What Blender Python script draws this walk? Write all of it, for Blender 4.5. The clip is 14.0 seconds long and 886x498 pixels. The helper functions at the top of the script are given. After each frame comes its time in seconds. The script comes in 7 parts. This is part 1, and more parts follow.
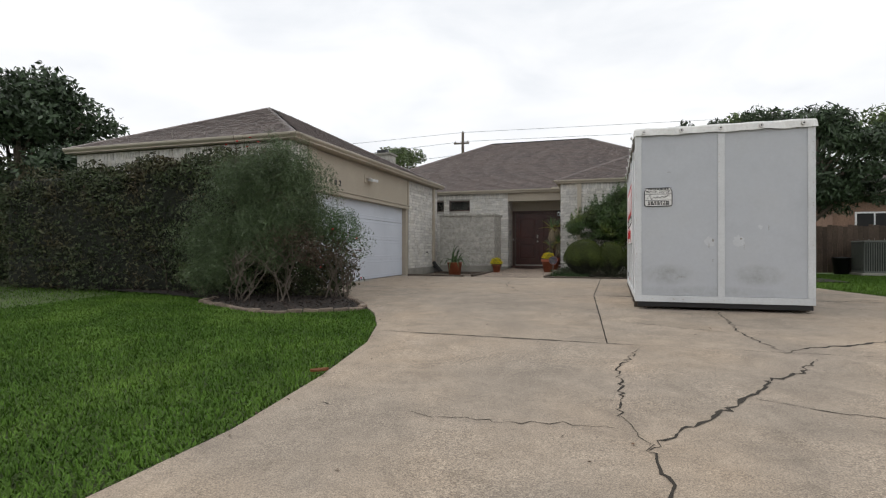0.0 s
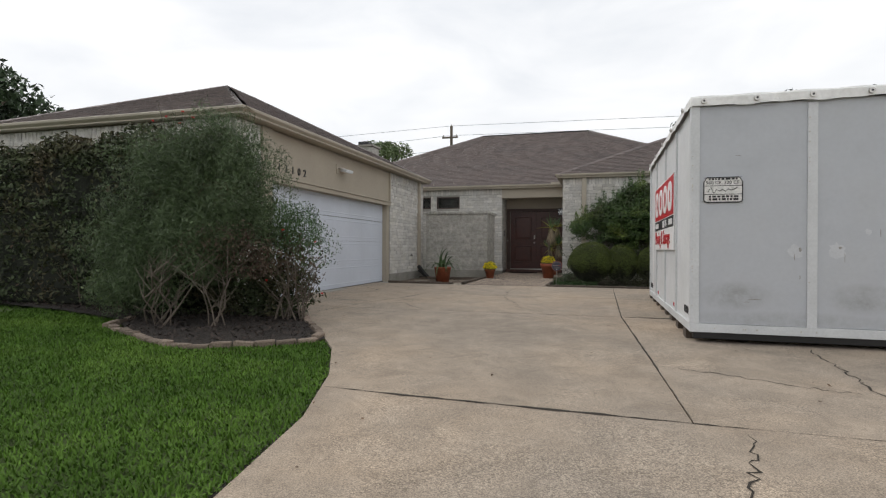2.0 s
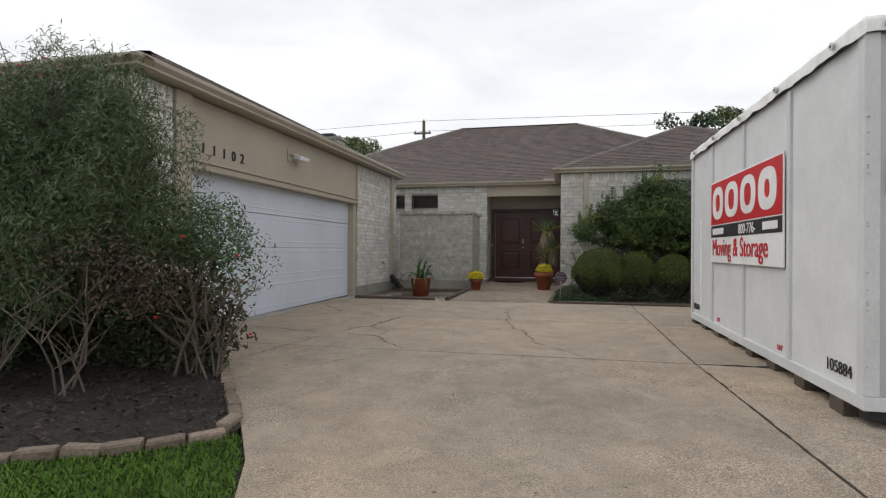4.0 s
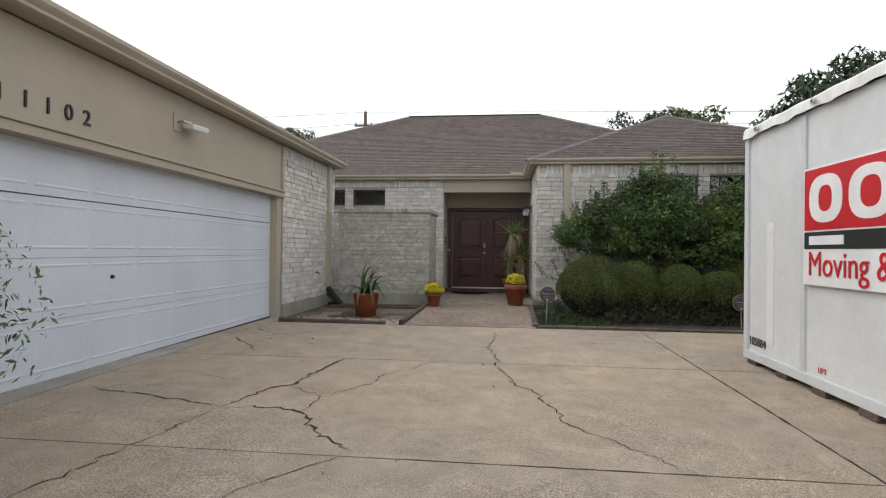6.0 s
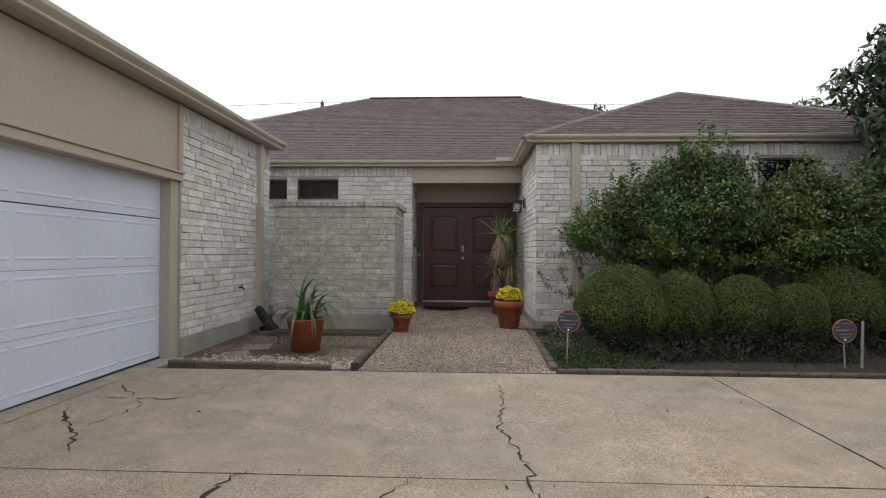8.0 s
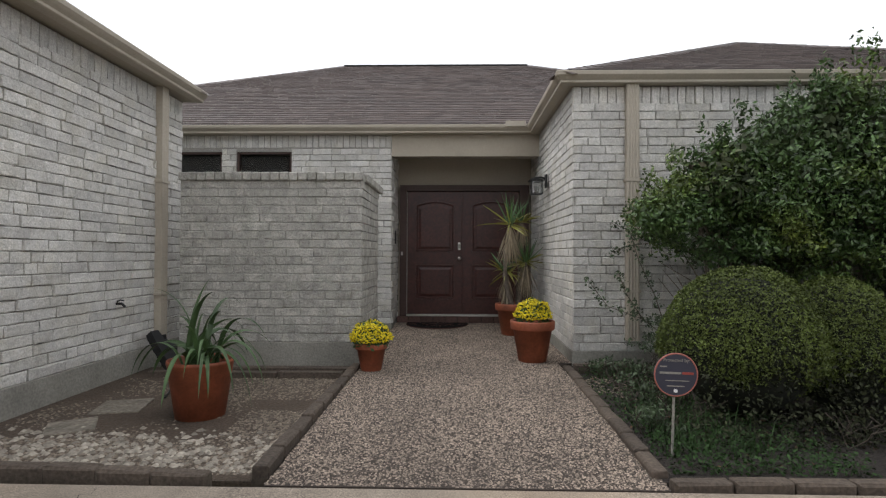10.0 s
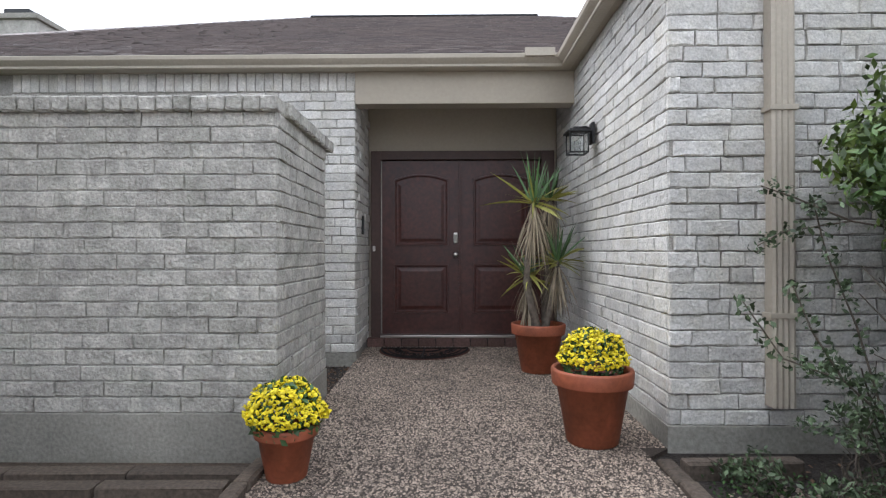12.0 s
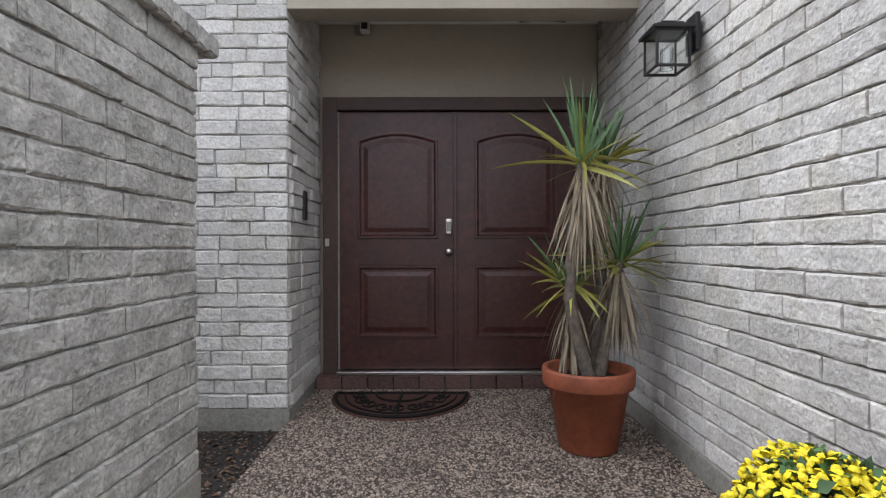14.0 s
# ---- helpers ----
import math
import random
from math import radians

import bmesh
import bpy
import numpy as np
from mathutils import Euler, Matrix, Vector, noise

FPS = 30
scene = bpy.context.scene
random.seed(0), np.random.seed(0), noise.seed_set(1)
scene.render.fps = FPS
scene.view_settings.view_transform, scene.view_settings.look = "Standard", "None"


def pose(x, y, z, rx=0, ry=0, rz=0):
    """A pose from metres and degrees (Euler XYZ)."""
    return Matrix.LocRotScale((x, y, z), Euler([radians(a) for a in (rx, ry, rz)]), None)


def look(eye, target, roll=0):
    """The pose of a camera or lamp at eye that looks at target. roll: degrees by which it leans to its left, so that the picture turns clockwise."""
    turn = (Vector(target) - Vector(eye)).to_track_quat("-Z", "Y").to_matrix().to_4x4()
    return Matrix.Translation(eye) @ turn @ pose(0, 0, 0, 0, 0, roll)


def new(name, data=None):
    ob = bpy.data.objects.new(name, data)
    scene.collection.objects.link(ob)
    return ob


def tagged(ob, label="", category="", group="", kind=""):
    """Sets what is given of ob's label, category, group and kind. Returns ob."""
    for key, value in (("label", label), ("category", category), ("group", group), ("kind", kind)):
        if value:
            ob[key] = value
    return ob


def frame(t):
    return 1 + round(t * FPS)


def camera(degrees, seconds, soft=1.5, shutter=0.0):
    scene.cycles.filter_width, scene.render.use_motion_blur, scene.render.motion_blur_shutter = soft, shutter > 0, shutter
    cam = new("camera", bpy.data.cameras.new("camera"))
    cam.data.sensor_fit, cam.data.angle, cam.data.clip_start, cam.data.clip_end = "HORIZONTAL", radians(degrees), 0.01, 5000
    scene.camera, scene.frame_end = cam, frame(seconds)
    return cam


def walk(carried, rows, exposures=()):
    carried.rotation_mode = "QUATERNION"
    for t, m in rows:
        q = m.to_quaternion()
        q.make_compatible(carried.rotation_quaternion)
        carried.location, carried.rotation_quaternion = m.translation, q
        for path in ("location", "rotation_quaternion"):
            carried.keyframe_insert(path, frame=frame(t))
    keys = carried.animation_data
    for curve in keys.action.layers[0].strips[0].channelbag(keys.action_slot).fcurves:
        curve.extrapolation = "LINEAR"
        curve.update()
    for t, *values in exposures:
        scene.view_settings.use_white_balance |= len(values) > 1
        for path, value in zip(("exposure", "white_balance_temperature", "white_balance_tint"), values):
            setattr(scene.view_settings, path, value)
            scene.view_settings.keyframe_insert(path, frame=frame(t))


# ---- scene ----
cam = camera(78.5, 14.0, 1.2)
PATH = [
    (0, (-0.205, -0.395, 1.213), (-0.807, 1.512, 1.217), 0.0),
    (0.5, (-0.283, 0.09, 1.245), (-0.893, 1.995, 1.246), 0.3),
    (1, (-0.446, 0.598, 1.283), (-1.054, 2.503, 1.282), 0.4),
    (1.5, (-0.648, 1.134, 1.314), (-1.244, 3.043, 1.311), 0.3),
    (2, (-0.836, 1.686, 1.346), (-1.393, 3.607, 1.343), 0.3),
    (2.5, (-1.051, 2.233, 1.371), (-1.582, 4.161, 1.369), 0.3),
    (3, (-1.269, 2.811, 1.405), (-1.759, 4.75, 1.402), 0.3),
    (3.2, (-1.365, 3.051, 1.413), (-1.848, 4.991, 1.413), 0.4),
    (5.3, (-2.33, 5.632, 1.591), (-2.645, 7.607, 1.591), 0.3),
    (5.5, (-2.407, 5.878, 1.595), (-2.695, 7.857, 1.596), 0.5),
    (6, (-2.557, 6.529, 1.603), (-2.781, 8.517, 1.609), 0.6),
    (6.5, (-2.676, 7.192, 1.611), (-2.849, 9.185, 1.617), 0.5),
    (7, (-2.774, 7.872, 1.626), (-2.898, 9.868, 1.635), 0.6),
    (7.5, (-2.884, 8.57, 1.638), (-2.986, 10.567, 1.648), 0.6),
    (8, (-2.973, 9.293, 1.658), (-3.064, 11.291, 1.674), 0.3),
    (8.2, (-2.999, 9.582, 1.658), (-3.089, 11.58, 1.68), 0.2),
    (10.3, (-3.147, 12.555, 1.599), (-3.187, 14.555, 1.622), 0.1),
    (10.5, (-3.156, 12.833, 1.598), (-3.191, 14.833, 1.615), 0.0),
    (11, (-3.169, 13.523, 1.599), (-3.198, 15.523, 1.613), -0.1),
    (11.5, (-3.158, 14.166, 1.599), (-3.187, 16.166, 1.609), -0.1),
    (12, (-3.149, 14.784, 1.596), (-3.174, 16.784, 1.605), -0.1),
    (12.5, (-3.156, 15.375, 1.595), (-3.172, 17.375, 1.595), -0.3),
    (13, (-3.155, 15.914, 1.593), (-3.164, 17.914, 1.58), -0.2),
    (13.5, (-3.143, 16.393, 1.59), (-3.149, 18.393, 1.578), -0.1),
    (14, (-3.132, 16.834, 1.584), (-3.129, 18.834, 1.581), -0.1),
]
EXPOSURES = [(0, -0.08, 6500, 10), (3, -0.12, 6500, 10), (5.5, 0.0, 6500, 10), (6.0, 0.22, 6500, 10), (6.5, 0.22, 6500, 10), (8, 0.18, 6450, 10), (10.5, 0.20, 6250, 11), (11, 0.46, 6100, 11), (11.5, 0.6, 6000, 11), (12, 0.92, 5900, 11.5), (12.5, 1.0, 5900, 12), (13, 1.0, 5900, 13), (14, 0.97, 5950, 13.5)]
walk(cam, [(t, look(eye, target, roll)) for t, eye, target, roll in PATH], EXPOSURES)

# ---- world, sun, exposure ----
world = bpy.data.worlds.new("overcast")
scene.world = world
world.use_nodes = True
wn, wl = world.node_tree.nodes, world.node_tree.links
wn.clear()
w_out, w_bg = wn.new("ShaderNodeOutputWorld"), wn.new("ShaderNodeBackground")
w_sky = wn.new("ShaderNodeTexSky")
w_sky.sky_type, w_sky.sun_disc = "NISHITA", False
w_sky.sun_elevation, w_sky.sun_rotation = radians(52), radians(-70)
w_sky.dust_density, w_sky.air_density = 3.0, 1.0
w_co, w_map, w_noise = wn.new("ShaderNodeTexCoord"), wn.new("ShaderNodeMapping"), wn.new("ShaderNodeTexNoise")
w_map.inputs["Scale"].default_value = (1.0, 1.0, 3.2)
w_noise.inputs["Scale"].default_value, w_noise.inputs["Detail"].default_value = 2.6, 6.0
w_noise.inputs["Roughness"].default_value, w_noise.inputs["Distortion"].default_value = 0.55, 0.4
w_ramp = wn.new("ShaderNodeValToRGB")
w_ramp.color_ramp.elements[0].position, w_ramp.color_ramp.elements[0].color = 0.33, (9.6, 9.9, 10.3, 1)
w_ramp.color_ramp.elements[1].position, w_ramp.color_ramp.elements[1].color = 0.62, (11.8, 11.85, 11.9, 1)
w_mix = wn.new("ShaderNodeMix")
w_mix.data_type = "RGBA"
w_mix.inputs[0].default_value = 0.93
w_bg.inputs["Strength"].default_value = 0.1
wl.new(w_co.outputs["Generated"], w_map.inputs["Vector"])
wl.new(w_map.outputs["Vector"], w_noise.inputs["Vector"])
wl.new(w_noise.outputs["Fac"], w_ramp.inputs["Fac"])
wl.new(w_sky.outputs["Color"], w_mix.inputs[6])
wl.new(w_ramp.outputs["Color"], w_mix.inputs[7])
wl.new(w_mix.outputs[2], w_bg.inputs["Color"])
wl.new(w_bg.outputs["Background"], w_out.inputs["Surface"])

sun = new("sun", bpy.data.lights.new("sun", "SUN"))
sun.data.energy, sun.data.angle, sun.data.color = 0.9, radians(40), (1.0, 0.97, 0.92)
sun.matrix_world = look((-14, 5, 18), (0, 0, 0))

# ---- materials ----


def mat(name, base, rough=0.8, metal=0.0, grain=0.12, scale=60.0, big=0.15, big_scale=1.5, bump=0.15, per_piece=0.0,
        island=0.0, spec=0.5, other=None, other_pos=(0.45, 0.65), bump_scale=None, dist=0.01, mid=0.0, mid_scale=9.0, speck=0.0, speck_scale=150.0):
    """Procedural surface: base colour, fine grain, broad stains, relief; varied piece by piece where asked."""
    m = bpy.data.materials.new(name)
    m.use_nodes = True
    n, l = m.node_tree.nodes, m.node_tree.links
    bsdf = n["Principled BSDF"]
    co = n.new("ShaderNodeTexCoord")
    fine, broad = n.new("ShaderNodeTexNoise"), n.new("ShaderNodeTexNoise")
    fine.inputs["Scale"].default_value, fine.inputs["Detail"].default_value = scale, 5
    broad.inputs["Scale"].default_value, broad.inputs["Detail"].default_value = big_scale, 6
    broad.inputs["Roughness"].default_value = 0.6
    geo = n.new("ShaderNodeNewGeometry")
    for t in (fine, broad):
        l.new(geo.outputs["Position"], t.inputs["Vector"])
    colour = n.new("ShaderNodeRGB")
    colour.outputs[0].default_value = (*base, 1)
    now = colour.outputs[0]
    if other:
        ramp = n.new("ShaderNodeValToRGB")
        ramp.color_ramp.elements[0].position, ramp.color_ramp.elements[1].position = other_pos
        ramp.color_ramp.elements[0].color, ramp.color_ramp.elements[1].color = (*base, 1), (*other, 1)
        l.new(broad.outputs["Fac"], ramp.inputs["Fac"])
        now = ramp.outputs["Color"]
    total = None
    layers = [(fine.outputs["Fac"], grain), (broad.outputs["Fac"], big)]
    if mid:
        patch = n.new("ShaderNodeTexNoise")
        patch.inputs["Scale"].default_value, patch.inputs["Detail"].default_value = mid_scale, 8
        patch.inputs["Roughness"].default_value, patch.inputs["Distortion"].default_value = 0.72, 0.6
        l.new(geo.outputs["Position"], patch.inputs["Vector"])
        layers.append((patch.outputs["Fac"], mid))
    for socket, amount in layers:
        mr = n.new("ShaderNodeMapRange")
        mr.inputs["From Min"].default_value, mr.inputs["From Max"].default_value = 0.3, 0.7
        mr.inputs["To Min"].default_value, mr.inputs["To Max"].default_value = 1 - amount, 1 + amount
        l.new(socket, mr.inputs["Value"])
        if total is None:
            total = mr.outputs[0]
        else:
            mu = n.new("ShaderNodeMath")
            mu.operation = "MULTIPLY"
            l.new(total, mu.inputs[0]), l.new(mr.outputs[0], mu.inputs[1])
            total = mu.outputs[0]
    if speck:
        vor, mr, mu = n.new("ShaderNodeTexVoronoi"), n.new("ShaderNodeMapRange"), n.new("ShaderNodeMath")
        vor.inputs["Scale"].default_value = speck_scale
        l.new(geo.outputs["Position"], vor.inputs["Vector"])
        mr.inputs["To Min"].default_value, mr.inputs["To Max"].default_value = 1 - speck, 1 + speck
        mu.operation = "MULTIPLY"
        sep, worn, mask, mix = n.new("ShaderNodeSeparateColor"), n.new("ShaderNodeTexNoise"), n.new("ShaderNodeMapRange"), n.new("ShaderNodeMix")
        worn.inputs["Scale"].default_value, worn.inputs["Detail"].default_value = 1.4, 6
        mask.inputs["From Min"].default_value, mask.inputs["From Max"].default_value = 0.46, 0.62
        mask.inputs["To Min"].default_value, mask.inputs["To Max"].default_value = 0.15, 1.0
        l.new(geo.outputs["Position"], worn.inputs["Vector"]), l.new(worn.outputs["Fac"], mask.inputs["Value"])
        mix.inputs[2].default_value = 1.0
        l.new(vor.outputs["Color"], sep.inputs[0]), l.new(sep.outputs[0], mr.inputs["Value"])
        l.new(mask.outputs[0], mix.inputs[0]), l.new(mr.outputs[0], mix.inputs[3])
        l.new(total, mu.inputs[0]), l.new(mix.outputs[0], mu.inputs[1])
        total = mu.outputs[0]
    for amount, node, socket in ((per_piece, "ShaderNodeObjectInfo", "Random"), (island, "ShaderNodeNewGeometry", "Random Per Island")):
        if amount:
            src, mr, mu = n.new(node), n.new("ShaderNodeMapRange"), n.new("ShaderNodeMath")
            mr.inputs["To Min"].default_value, mr.inputs["To Max"].default_value = 1 - amount, 1 + amount
            mu.operation = "MULTIPLY"
            l.new(src.outputs[socket], mr.inputs["Value"])
            l.new(total, mu.inputs[0]), l.new(mr.outputs[0], mu.inputs[1])
            total = mu.outputs[0]
    scale_node = n.new("ShaderNodeVectorMath")
    scale_node.operation = "SCALE"
    l.new(now, scale_node.inputs[0]), l.new(total, scale_node.inputs["Scale"])
    l.new(scale_node.outputs[0], bsdf.inputs["Base Color"])
    bsdf.inputs["Roughness"].default_value, bsdf.inputs["Metallic"].default_value = rough, metal
    bsdf.inputs["Specular IOR Level"].default_value = spec
    if bump:
        b, src = n.new("ShaderNodeBump"), fine
        if bump_scale:
            src = n.new("ShaderNodeTexNoise")
            src.inputs["Scale"].default_value, src.inputs["Detail"].default_value = bump_scale, 6
            l.new(geo.outputs["Position"], src.inputs["Vector"])
        b.inputs["Strength"].default_value, b.inputs["Distance"].default_value = bump, dist
        l.new(src.outputs["Fac"], b.inputs["Height"]), l.new(b.outputs["Normal"], bsdf.inputs["Normal"])
    return m


CONCRETE = mat("concrete", (0.300, 0.250, 0.198), 0.88, grain=0.42, scale=130, big=0.26, big_scale=0.55, bump=0.35, per_piece=0.06, mid=0.24, mid_scale=2.6,
               other=(0.268, 0.211, 0.155), other_pos=(0.42, 0.66), speck=0.36, speck_scale=115)
CRACK = mat("crack dirt", (0.030, 0.024, 0.017), 0.95, scale=80, bump=0.5)
JOINT = mat("joint filler", (0.06, 0.05, 0.04), 0.95, scale=60)
PEBBLE = mat("exposed aggregate", (0.235, 0.186, 0.146), 0.75, grain=0.35, scale=90, big=0.25, big_scale=1.2, bump=0.5, island=0.85, mid=0.12, mid_scale=5)
MATRIX = mat("aggregate cement", (0.048, 0.036, 0.028), 0.9, grain=0.4, scale=110, big=0.2, bump=0.6)
SOIL = mat("dark mulch", (0.026, 0.020, 0.016), 0.95, grain=0.5, scale=45, big=0.3, bump=1.0, dist=0.03)
GROUND = mat("turf ground", (0.06, 0.085, 0.025), 0.95, grain=0.4, scale=40, big=0.25, big_scale=0.6, bump=0.6)
GRASS = mat("grass blade", (0.066, 0.136, 0.016), 0.75, spec=0.18, grain=0.12, scale=3, big=0.22, big_scale=1.1, bump=0, island=0.35,
            other=(0.096, 0.165, 0.026), other_pos=(0.45, 0.75))
MORTAR = mat("mortar", (0.325, 0.31, 0.28), 0.95, grain=0.3, scale=120, big=0.2, bump=0.6)
MORTAR_LOW = mat("weathered mortar", (0.40, 0.388, 0.36), 0.95, grain=0.3, scale=90, big=0.2, bump=0.8)
BRICK = mat("whitewashed brick", (0.56, 0.543, 0.512), 0.9, grain=0.17, scale=70, big=0.18, big_scale=4, bump=0.62, per_piece=0.15, mid=0.17, mid_scale=11,
            island=0.12, other=(0.45, 0.43, 0.385), dist=0.022, bump_scale=36)
BRICK_LOW = mat("weathered brick", (0.425, 0.407, 0.370), 0.92, grain=0.2, scale=60, big=0.24, big_scale=4.2, bump=0.8, per_piece=0.1, mid=0.34, mid_scale=7.5,
                island=0.08, other=(0.285, 0.278, 0.245), other_pos=(0.46, 0.64), dist=0.02, bump_scale=42)
FOUND = mat("foundation concrete", (0.275, 0.262, 0.23), 0.92, grain=0.2, scale=50, big=0.25, big_scale=1.5, bump=0.4)
BEIGE = mat("beige paint", (0.385, 0.338, 0.27), 0.75, grain=0.04, scale=30, big=0.06, big_scale=1.0, bump=0.06)
GUTTER = mat("taupe gutter paint", (0.42, 0.372, 0.30), 0.55, grain=0.06, scale=40, big=0.08, bump=0.05)
SHINGLE = mat("asphalt shingle", (0.128, 0.098, 0.088), 0.52, grain=0.4, scale=120, big=0.12, big_scale=0.8, bump=0.6, island=0.2,
              other=(0.098, 0.078, 0.072))
WHITE_DOOR = mat("white enamel", (0.57, 0.61, 0.68), 0.45, grain=0.03, scale=20, big=0.07, big_scale=0.9, bump=0.03)
RED_WOOD = mat("mahogany stain", (0.055, 0.017, 0.0128), 0.42, spec=0.45, grain=0.35, scale=25, big=0.25, big_scale=3, bump=0.08)
DARK_TRIM = mat("dark brown trim", (0.06, 0.032, 0.025), 0.6, grain=0.15, scale=30, bump=0.05)
STEEL = mat("satin steel", (0.55, 0.53, 0.5), 0.3, metal=1.0, grain=0.05, bump=0.0)
BLACK = mat("black metal", (0.012, 0.012, 0.013), 0.5, grain=0.1, bump=0.05)
TERRA = mat("terracotta", (0.275, 0.078, 0.035), 0.6, mid=0.18, mid_scale=7, grain=0.12, scale=40, big=0.25, big_scale=6, bump=0.1, other=(0.28, 0.075, 0.035))
POD_WHITE = mat("white container panel", (0.66, 0.67, 0.68), 0.5, grain=0.03, scale=25, big=0.07, big_scale=1.4, bump=0.03, mid=0.06, mid_scale=3.0)
# panels' own grey, darkened further since this end gets less light
POD_END = mat("dimmed grey white door panel", (0.465, 0.485, 0.515), 0.45, grain=0.02, scale=25, big=0.06, other=(0.43, 0.445, 0.465), other_pos=(0.5, 0.75), big_scale=1.6, bump=0.03, mid=0.03, mid_scale=3.0)
# hand and road grime smudged over the lower half of each door
pn, pl = POD_END.node_tree.nodes, POD_END.node_tree.links
p_geo, p_sep, p_grime = pn.new("ShaderNodeNewGeometry"), pn.new("ShaderNodeSeparateXYZ"), pn.new("ShaderNodeTexNoise")
p_grime.inputs["Scale"].default_value, p_grime.inputs["Detail"].default_value = 7.0, 8
p_grime.inputs["Roughness"].default_value = 0.75
pl.new(p_geo.outputs["Position"], p_sep.inputs[0]), pl.new(p_geo.outputs["Position"], p_grime.inputs["Vector"])


def p_math(op, a, b):
    m = pn.new("ShaderNodeMath")
    m.operation = op
    for k_, v_ in enumerate((a, b)):
        if isinstance(v_, (int, float)):
            m.inputs[k_].default_value = v_
        else:
            pl.new(v_, m.inputs[k_])
    return m.outputs[0]


p_all = None
for cx, cz, sx, sz, amount in ((0.52, 0.86, 0.36, 0.17, 0.85), (1.68, 0.86, 0.34, 0.17, 0.75), (1.0, 0.62, 1.1, 0.10, 0.55)):
    ex = p_math("POWER", p_math("DIVIDE", p_math("ABSOLUTE", p_math("SUBTRACT", p_sep.outputs[0], cx), 0), sx), 2)
    ez = p_math("POWER", p_math("DIVIDE", p_math("ABSOLUTE", p_math("SUBTRACT", p_sep.outputs[2], cz), 0), sz), 2)
    one = p_math("MULTIPLY", p_math("MAXIMUM", p_math("SUBTRACT", 1.0, p_math("ADD", ex, ez)), 0.0), amount)
    p_all = one if p_all is None else p_math("MAXIMUM", p_all, one)
p_amount = p_math("MINIMUM", p_math("MULTIPLY", p_math("MULTIPLY", p_all, p_math("MAXIMUM", p_math("SUBTRACT", p_grime.outputs["Fac"], 0.3), 0.0)), 2.2), 0.6)
p_mix = pn.new("ShaderNodeMix")
p_mix.data_type = "RGBA"
p_mix.inputs[7].default_value = (0.22, 0.215, 0.20, 1)
pl.new(p_amount, p_mix.inputs[0])
pl.new(pn["Principled BSDF"].inputs["Base Color"].links[0].from_socket, p_mix.inputs[6])
pl.new(p_mix.outputs[2], pn["Principled BSDF"].inputs["Base Color"])
POD_FRAME = mat("white painted frame", (0.60, 0.615, 0.625), 0.5, grain=0.05, scale=40, big=0.1, bump=0.05)
TARP = mat("white vinyl cover", (0.78, 0.78, 0.76), 0.45, grain=0.04, scale=20, big=0.08, big_scale=5, bump=0.3, bump_scale=9, dist=0.02)
RED_SIGN = mat("red vinyl", (0.55, 0.012, 0.02), 0.4, grain=0.03, bump=0.0)
WHITE_SIGN = mat("white vinyl", (0.8, 0.8, 0.8), 0.45, grain=0.03, bump=0.0)
BLACK_SIGN = mat("black vinyl", (0.015, 0.015, 0.017), 0.5, grain=0.03, bump=0.0)
TIMBER = mat("weathered timber", (0.088, 0.068, 0.052), 0.9, grain=0.35, scale=50, big=0.2, bump=0.4, per_piece=0.2)
EDGE_BRICK = mat("edging paver", (0.20, 0.155, 0.12), 0.92, grain=0.3, scale=50, big=0.2, bump=0.5, per_piece=0.25)
GLASS = bpy.data.materials.new("window glass")
GLASS.use_nodes = True
GLASS.node_tree.nodes["Principled BSDF"].inputs["Base Color"].default_value = (0.9, 0.92, 0.92, 1)
GLASS.node_tree.nodes["Principled BSDF"].inputs["Roughness"].default_value = 0.04
GLASS.node_tree.nodes["Principled BSDF"].inputs["Transmission Weight"].default_value = 1.0
# near-black that stands in for unlit rooms behind window glass
DARK_ROOM = mat("dark interior", (0.02, 0.02, 0.02), 0.9)
BARK = mat("grey bark", (0.14, 0.115, 0.09), 0.95, grain=0.35, scale=30, big=0.2, bump=0.7)
TWIG = mat("pale twig", (0.135, 0.11, 0.087), 0.9, grain=0.25, scale=40, bump=0.3)
# darker TWIG copy: shade under the plants put into the colour
DARK_TWIG = mat("shaded twig", (0.065, 0.052, 0.04), 0.9, grain=0.25, scale=40, bump=0.3)
LEAF_DRY = mat("dry brown leaf", (0.085, 0.058, 0.040), 0.85, grain=0.2, scale=8, big=0.25, bump=0, island=0.5)
# hedge leaf; also the dark leaves that draw shade inside other shrubs
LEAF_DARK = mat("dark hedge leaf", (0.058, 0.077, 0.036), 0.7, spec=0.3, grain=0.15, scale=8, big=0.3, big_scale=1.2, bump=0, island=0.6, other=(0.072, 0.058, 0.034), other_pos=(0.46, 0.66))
LEAF_FEATHER = mat("grey green leaf", (0.078, 0.116, 0.048), 0.6, grain=0.15, scale=8, big=0.25, big_scale=1.5, bump=0, island=0.45)
LEAF_ROSE = mat("rose leaf", (0.055, 0.115, 0.035), 0.5, grain=0.15, scale=8, big=0.25, bump=0, island=0.45)
LEAF_BOX = mat("boxwood leaf", (0.076, 0.100, 0.020), 0.6, spec=0.3, grain=0.15, scale=10, big=0.25, big_scale=2, bump=0, island=0.45)
LEAF_SHRUB = mat("glossy shrub leaf", (0.058, 0.108, 0.028), 0.48, grain=0.15, scale=10, big=0.25, big_scale=1.6, bump=0, island=0.65, other=(0.115, 0.150, 0.028), other_pos=(0.48, 0.66))
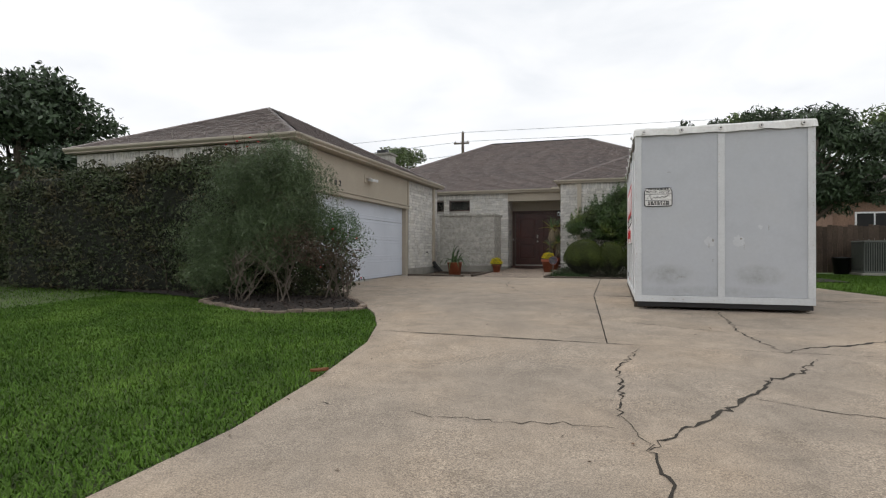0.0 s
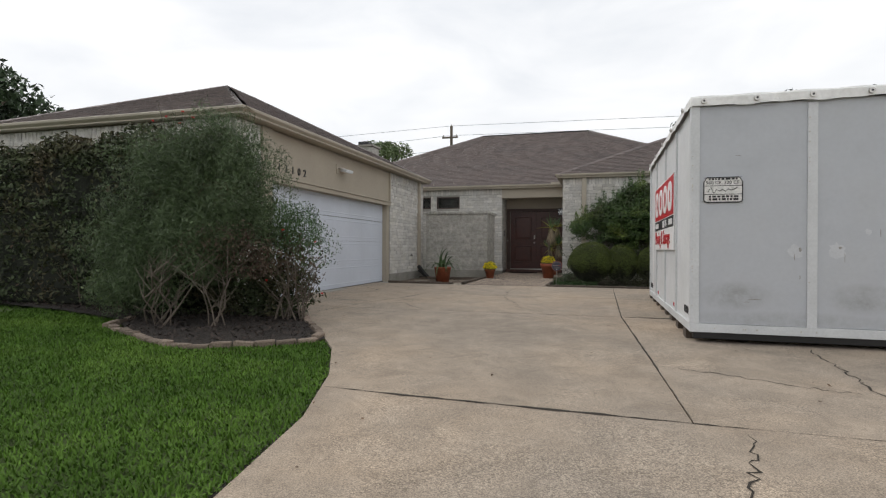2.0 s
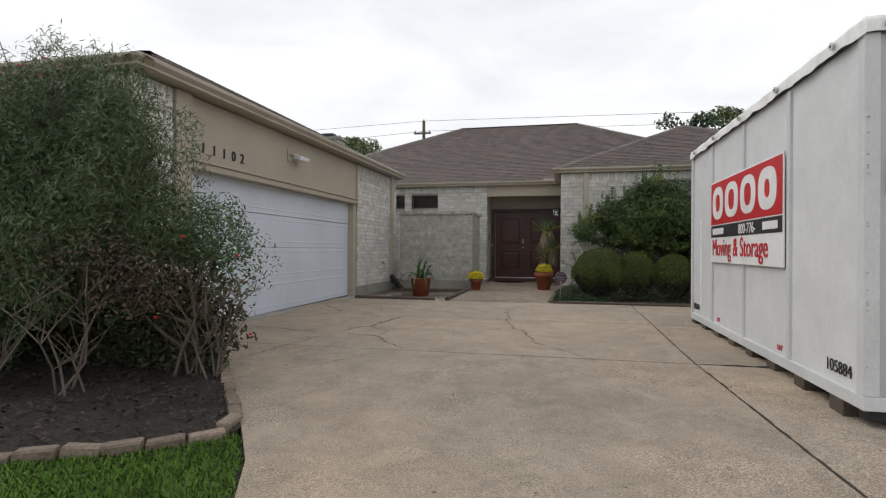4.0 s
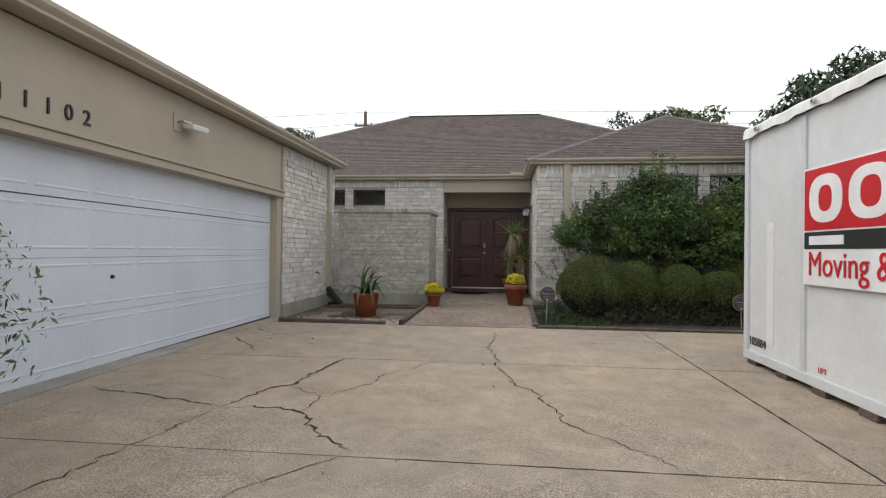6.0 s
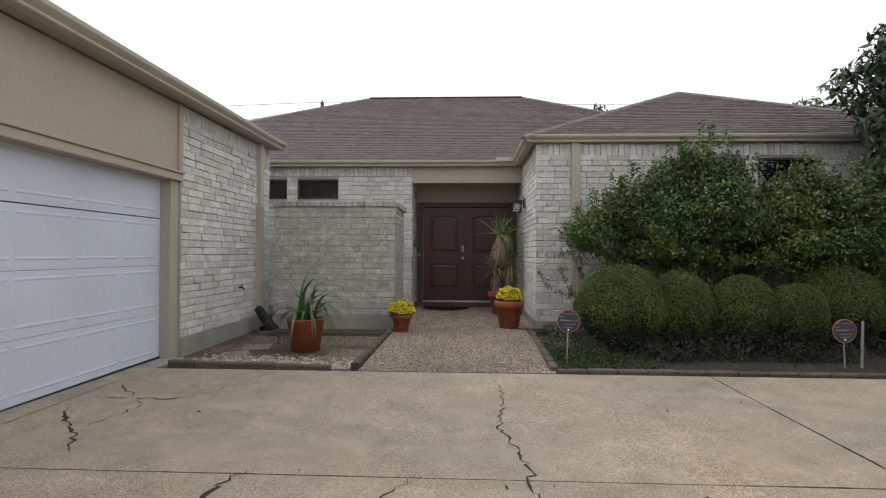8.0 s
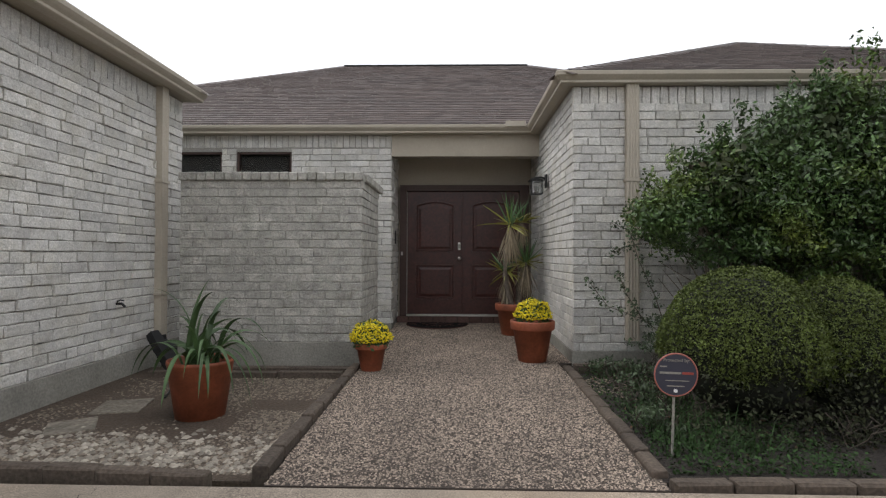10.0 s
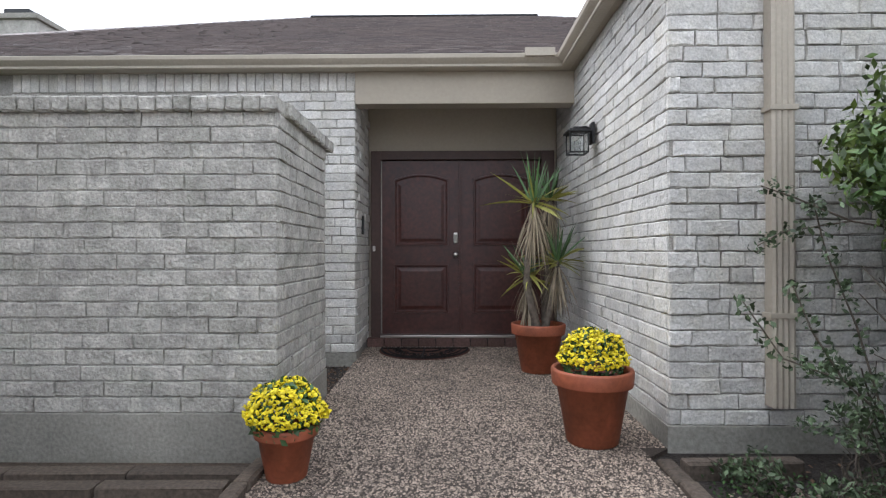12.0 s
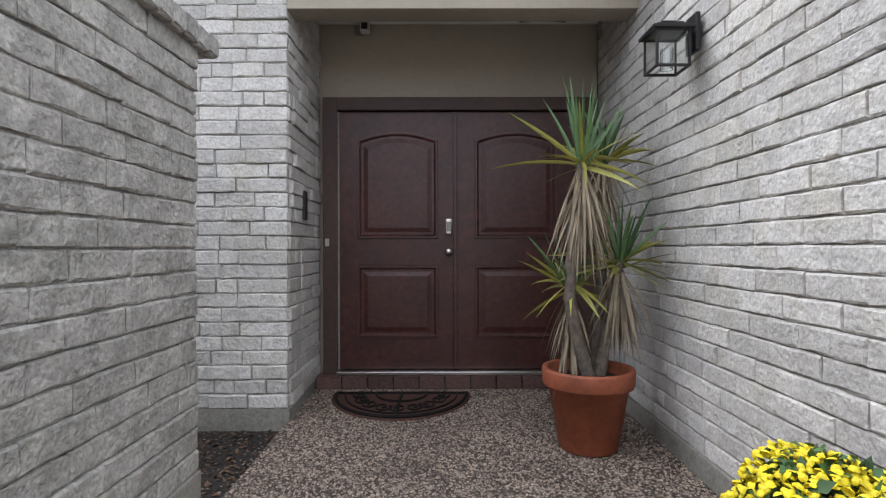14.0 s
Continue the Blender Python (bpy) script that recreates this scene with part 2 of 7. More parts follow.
LEAF_TREE = mat("magnolia leaf", (0.044, 0.070, 0.034), 0.5, spec=0.35, grain=0.15, scale=6, big=0.25, big_scale=0.8, bump=0, island=0.5)
LEAF_LIGHT = mat("light tree leaf", (0.10, 0.14, 0.05), 0.6, grain=0.15, scale=4, big=0.2, bump=0, island=0.4)
STRAP = mat("strap leaf", (0.050, 0.092, 0.030), 0.55, grain=0.15, scale=12, big=0.25, bump=0, island=0.35)
YUCCA_GREEN = mat("dracaena leaf", (0.075, 0.14, 0.05), 0.45, grain=0.15, scale=12, big=0.2, bump=0, island=0.4)
YUCCA_YELLOW = mat("yellowing leaf", (0.28, 0.27, 0.055), 0.5, grain=0.15, scale=12, bump=0, island=0.35)
DRY = mat("dry dead leaf", (0.30, 0.245, 0.17), 0.85, grain=0.2, scale=14, bump=0, island=0.35)
YELLOW = mat("yellow petals", (0.80, 0.65, 0.01), 0.6, grain=0.1, scale=60, bump=0, island=0.2)
RED_FLOWER = mat("red petals", (0.5, 0.02, 0.02), 0.6, grain=0.1, bump=0)
FENCE = mat("grey fence wood", (0.082, 0.058, 0.042), 0.9, grain=0.3, scale=30, big=0.2, bump=0.4, per_piece=0.25)
TAN_BRICK = mat("tan neighbour brick", (0.25, 0.155, 0.11), 0.9, grain=0.3, scale=20, big=0.2, bump=0.3, per_piece=0.2)
AC_PAINT = mat("grey green metal", (0.13, 0.14, 0.125), 0.6, grain=0.1, bump=0.05)
LEAF_FERN = mat("fern frond", (0.030, 0.062, 0.018), 0.7, grain=0.15, scale=8, big=0.25, bump=0, island=0.4, spec=0.2)
BED_DIRT = mat("brown bed soil", (0.082, 0.060, 0.043), 0.95, grain=0.4, scale=50, big=0.3, bump=0.8, dist=0.02)
PALE_ROCK = mat("pale bed stone", (0.31, 0.275, 0.225), 0.9, grain=0.3, scale=30, bump=0.4, island=0.35)
STEP_STONE = mat("dirty paving stone", (0.20, 0.175, 0.14), 0.95, grain=0.35, scale=40, big=0.35, big_scale=6, bump=0.5)
LIGHT_ROCK = mat("bed gravel", (0.185, 0.15, 0.115), 0.9, grain=0.3, scale=30, bump=0.4, island=0.45)

# ---- building helpers ----


def part(name, bm, material, parent=None, label="", smooth=False):
    """Link a bmesh as one mesh object, under a thing or a part of it."""
    me = bpy.data.meshes.new(name)
    bm.to_mesh(me)
    bm.free()
    me.materials.append(material)
    if smooth:
        me.shade_smooth()
    ob = new(name, me)
    if parent:
        ob.parent = parent
    return tagged(ob, label=label)


def pydata(name, verts, faces, material, parent=None, label="", kind=""):
    me = bpy.data.meshes.new(name)
    me.from_pydata(verts, [], faces)
    me.materials.append(material)
    me.update()
    ob = new(name, me)
    if parent:
        ob.parent = parent
    return tagged(ob, label=label, kind=kind)


def arrays(name, verts, quads, material, parent=None, label="", kind="", smooth=False):
    """A large mesh from numpy arrays: verts (n, 3), quads (m, 4) or triangles (m, 3)."""
    me = bpy.data.meshes.new(name)
    k = quads.shape[1]
    me.vertices.add(len(verts))
    me.vertices.foreach_set("co", np.asarray(verts, dtype=np.float32).ravel())
    me.loops.add(quads.size)
    me.loops.foreach_set("vertex_index", quads.astype(np.int32).ravel())
    me.polygons.add(len(quads))
    me.polygons.foreach_set("loop_start", np.arange(0, quads.size, k, dtype=np.int32))
    me.materials.append(material)
    me.update(calc_edges=True)
    if smooth:
        me.shade_smooth()
    ob = new(name, me)
    if parent:
        ob.parent = parent
    return tagged(ob, label=label, kind=kind)


def box(bm, x0, y0, z0, x1, y1, z1, bevel=0.0):
    """Add a box, its edges rounded off by bevel, to a bmesh."""
    m = Matrix.Translation(((x0 + x1) / 2, (y0 + y1) / 2, (z0 + z1) / 2)) @ Matrix.Diagonal((abs(x1 - x0), abs(y1 - y0), abs(z1 - z0), 1))
    made = bmesh.ops.create_cube(bm, size=1, matrix=m)
    if bevel:
        edges = list({e for v in made["verts"] for e in v.link_edges})
        bmesh.ops.bevel(bm, geom=edges, offset=bevel, segments=2, affect="EDGES", profile=0.6)
    return bm


def block(name, x0, y0, z0, x1, y1, z1, material, parent=None, bevel=0.004, label=""):
    return part(name, box(bmesh.new(), x0, y0, z0, x1, y1, z1, bevel), material, parent, label)


def turned(bm, profile, segments=28, cx=0.0, cy=0.0):
    """A turned body from a profile of (radius, height)."""
    rings = []
    for r, z in profile:
        rings.append([bm.verts.new((cx + r * math.cos(a), cy + r * math.sin(a), z)) for a in (2 * math.pi * i / segments for i in range(segments))])
    for a, b in zip(rings, rings[1:]):
        for i in range(segments):
            j = (i + 1) % segments
            bm.faces.new((a[i], a[j], b[j], b[i]))
    return bm


def tube(bm, points, r0, r1=None, sides=8):
    """A tapered tube along points."""
    r1 = r0 if r1 is None else r1
    rings = []
    pts = [Vector(p) for p in points]
    for i, p in enumerate(pts):
        d = (pts[min(i + 1, len(pts) - 1)] - pts[max(i - 1, 0)]).normalized()
        u = d.orthogonal().normalized()
        if rings:
            u = (ref - d * ref.dot(d)).normalized()
        ref = u
        v = d.cross(u)
        r = r0 + (r1 - r0) * i / max(1, len(pts) - 1)
        rings.append([bm.verts.new(p + r * (math.cos(a) * u + math.sin(a) * v)) for a in (2 * math.pi * k / sides for k in range(sides))])
    for a, b in zip(rings, rings[1:]):
        for k in range(sides):
            bm.faces.new((a[k], a[(k + 1) % sides], b[(k + 1) % sides], b[k]))
    bm.faces.new(rings[0][::-1]), bm.faces.new(rings[-1])
    return bm


def empty(name, x=0, y=0, z=0, **tags):
    ob = new(name)
    ob.empty_display_size = 0.1
    ob.location = (x, y, z)
    return tagged(ob, **tags)


rng = np.random.default_rng(7)


def leaves(centres, normals, size, aspect=0.45, jitter=0.9, droop=0.0, fold=0.25):
    """Folded leaves (two quads each) at the centres, facing about along the normals. Returns verts, quads."""
    n = len(centres)
    nor = normals + jitter * rng.normal(size=(n, 3))
    nor /= np.linalg.norm(nor, axis=1, keepdims=True) + 1e-9
    t = rng.normal(size=(n, 3))
    t[:, 2] -= droop
    t -= nor * (t * nor).sum(1, keepdims=True)
    t /= np.linalg.norm(t, axis=1, keepdims=True) + 1e-9
    s = np.cross(nor, t)
    ln = (size * rng.uniform(0.6, 1.25, n))[:, None]
    w = ln * aspect * 0.5
    base, mid, tip = centres - t * ln * 0.5, centres, centres + t * ln * 0.5
    up = nor * w * fold
    v = np.stack([base, mid + s * w + up, tip, mid - s * w + up], 1).reshape(-1, 3)
    i = np.arange(n)[:, None] * 4
    q = np.concatenate([i + np.array([[0, 1, 2]]), i + np.array([[0, 2, 3]])], 0)
    return v, q


def shell(n, centre, radii, thick=0.3, lump=0.12, low=-1.0, seed=0):
    """Points in the outer shell of a lumpy ellipsoid, and their outward directions."""
    d = rng.normal(size=(n, 3))
    d /= np.linalg.norm(d, axis=1, keepdims=True)
    d = d[d[:, 2] > low]
    f = 1 + lump * (np.sin(3.1 * d[:, 0] * 2 + seed) + np.sin(4.3 * d[:, 1] * 2 + 1.7 * seed) + np.sin(5.2 * d[:, 2] * 2 + 0.6 * seed)) / 1.6
    r = f * (1 - thick * rng.random(len(d)) ** 1.6)
    p = np.asarray(centre) + d * np.asarray(radii) * r[:, None]
    return p, d


def crown(name, blobs, material, parent, size, aspect=0.45, droop=0.2, jitter=0.9, label=""):
    """A crown of many small leaves over lumps (centre, radii, count)."""
    vs, qs, k = [], [], 0
    for i, (c, r, n) in enumerate(blobs):
        p, d = shell(n, c, r, 0.45, 0.13, -0.95, i * 1.3)
        v, q = leaves(p, d, size, aspect, jitter, droop)
        vs.append(v), qs.append(q + k)
        k += len(v)
    return arrays(name, np.concatenate(vs), np.concatenate(qs), material, parent, label)


# ---- ground, driveway, lawn ----
PROFILE_Y = [-400.0, -60.0, -12.0, 0.0, 3.3, 5.3, 6.95, 9.4, 12.3, 15.0, 60.0, 400.0]
PROFILE_Z = [-0.9, -0.9, -0.55, -0.02, 0.16, 0.265, 0.325, 0.40, 0.42, 0.44, 0.44, 0.44]
LEFT_Y = [-14.0, -6.0, -2.0, 0.0, 1.5, 2.4, 3.6, 4.84, 5.8, 6.7, 7.08, 8.3, 8.9, 9.3, 9.66, 15.2]
LEFT_X = [-7.0, -5.0, -3.4, -2.75, -2.55, -2.45, -2.52, -2.70, -3.02, -3.47, -3.74, -4.66, -5.1, -5.7, -6.5, -6.5]
RIGHT_Y = [-14.0, 2.0, 7.0, 10.85, 12.5, 15.2]
RIGHT_X = [9.0, 6.6, 5.2, 4.25, 3.85, 3.3]


def gz(y):
    return float(np.interp(y, PROFILE_Y, PROFILE_Z))


def sheet(name, x_low, x_high, y0, y1, lift, material, parent=None, label="", rows=None, thick=0.0, kind=""):
    """A strip of ground following the slope, between two edges given as functions of y."""
    ys = sorted({y0, y1, *[y for y in PROFILE_Y + LEFT_Y + RIGHT_Y if y0 < y < y1], *np.linspace(y0, y1, (rows or 12) + 1)})
    verts, faces = [], []
    for y in ys:
        a, b = x_low(y), x_high(y)
        for x in (a, b):
            verts.append((x, y, gz(y) + lift))
        if thick:
            for x in (a, b):
                verts.append((x, y, gz(y) + lift - thick))
    k = 4 if thick else 2
    for i in range(len(ys) - 1):
        o, p = i * k, (i + 1) * k
        faces.append((o, o + 1, p + 1, p))
        if thick:
            faces += [(o + 2, o, p, p + 2), (o + 1, o + 3, p + 3, p + 1), (o + 3, o + 2, p + 2, p + 3)]
    if thick:
        e = (len(ys) - 1) * k
        faces += [(0, 2, 3, 1), (e, e + 1, e + 3, e + 2)]
    return pydata(name, verts, faces, material, parent, label, kind)


def lx(y):
    return float(np.interp(y, LEFT_Y, LEFT_X))


def rx(y):
    return float(np.interp(y, RIGHT_Y, RIGHT_X))


ground = sheet("ground", lambda y: -400, lambda y: 400, -400, 400, -0.07, GROUND, label="wide green turf ground around the house", kind="structure")
driveway = sheet("driveway", lambda y: lx(y) + 0.01, lambda y: rx(y) - 0.01, -14, 14.86, -0.035, JOINT, label="cracked tan concrete driveway with weedy joints", kind="structure", rows=30)


def seam(y):
    return float(np.interp(y, [5.3, 9.6, 14.9], [-0.27, -0.55, -0.55]))


G2 = 0.006
sheet("slab", lx, rx, -14, 5.33 + G2, 0, CONCRETE, driveway, thick=0.1, rows=24)
for a, b in ((5.33, 9.6), (9.6, 12.28), (12.28, 14.85)):
    sheet("slab", lx, lambda y: seam(y) - G2, a + G2, b - G2, 0, CONCRETE, driveway, thick=0.1)
    sheet("slab", lambda y: seam(y) + G2, rx, a + G2, b - G2, 0, CONCRETE, driveway, thick=0.1)


def crack(points, width, seed, step=0.05, wander=0.03):
    """A jagged crack filled with dirt along points on the driveway."""
    width *= 0.8
    r = random.Random(seed)
    line = []
    for (ax, ay), (bx, by) in zip(points, points[1:]):
        n = max(2, int(math.hypot(bx - ax, by - ay) / step))
        for i in range(n):
            f = i / n
            line.append((ax + (bx - ax) * f + r.uniform(-wander, wander), ay + (by - ay) * f + r.uniform(-wander, wander)))
    line.append(points[-1])
    verts, faces = [], []
    for i, (x, y) in enumerate(line):
        a, b = line[max(0, i - 1)], line[min(len(line) - 1, i + 1)]
        dx, dy = b[0] - a[0], b[1] - a[1]
        d = math.hypot(dx, dy) or 1
        end = min(1, 4 * min(i, len(line) - 1 - i) / len(line) + 0.15)
        w = width * r.uniform(0.2, 1.45) * end
        for s in (-1, 1):
            px, py = x - s * dy / d * w / 2, y + s * dx / d * w / 2
            verts.append((px, py, gz(py) + 0.003))
    for i in range(len(line) - 1):
        faces.append((2 * i, 2 * i + 1, 2 * i + 3, 2 * i + 2))
    pydata("crack", verts, faces, CRACK, driveway)


crack([(0.02, 5.2), (-0.18, 4.35), (-0.15, 3.67), (-0.18, 3.25), (-0.1, 3.03), (-0.02, 2.8)], 0.022, 1)
crack([(-0.02, 2.8), (0.0, 2.58), (0.06, 2.24), (0.12, 1.7), (0.3, 1.0)], 0.036, 2)
crack([(-0.01, 2.73), (0.14, 3.05), (0.38, 3.35), (0.72, 3.9), (0.97, 4.37), (1.24, 4.63), (1.48, 5.12)], 0.042, 3)
crack([(-0.11, 3.03), (-0.49, 3.02), (-0.83, 2.95), (-1.39, 2.93), (-1.5, 2.98)], 0.011, 4)
crack([(-2.19, 2.97), (-2.12, 2.94), (-2.03, 2.96)], 0.014, 5)
crack([(0.7, 3.83), (0.91, 3.73), (1.08, 3.65), (1.39, 3.6), (2.2, 3.5)], 0.015, 6)
crack([(1.29, 5.3), (1.62, 5.64), (1.95, 5.8), (2.39, 6.11), (3.0, 6.3)], 0.045, 7)
crack([(1.17, 8.06), (1.14, 6.85), (1.12, 6.28), (1.24, 5.64), (1.28, 5.32)], 0.022, 8)
crack([(-0.39, 6.81), (0.2, 6.61), (0.62, 6.41), (1.09, 6.28)], 0.013, 9)
crack([(3.01, 9.37), (3.32, 9.73), (3.94, 10.02)], 0.04, 10)
crack([(-4.27, 8.56), (-4.0, 8.89), (-3.79, 9.22), (-3.45, 9.68)], 0.012, 11)
crack([(-4.98, 8.6), (-4.89, 9.01), (-4.77, 9.73), (-4.65, 10.43)], 0.014, 12)
crack([(-6.04, 10.78), (-5.29, 10.59), (-4.65, 10.43)], 0.022, 13)
crack([(-4.65, 10.43), (-4.55, 10.93), (-4.4, 11.15), (-4.36, 11.52), (-4.3, 12.09), (-4.22, 12.33)], 0.042, 14)
crack([(-4.65, 10.43), (-4.3, 10.45), (-4.02, 10.39), (-3.92, 10.2), (-3.78, 9.99), (-3.45, 9.68)], 0.028, 15)
crack([(-4.4, 11.07), (-4.26, 11.0), (-4.0, 10.75), (-4.02, 10.39)], 0.014, 16)
crack([(-4.0, 10.75), (-3.9, 10.99), (-3.75, 11.19), (-3.67, 11.59), (-3.48, 11.82), (-3.25, 12.35)], 0.013, 17)
crack([(-2.71, 14.64), (-2.66, 13.96), (-2.74, 13.14), (-2.59, 12.37), (-2.65, 12.25), (-2.46, 11.44), (-2.3, 11.2), (-2.2, 10.85), (-2.1, 10.32), (-1.78, 10.0), (-1.47, 9.56)], 0.018, 18)
crack([(-6.14, 13.46), (-5.82, 13.06), (-5.57, 12.76), (-5.42, 12.54)], 0.034, 19)
crack([(-5.68, 12.96), (-5.64, 13.11), (-5.6, 13.29), (-5.58, 13.51), (-5.67, 13.71)], 0.018, 20)
crack([(-6.11, 13.73), (-5.91, 13.72), (-5.76, 13.75), (-5.53, 13.71), (-5.32, 13.78)], 0.024, 21)
crack([(-5.32, 13.78), (-5.18, 14.1), (-5.03, 14.47), (-4.87, 14.85)], 0.009, 22)
crack([(-6.18, 14.17), (-5.98, 13.99), (-5.77, 13.78)], 0.02, 23)
crack([(-5.43, 11.4), (-5.25, 11.3), (-5.07, 11.22), (-4.91, 11.21)], 0.012, 24)
crack([(-6.27, 12.0), (-6.27, 13.2), (-6.27, 14.6)], 0.012, 25, 0.07, 0.008)
crack([(-2.88, 5.46), (-2.3, 5.42), (-1.4, 5.385), (0.12, 5.33)], 0.04, 31, 0.08, 0.004)
for y0, a, b, w, s in ((5.33, 0.1, 5.3, 0.01, 32), (9.6, -3.45, -0.6, 0.012, 33), (9.6, -0.55, 4.4, 0.03, 34), (12.28, -6.0, -3.2, 0.006, 35), (12.28, -1.5, 0.2, 0.01, 36)):
    crack([(a, y0), ((a + b) / 2, y0), (b, y0)], w, s, 0.08, 0.004)
crack([(-0.52, 9.6), (0.2, 9.61), (1.0, 9.6)], 0.075, 38, 0.06, 0.008)
crack([(-0.27, 5.33), (-0.55, 9.6), (-0.55, 14.8)], 0.022, 37, 0.08, 0.004)
block("garage_apron", -6.56, 9.95, 0.3, -6.28, 15.5, gz(12) + 0.006, FOUND, driveway, 0.004, "pale concrete apron under the garage door")

# lawn: turf base and many blades
BED_X = [-30.0, -13.0, -10.7, -8.8, -7.2, -6.4, -5.5, -5.0, -4.3, -3.74]
BED_Y = [8.5, 8.45, 8.4, 8.05, 7.6, 6.95, 6.5, 6.35, 6.65, 7.08]


def bed_edge(x):
    return float(np.interp(x, BED_X, BED_Y))


n = 400000
u = rng.random(n)
near = u < 0.72
px = np.where(near, rng.uniform(-9.5, -2.4, n), rng.uniform(-18, -2.4, n))
py = np.where(near, rng.uniform(-0.2, 8.4, n), rng.uniform(-6, 9.0, n))
keep = (px < np.interp(py, LEFT_Y, LEFT_X) - 0.045 + 0.05 * rng.random(n)) & (py < np.interp(px, BED_X, BED_Y) - 0.03)
px, py = px[keep], py[keep]
n = len(px)
base = np.stack([px, py, np.interp(py, PROFILE_Y, PROFILE_Z) - 0.02], 1)
ang, tilt = rng.uniform(0, 2 * np.pi, n), rng.uniform(0.3, 1.25, n)
ln = rng.uniform(0.025, 0.055, n)
way = np.stack([np.cos(ang) * np.sin(tilt), np.sin(ang) * np.sin(tilt), np.cos(tilt)], 1)
side = np.stack([-np.sin(ang), np.cos(ang), np.zeros(n)], 1) * 0.0048
bend = way * ln[:, None] * 0.55
bend[:, 2] -= 0.35 * ln * np.sin(tilt)
v = np.stack([base - side, base + side, base + way * ln[:, None] * 0.6 + side * 0.8, base + way * ln[:, None] * 0.6 - side * 0.8,
              base + way * ln[:, None] * 0.6 + bend], 1).reshape(-1, 3)
i = np.arange(n)[:, None] * 5
q = np.concatenate([i + np.array([[0, 1, 2]]), i + np.array([[0, 2, 3]]), i + np.array([[3, 2, 4]])], 0)
lawn = arrays("lawn_grass", v, q, GRASS, None, "mown green lawn grass beside the driveway", "stuff")
tagged(lawn, category="grass")

n = 60000
px, py = rng.uniform(3.6, 12, n), rng.uniform(9.5, 20.2, n)
keep = px > np.interp(py, RIGHT_Y, RIGHT_X) + 0.03
px, py = px[keep], py[keep]
n = len(px)
base = np.stack([px, py, np.interp(py, PROFILE_Y, PROFILE_Z) - 0.05], 1)
ang = rng.uniform(0, 2 * np.pi, n)
side = np.stack([-np.sin(ang), np.cos(ang), np.zeros(n)], 1) * 0.009
tip = base + np.stack([np.cos(ang) * 0.04, np.sin(ang) * 0.04, rng.uniform(0.05, 0.09, n)], 1)
v = np.stack([base - side, base + side, tip], 1).reshape(-1, 3)
lawn2 = arrays("side_grass", v, np.arange(3 * n).reshape(-1, 3), GRASS, None, "green grass strip beside the far driveway edge", "stuff")
tagged(lawn2, category="grass")

sheet("lawn_edge", lambda y: lx(y) - 0.05, lambda y: lx(y) + 0.0, -10, 7.05, -0.022, SOIL, None, "dark bare soil strip at the lawn edge", rows=40, kind="structure")

# planting bed by the lawn: mulch sheet and paver edging
xs = np.linspace(-13, -3.78, 60)
verts, faces = [], []
for x in xs:
    back = 9.2 if x < -6.4 else float(np.interp(-x, [-LEFT_X[k] for k in range(10, 15)], [LEFT_Y[k] for k in range(10, 15)]))
    lo = bed_edge(x) + 0.02
    for f in np.linspace(0, 1, 7):
        y = lo + (max(back, lo + 0.01) - lo) * f
        verts.append((x, y, gz(y) + 0.01 + 0.02 * noise.noise((x * 2, y * 2, 0))))
for i in range(len(xs) - 1):
    for j in range(6):
        o = i * 7 + j
        faces.append((o, o + 7, o + 8, o + 1))
bed = pydata("planting_bed", verts, faces, SOIL, None, "dark mulch planting bed in front of the garage", "structure")


def chips(name, n_, xs_, ys_, zf, size, material, parent, label, keep_=None):
    """Flat scattered chips and bits lying on the ground."""
    x, y = rng.uniform(*xs_, n_), rng.uniform(*ys_, n_)
    if keep_ is not None:
        k_ = keep_(x, y)
        x, y = x[k_], y[k_]
    p = np.stack([x, y, np.array([zf(a, b) for a, b in zip(x, y)])], 1)
    v_, q_ = leaves(p, np.tile([[0, 0, 1.0]], (len(p), 1)), size, 0.5, 0.35)
    return arrays(name, v_, q_, material, parent, label, "stuff")


BARKCHIP = mat("bark chip", (0.042, 0.031, 0.025), 0.95, grain=0.3, scale=40, bump=0.2, island=0.6)
chips("mulch", 9000, (-13, -3.8), (6.3, 9.0), lambda x, y: gz(y) + 0.035, 0.05, BARKCHIP, bed, "", lambda x, y: (y > np.interp(x, BED_X, BED_Y) + 0.05) & (x < np.interp(y, LEFT_Y, LEFT_X) - 0.08))
LITTER = mat("leaf litter", (0.10, 0.06, 0.035), 0.9, grain=0.3, scale=40, bump=0, island=0.6)
chips("litter", 130, (-5.5, 3.5), (1.0, 14.5), lambda x, y: gz(y) + 0.008, 0.035, LITTER, driveway, "dry leaf bits strewn over concrete", lambda x, y: (x > np.interp(y, LEFT_Y, LEFT_X)))
chips("edge_litter", 500, (-6.2, -2.2), (1.0, 9.6), lambda x, y: gz(y) + 0.008, 0.03, LITTER, driveway, "dry bits along the lawn edge", lambda x, y: abs(x - np.interp(y, LEFT_Y, LEFT_X) - 0.03) < 0.05)


def stone_mesh(name, lx_, ly_, lz_, seed):
    bm = box(bmesh.new(), -lx_ / 2, -ly_ / 2, 0, lx_ / 2, ly_ / 2, lz_, min(lx_, ly_, lz_) * 0.14)
    r = random.Random(seed)
    for v_ in bm.verts:
        v_.co += Vector((r.uniform(-1, 1), r.uniform(-1, 1), r.uniform(-1, 1))) * 0.004
    me = bpy.data.meshes.new(name)
    bm.to_mesh(me)
    bm.free()
    return me


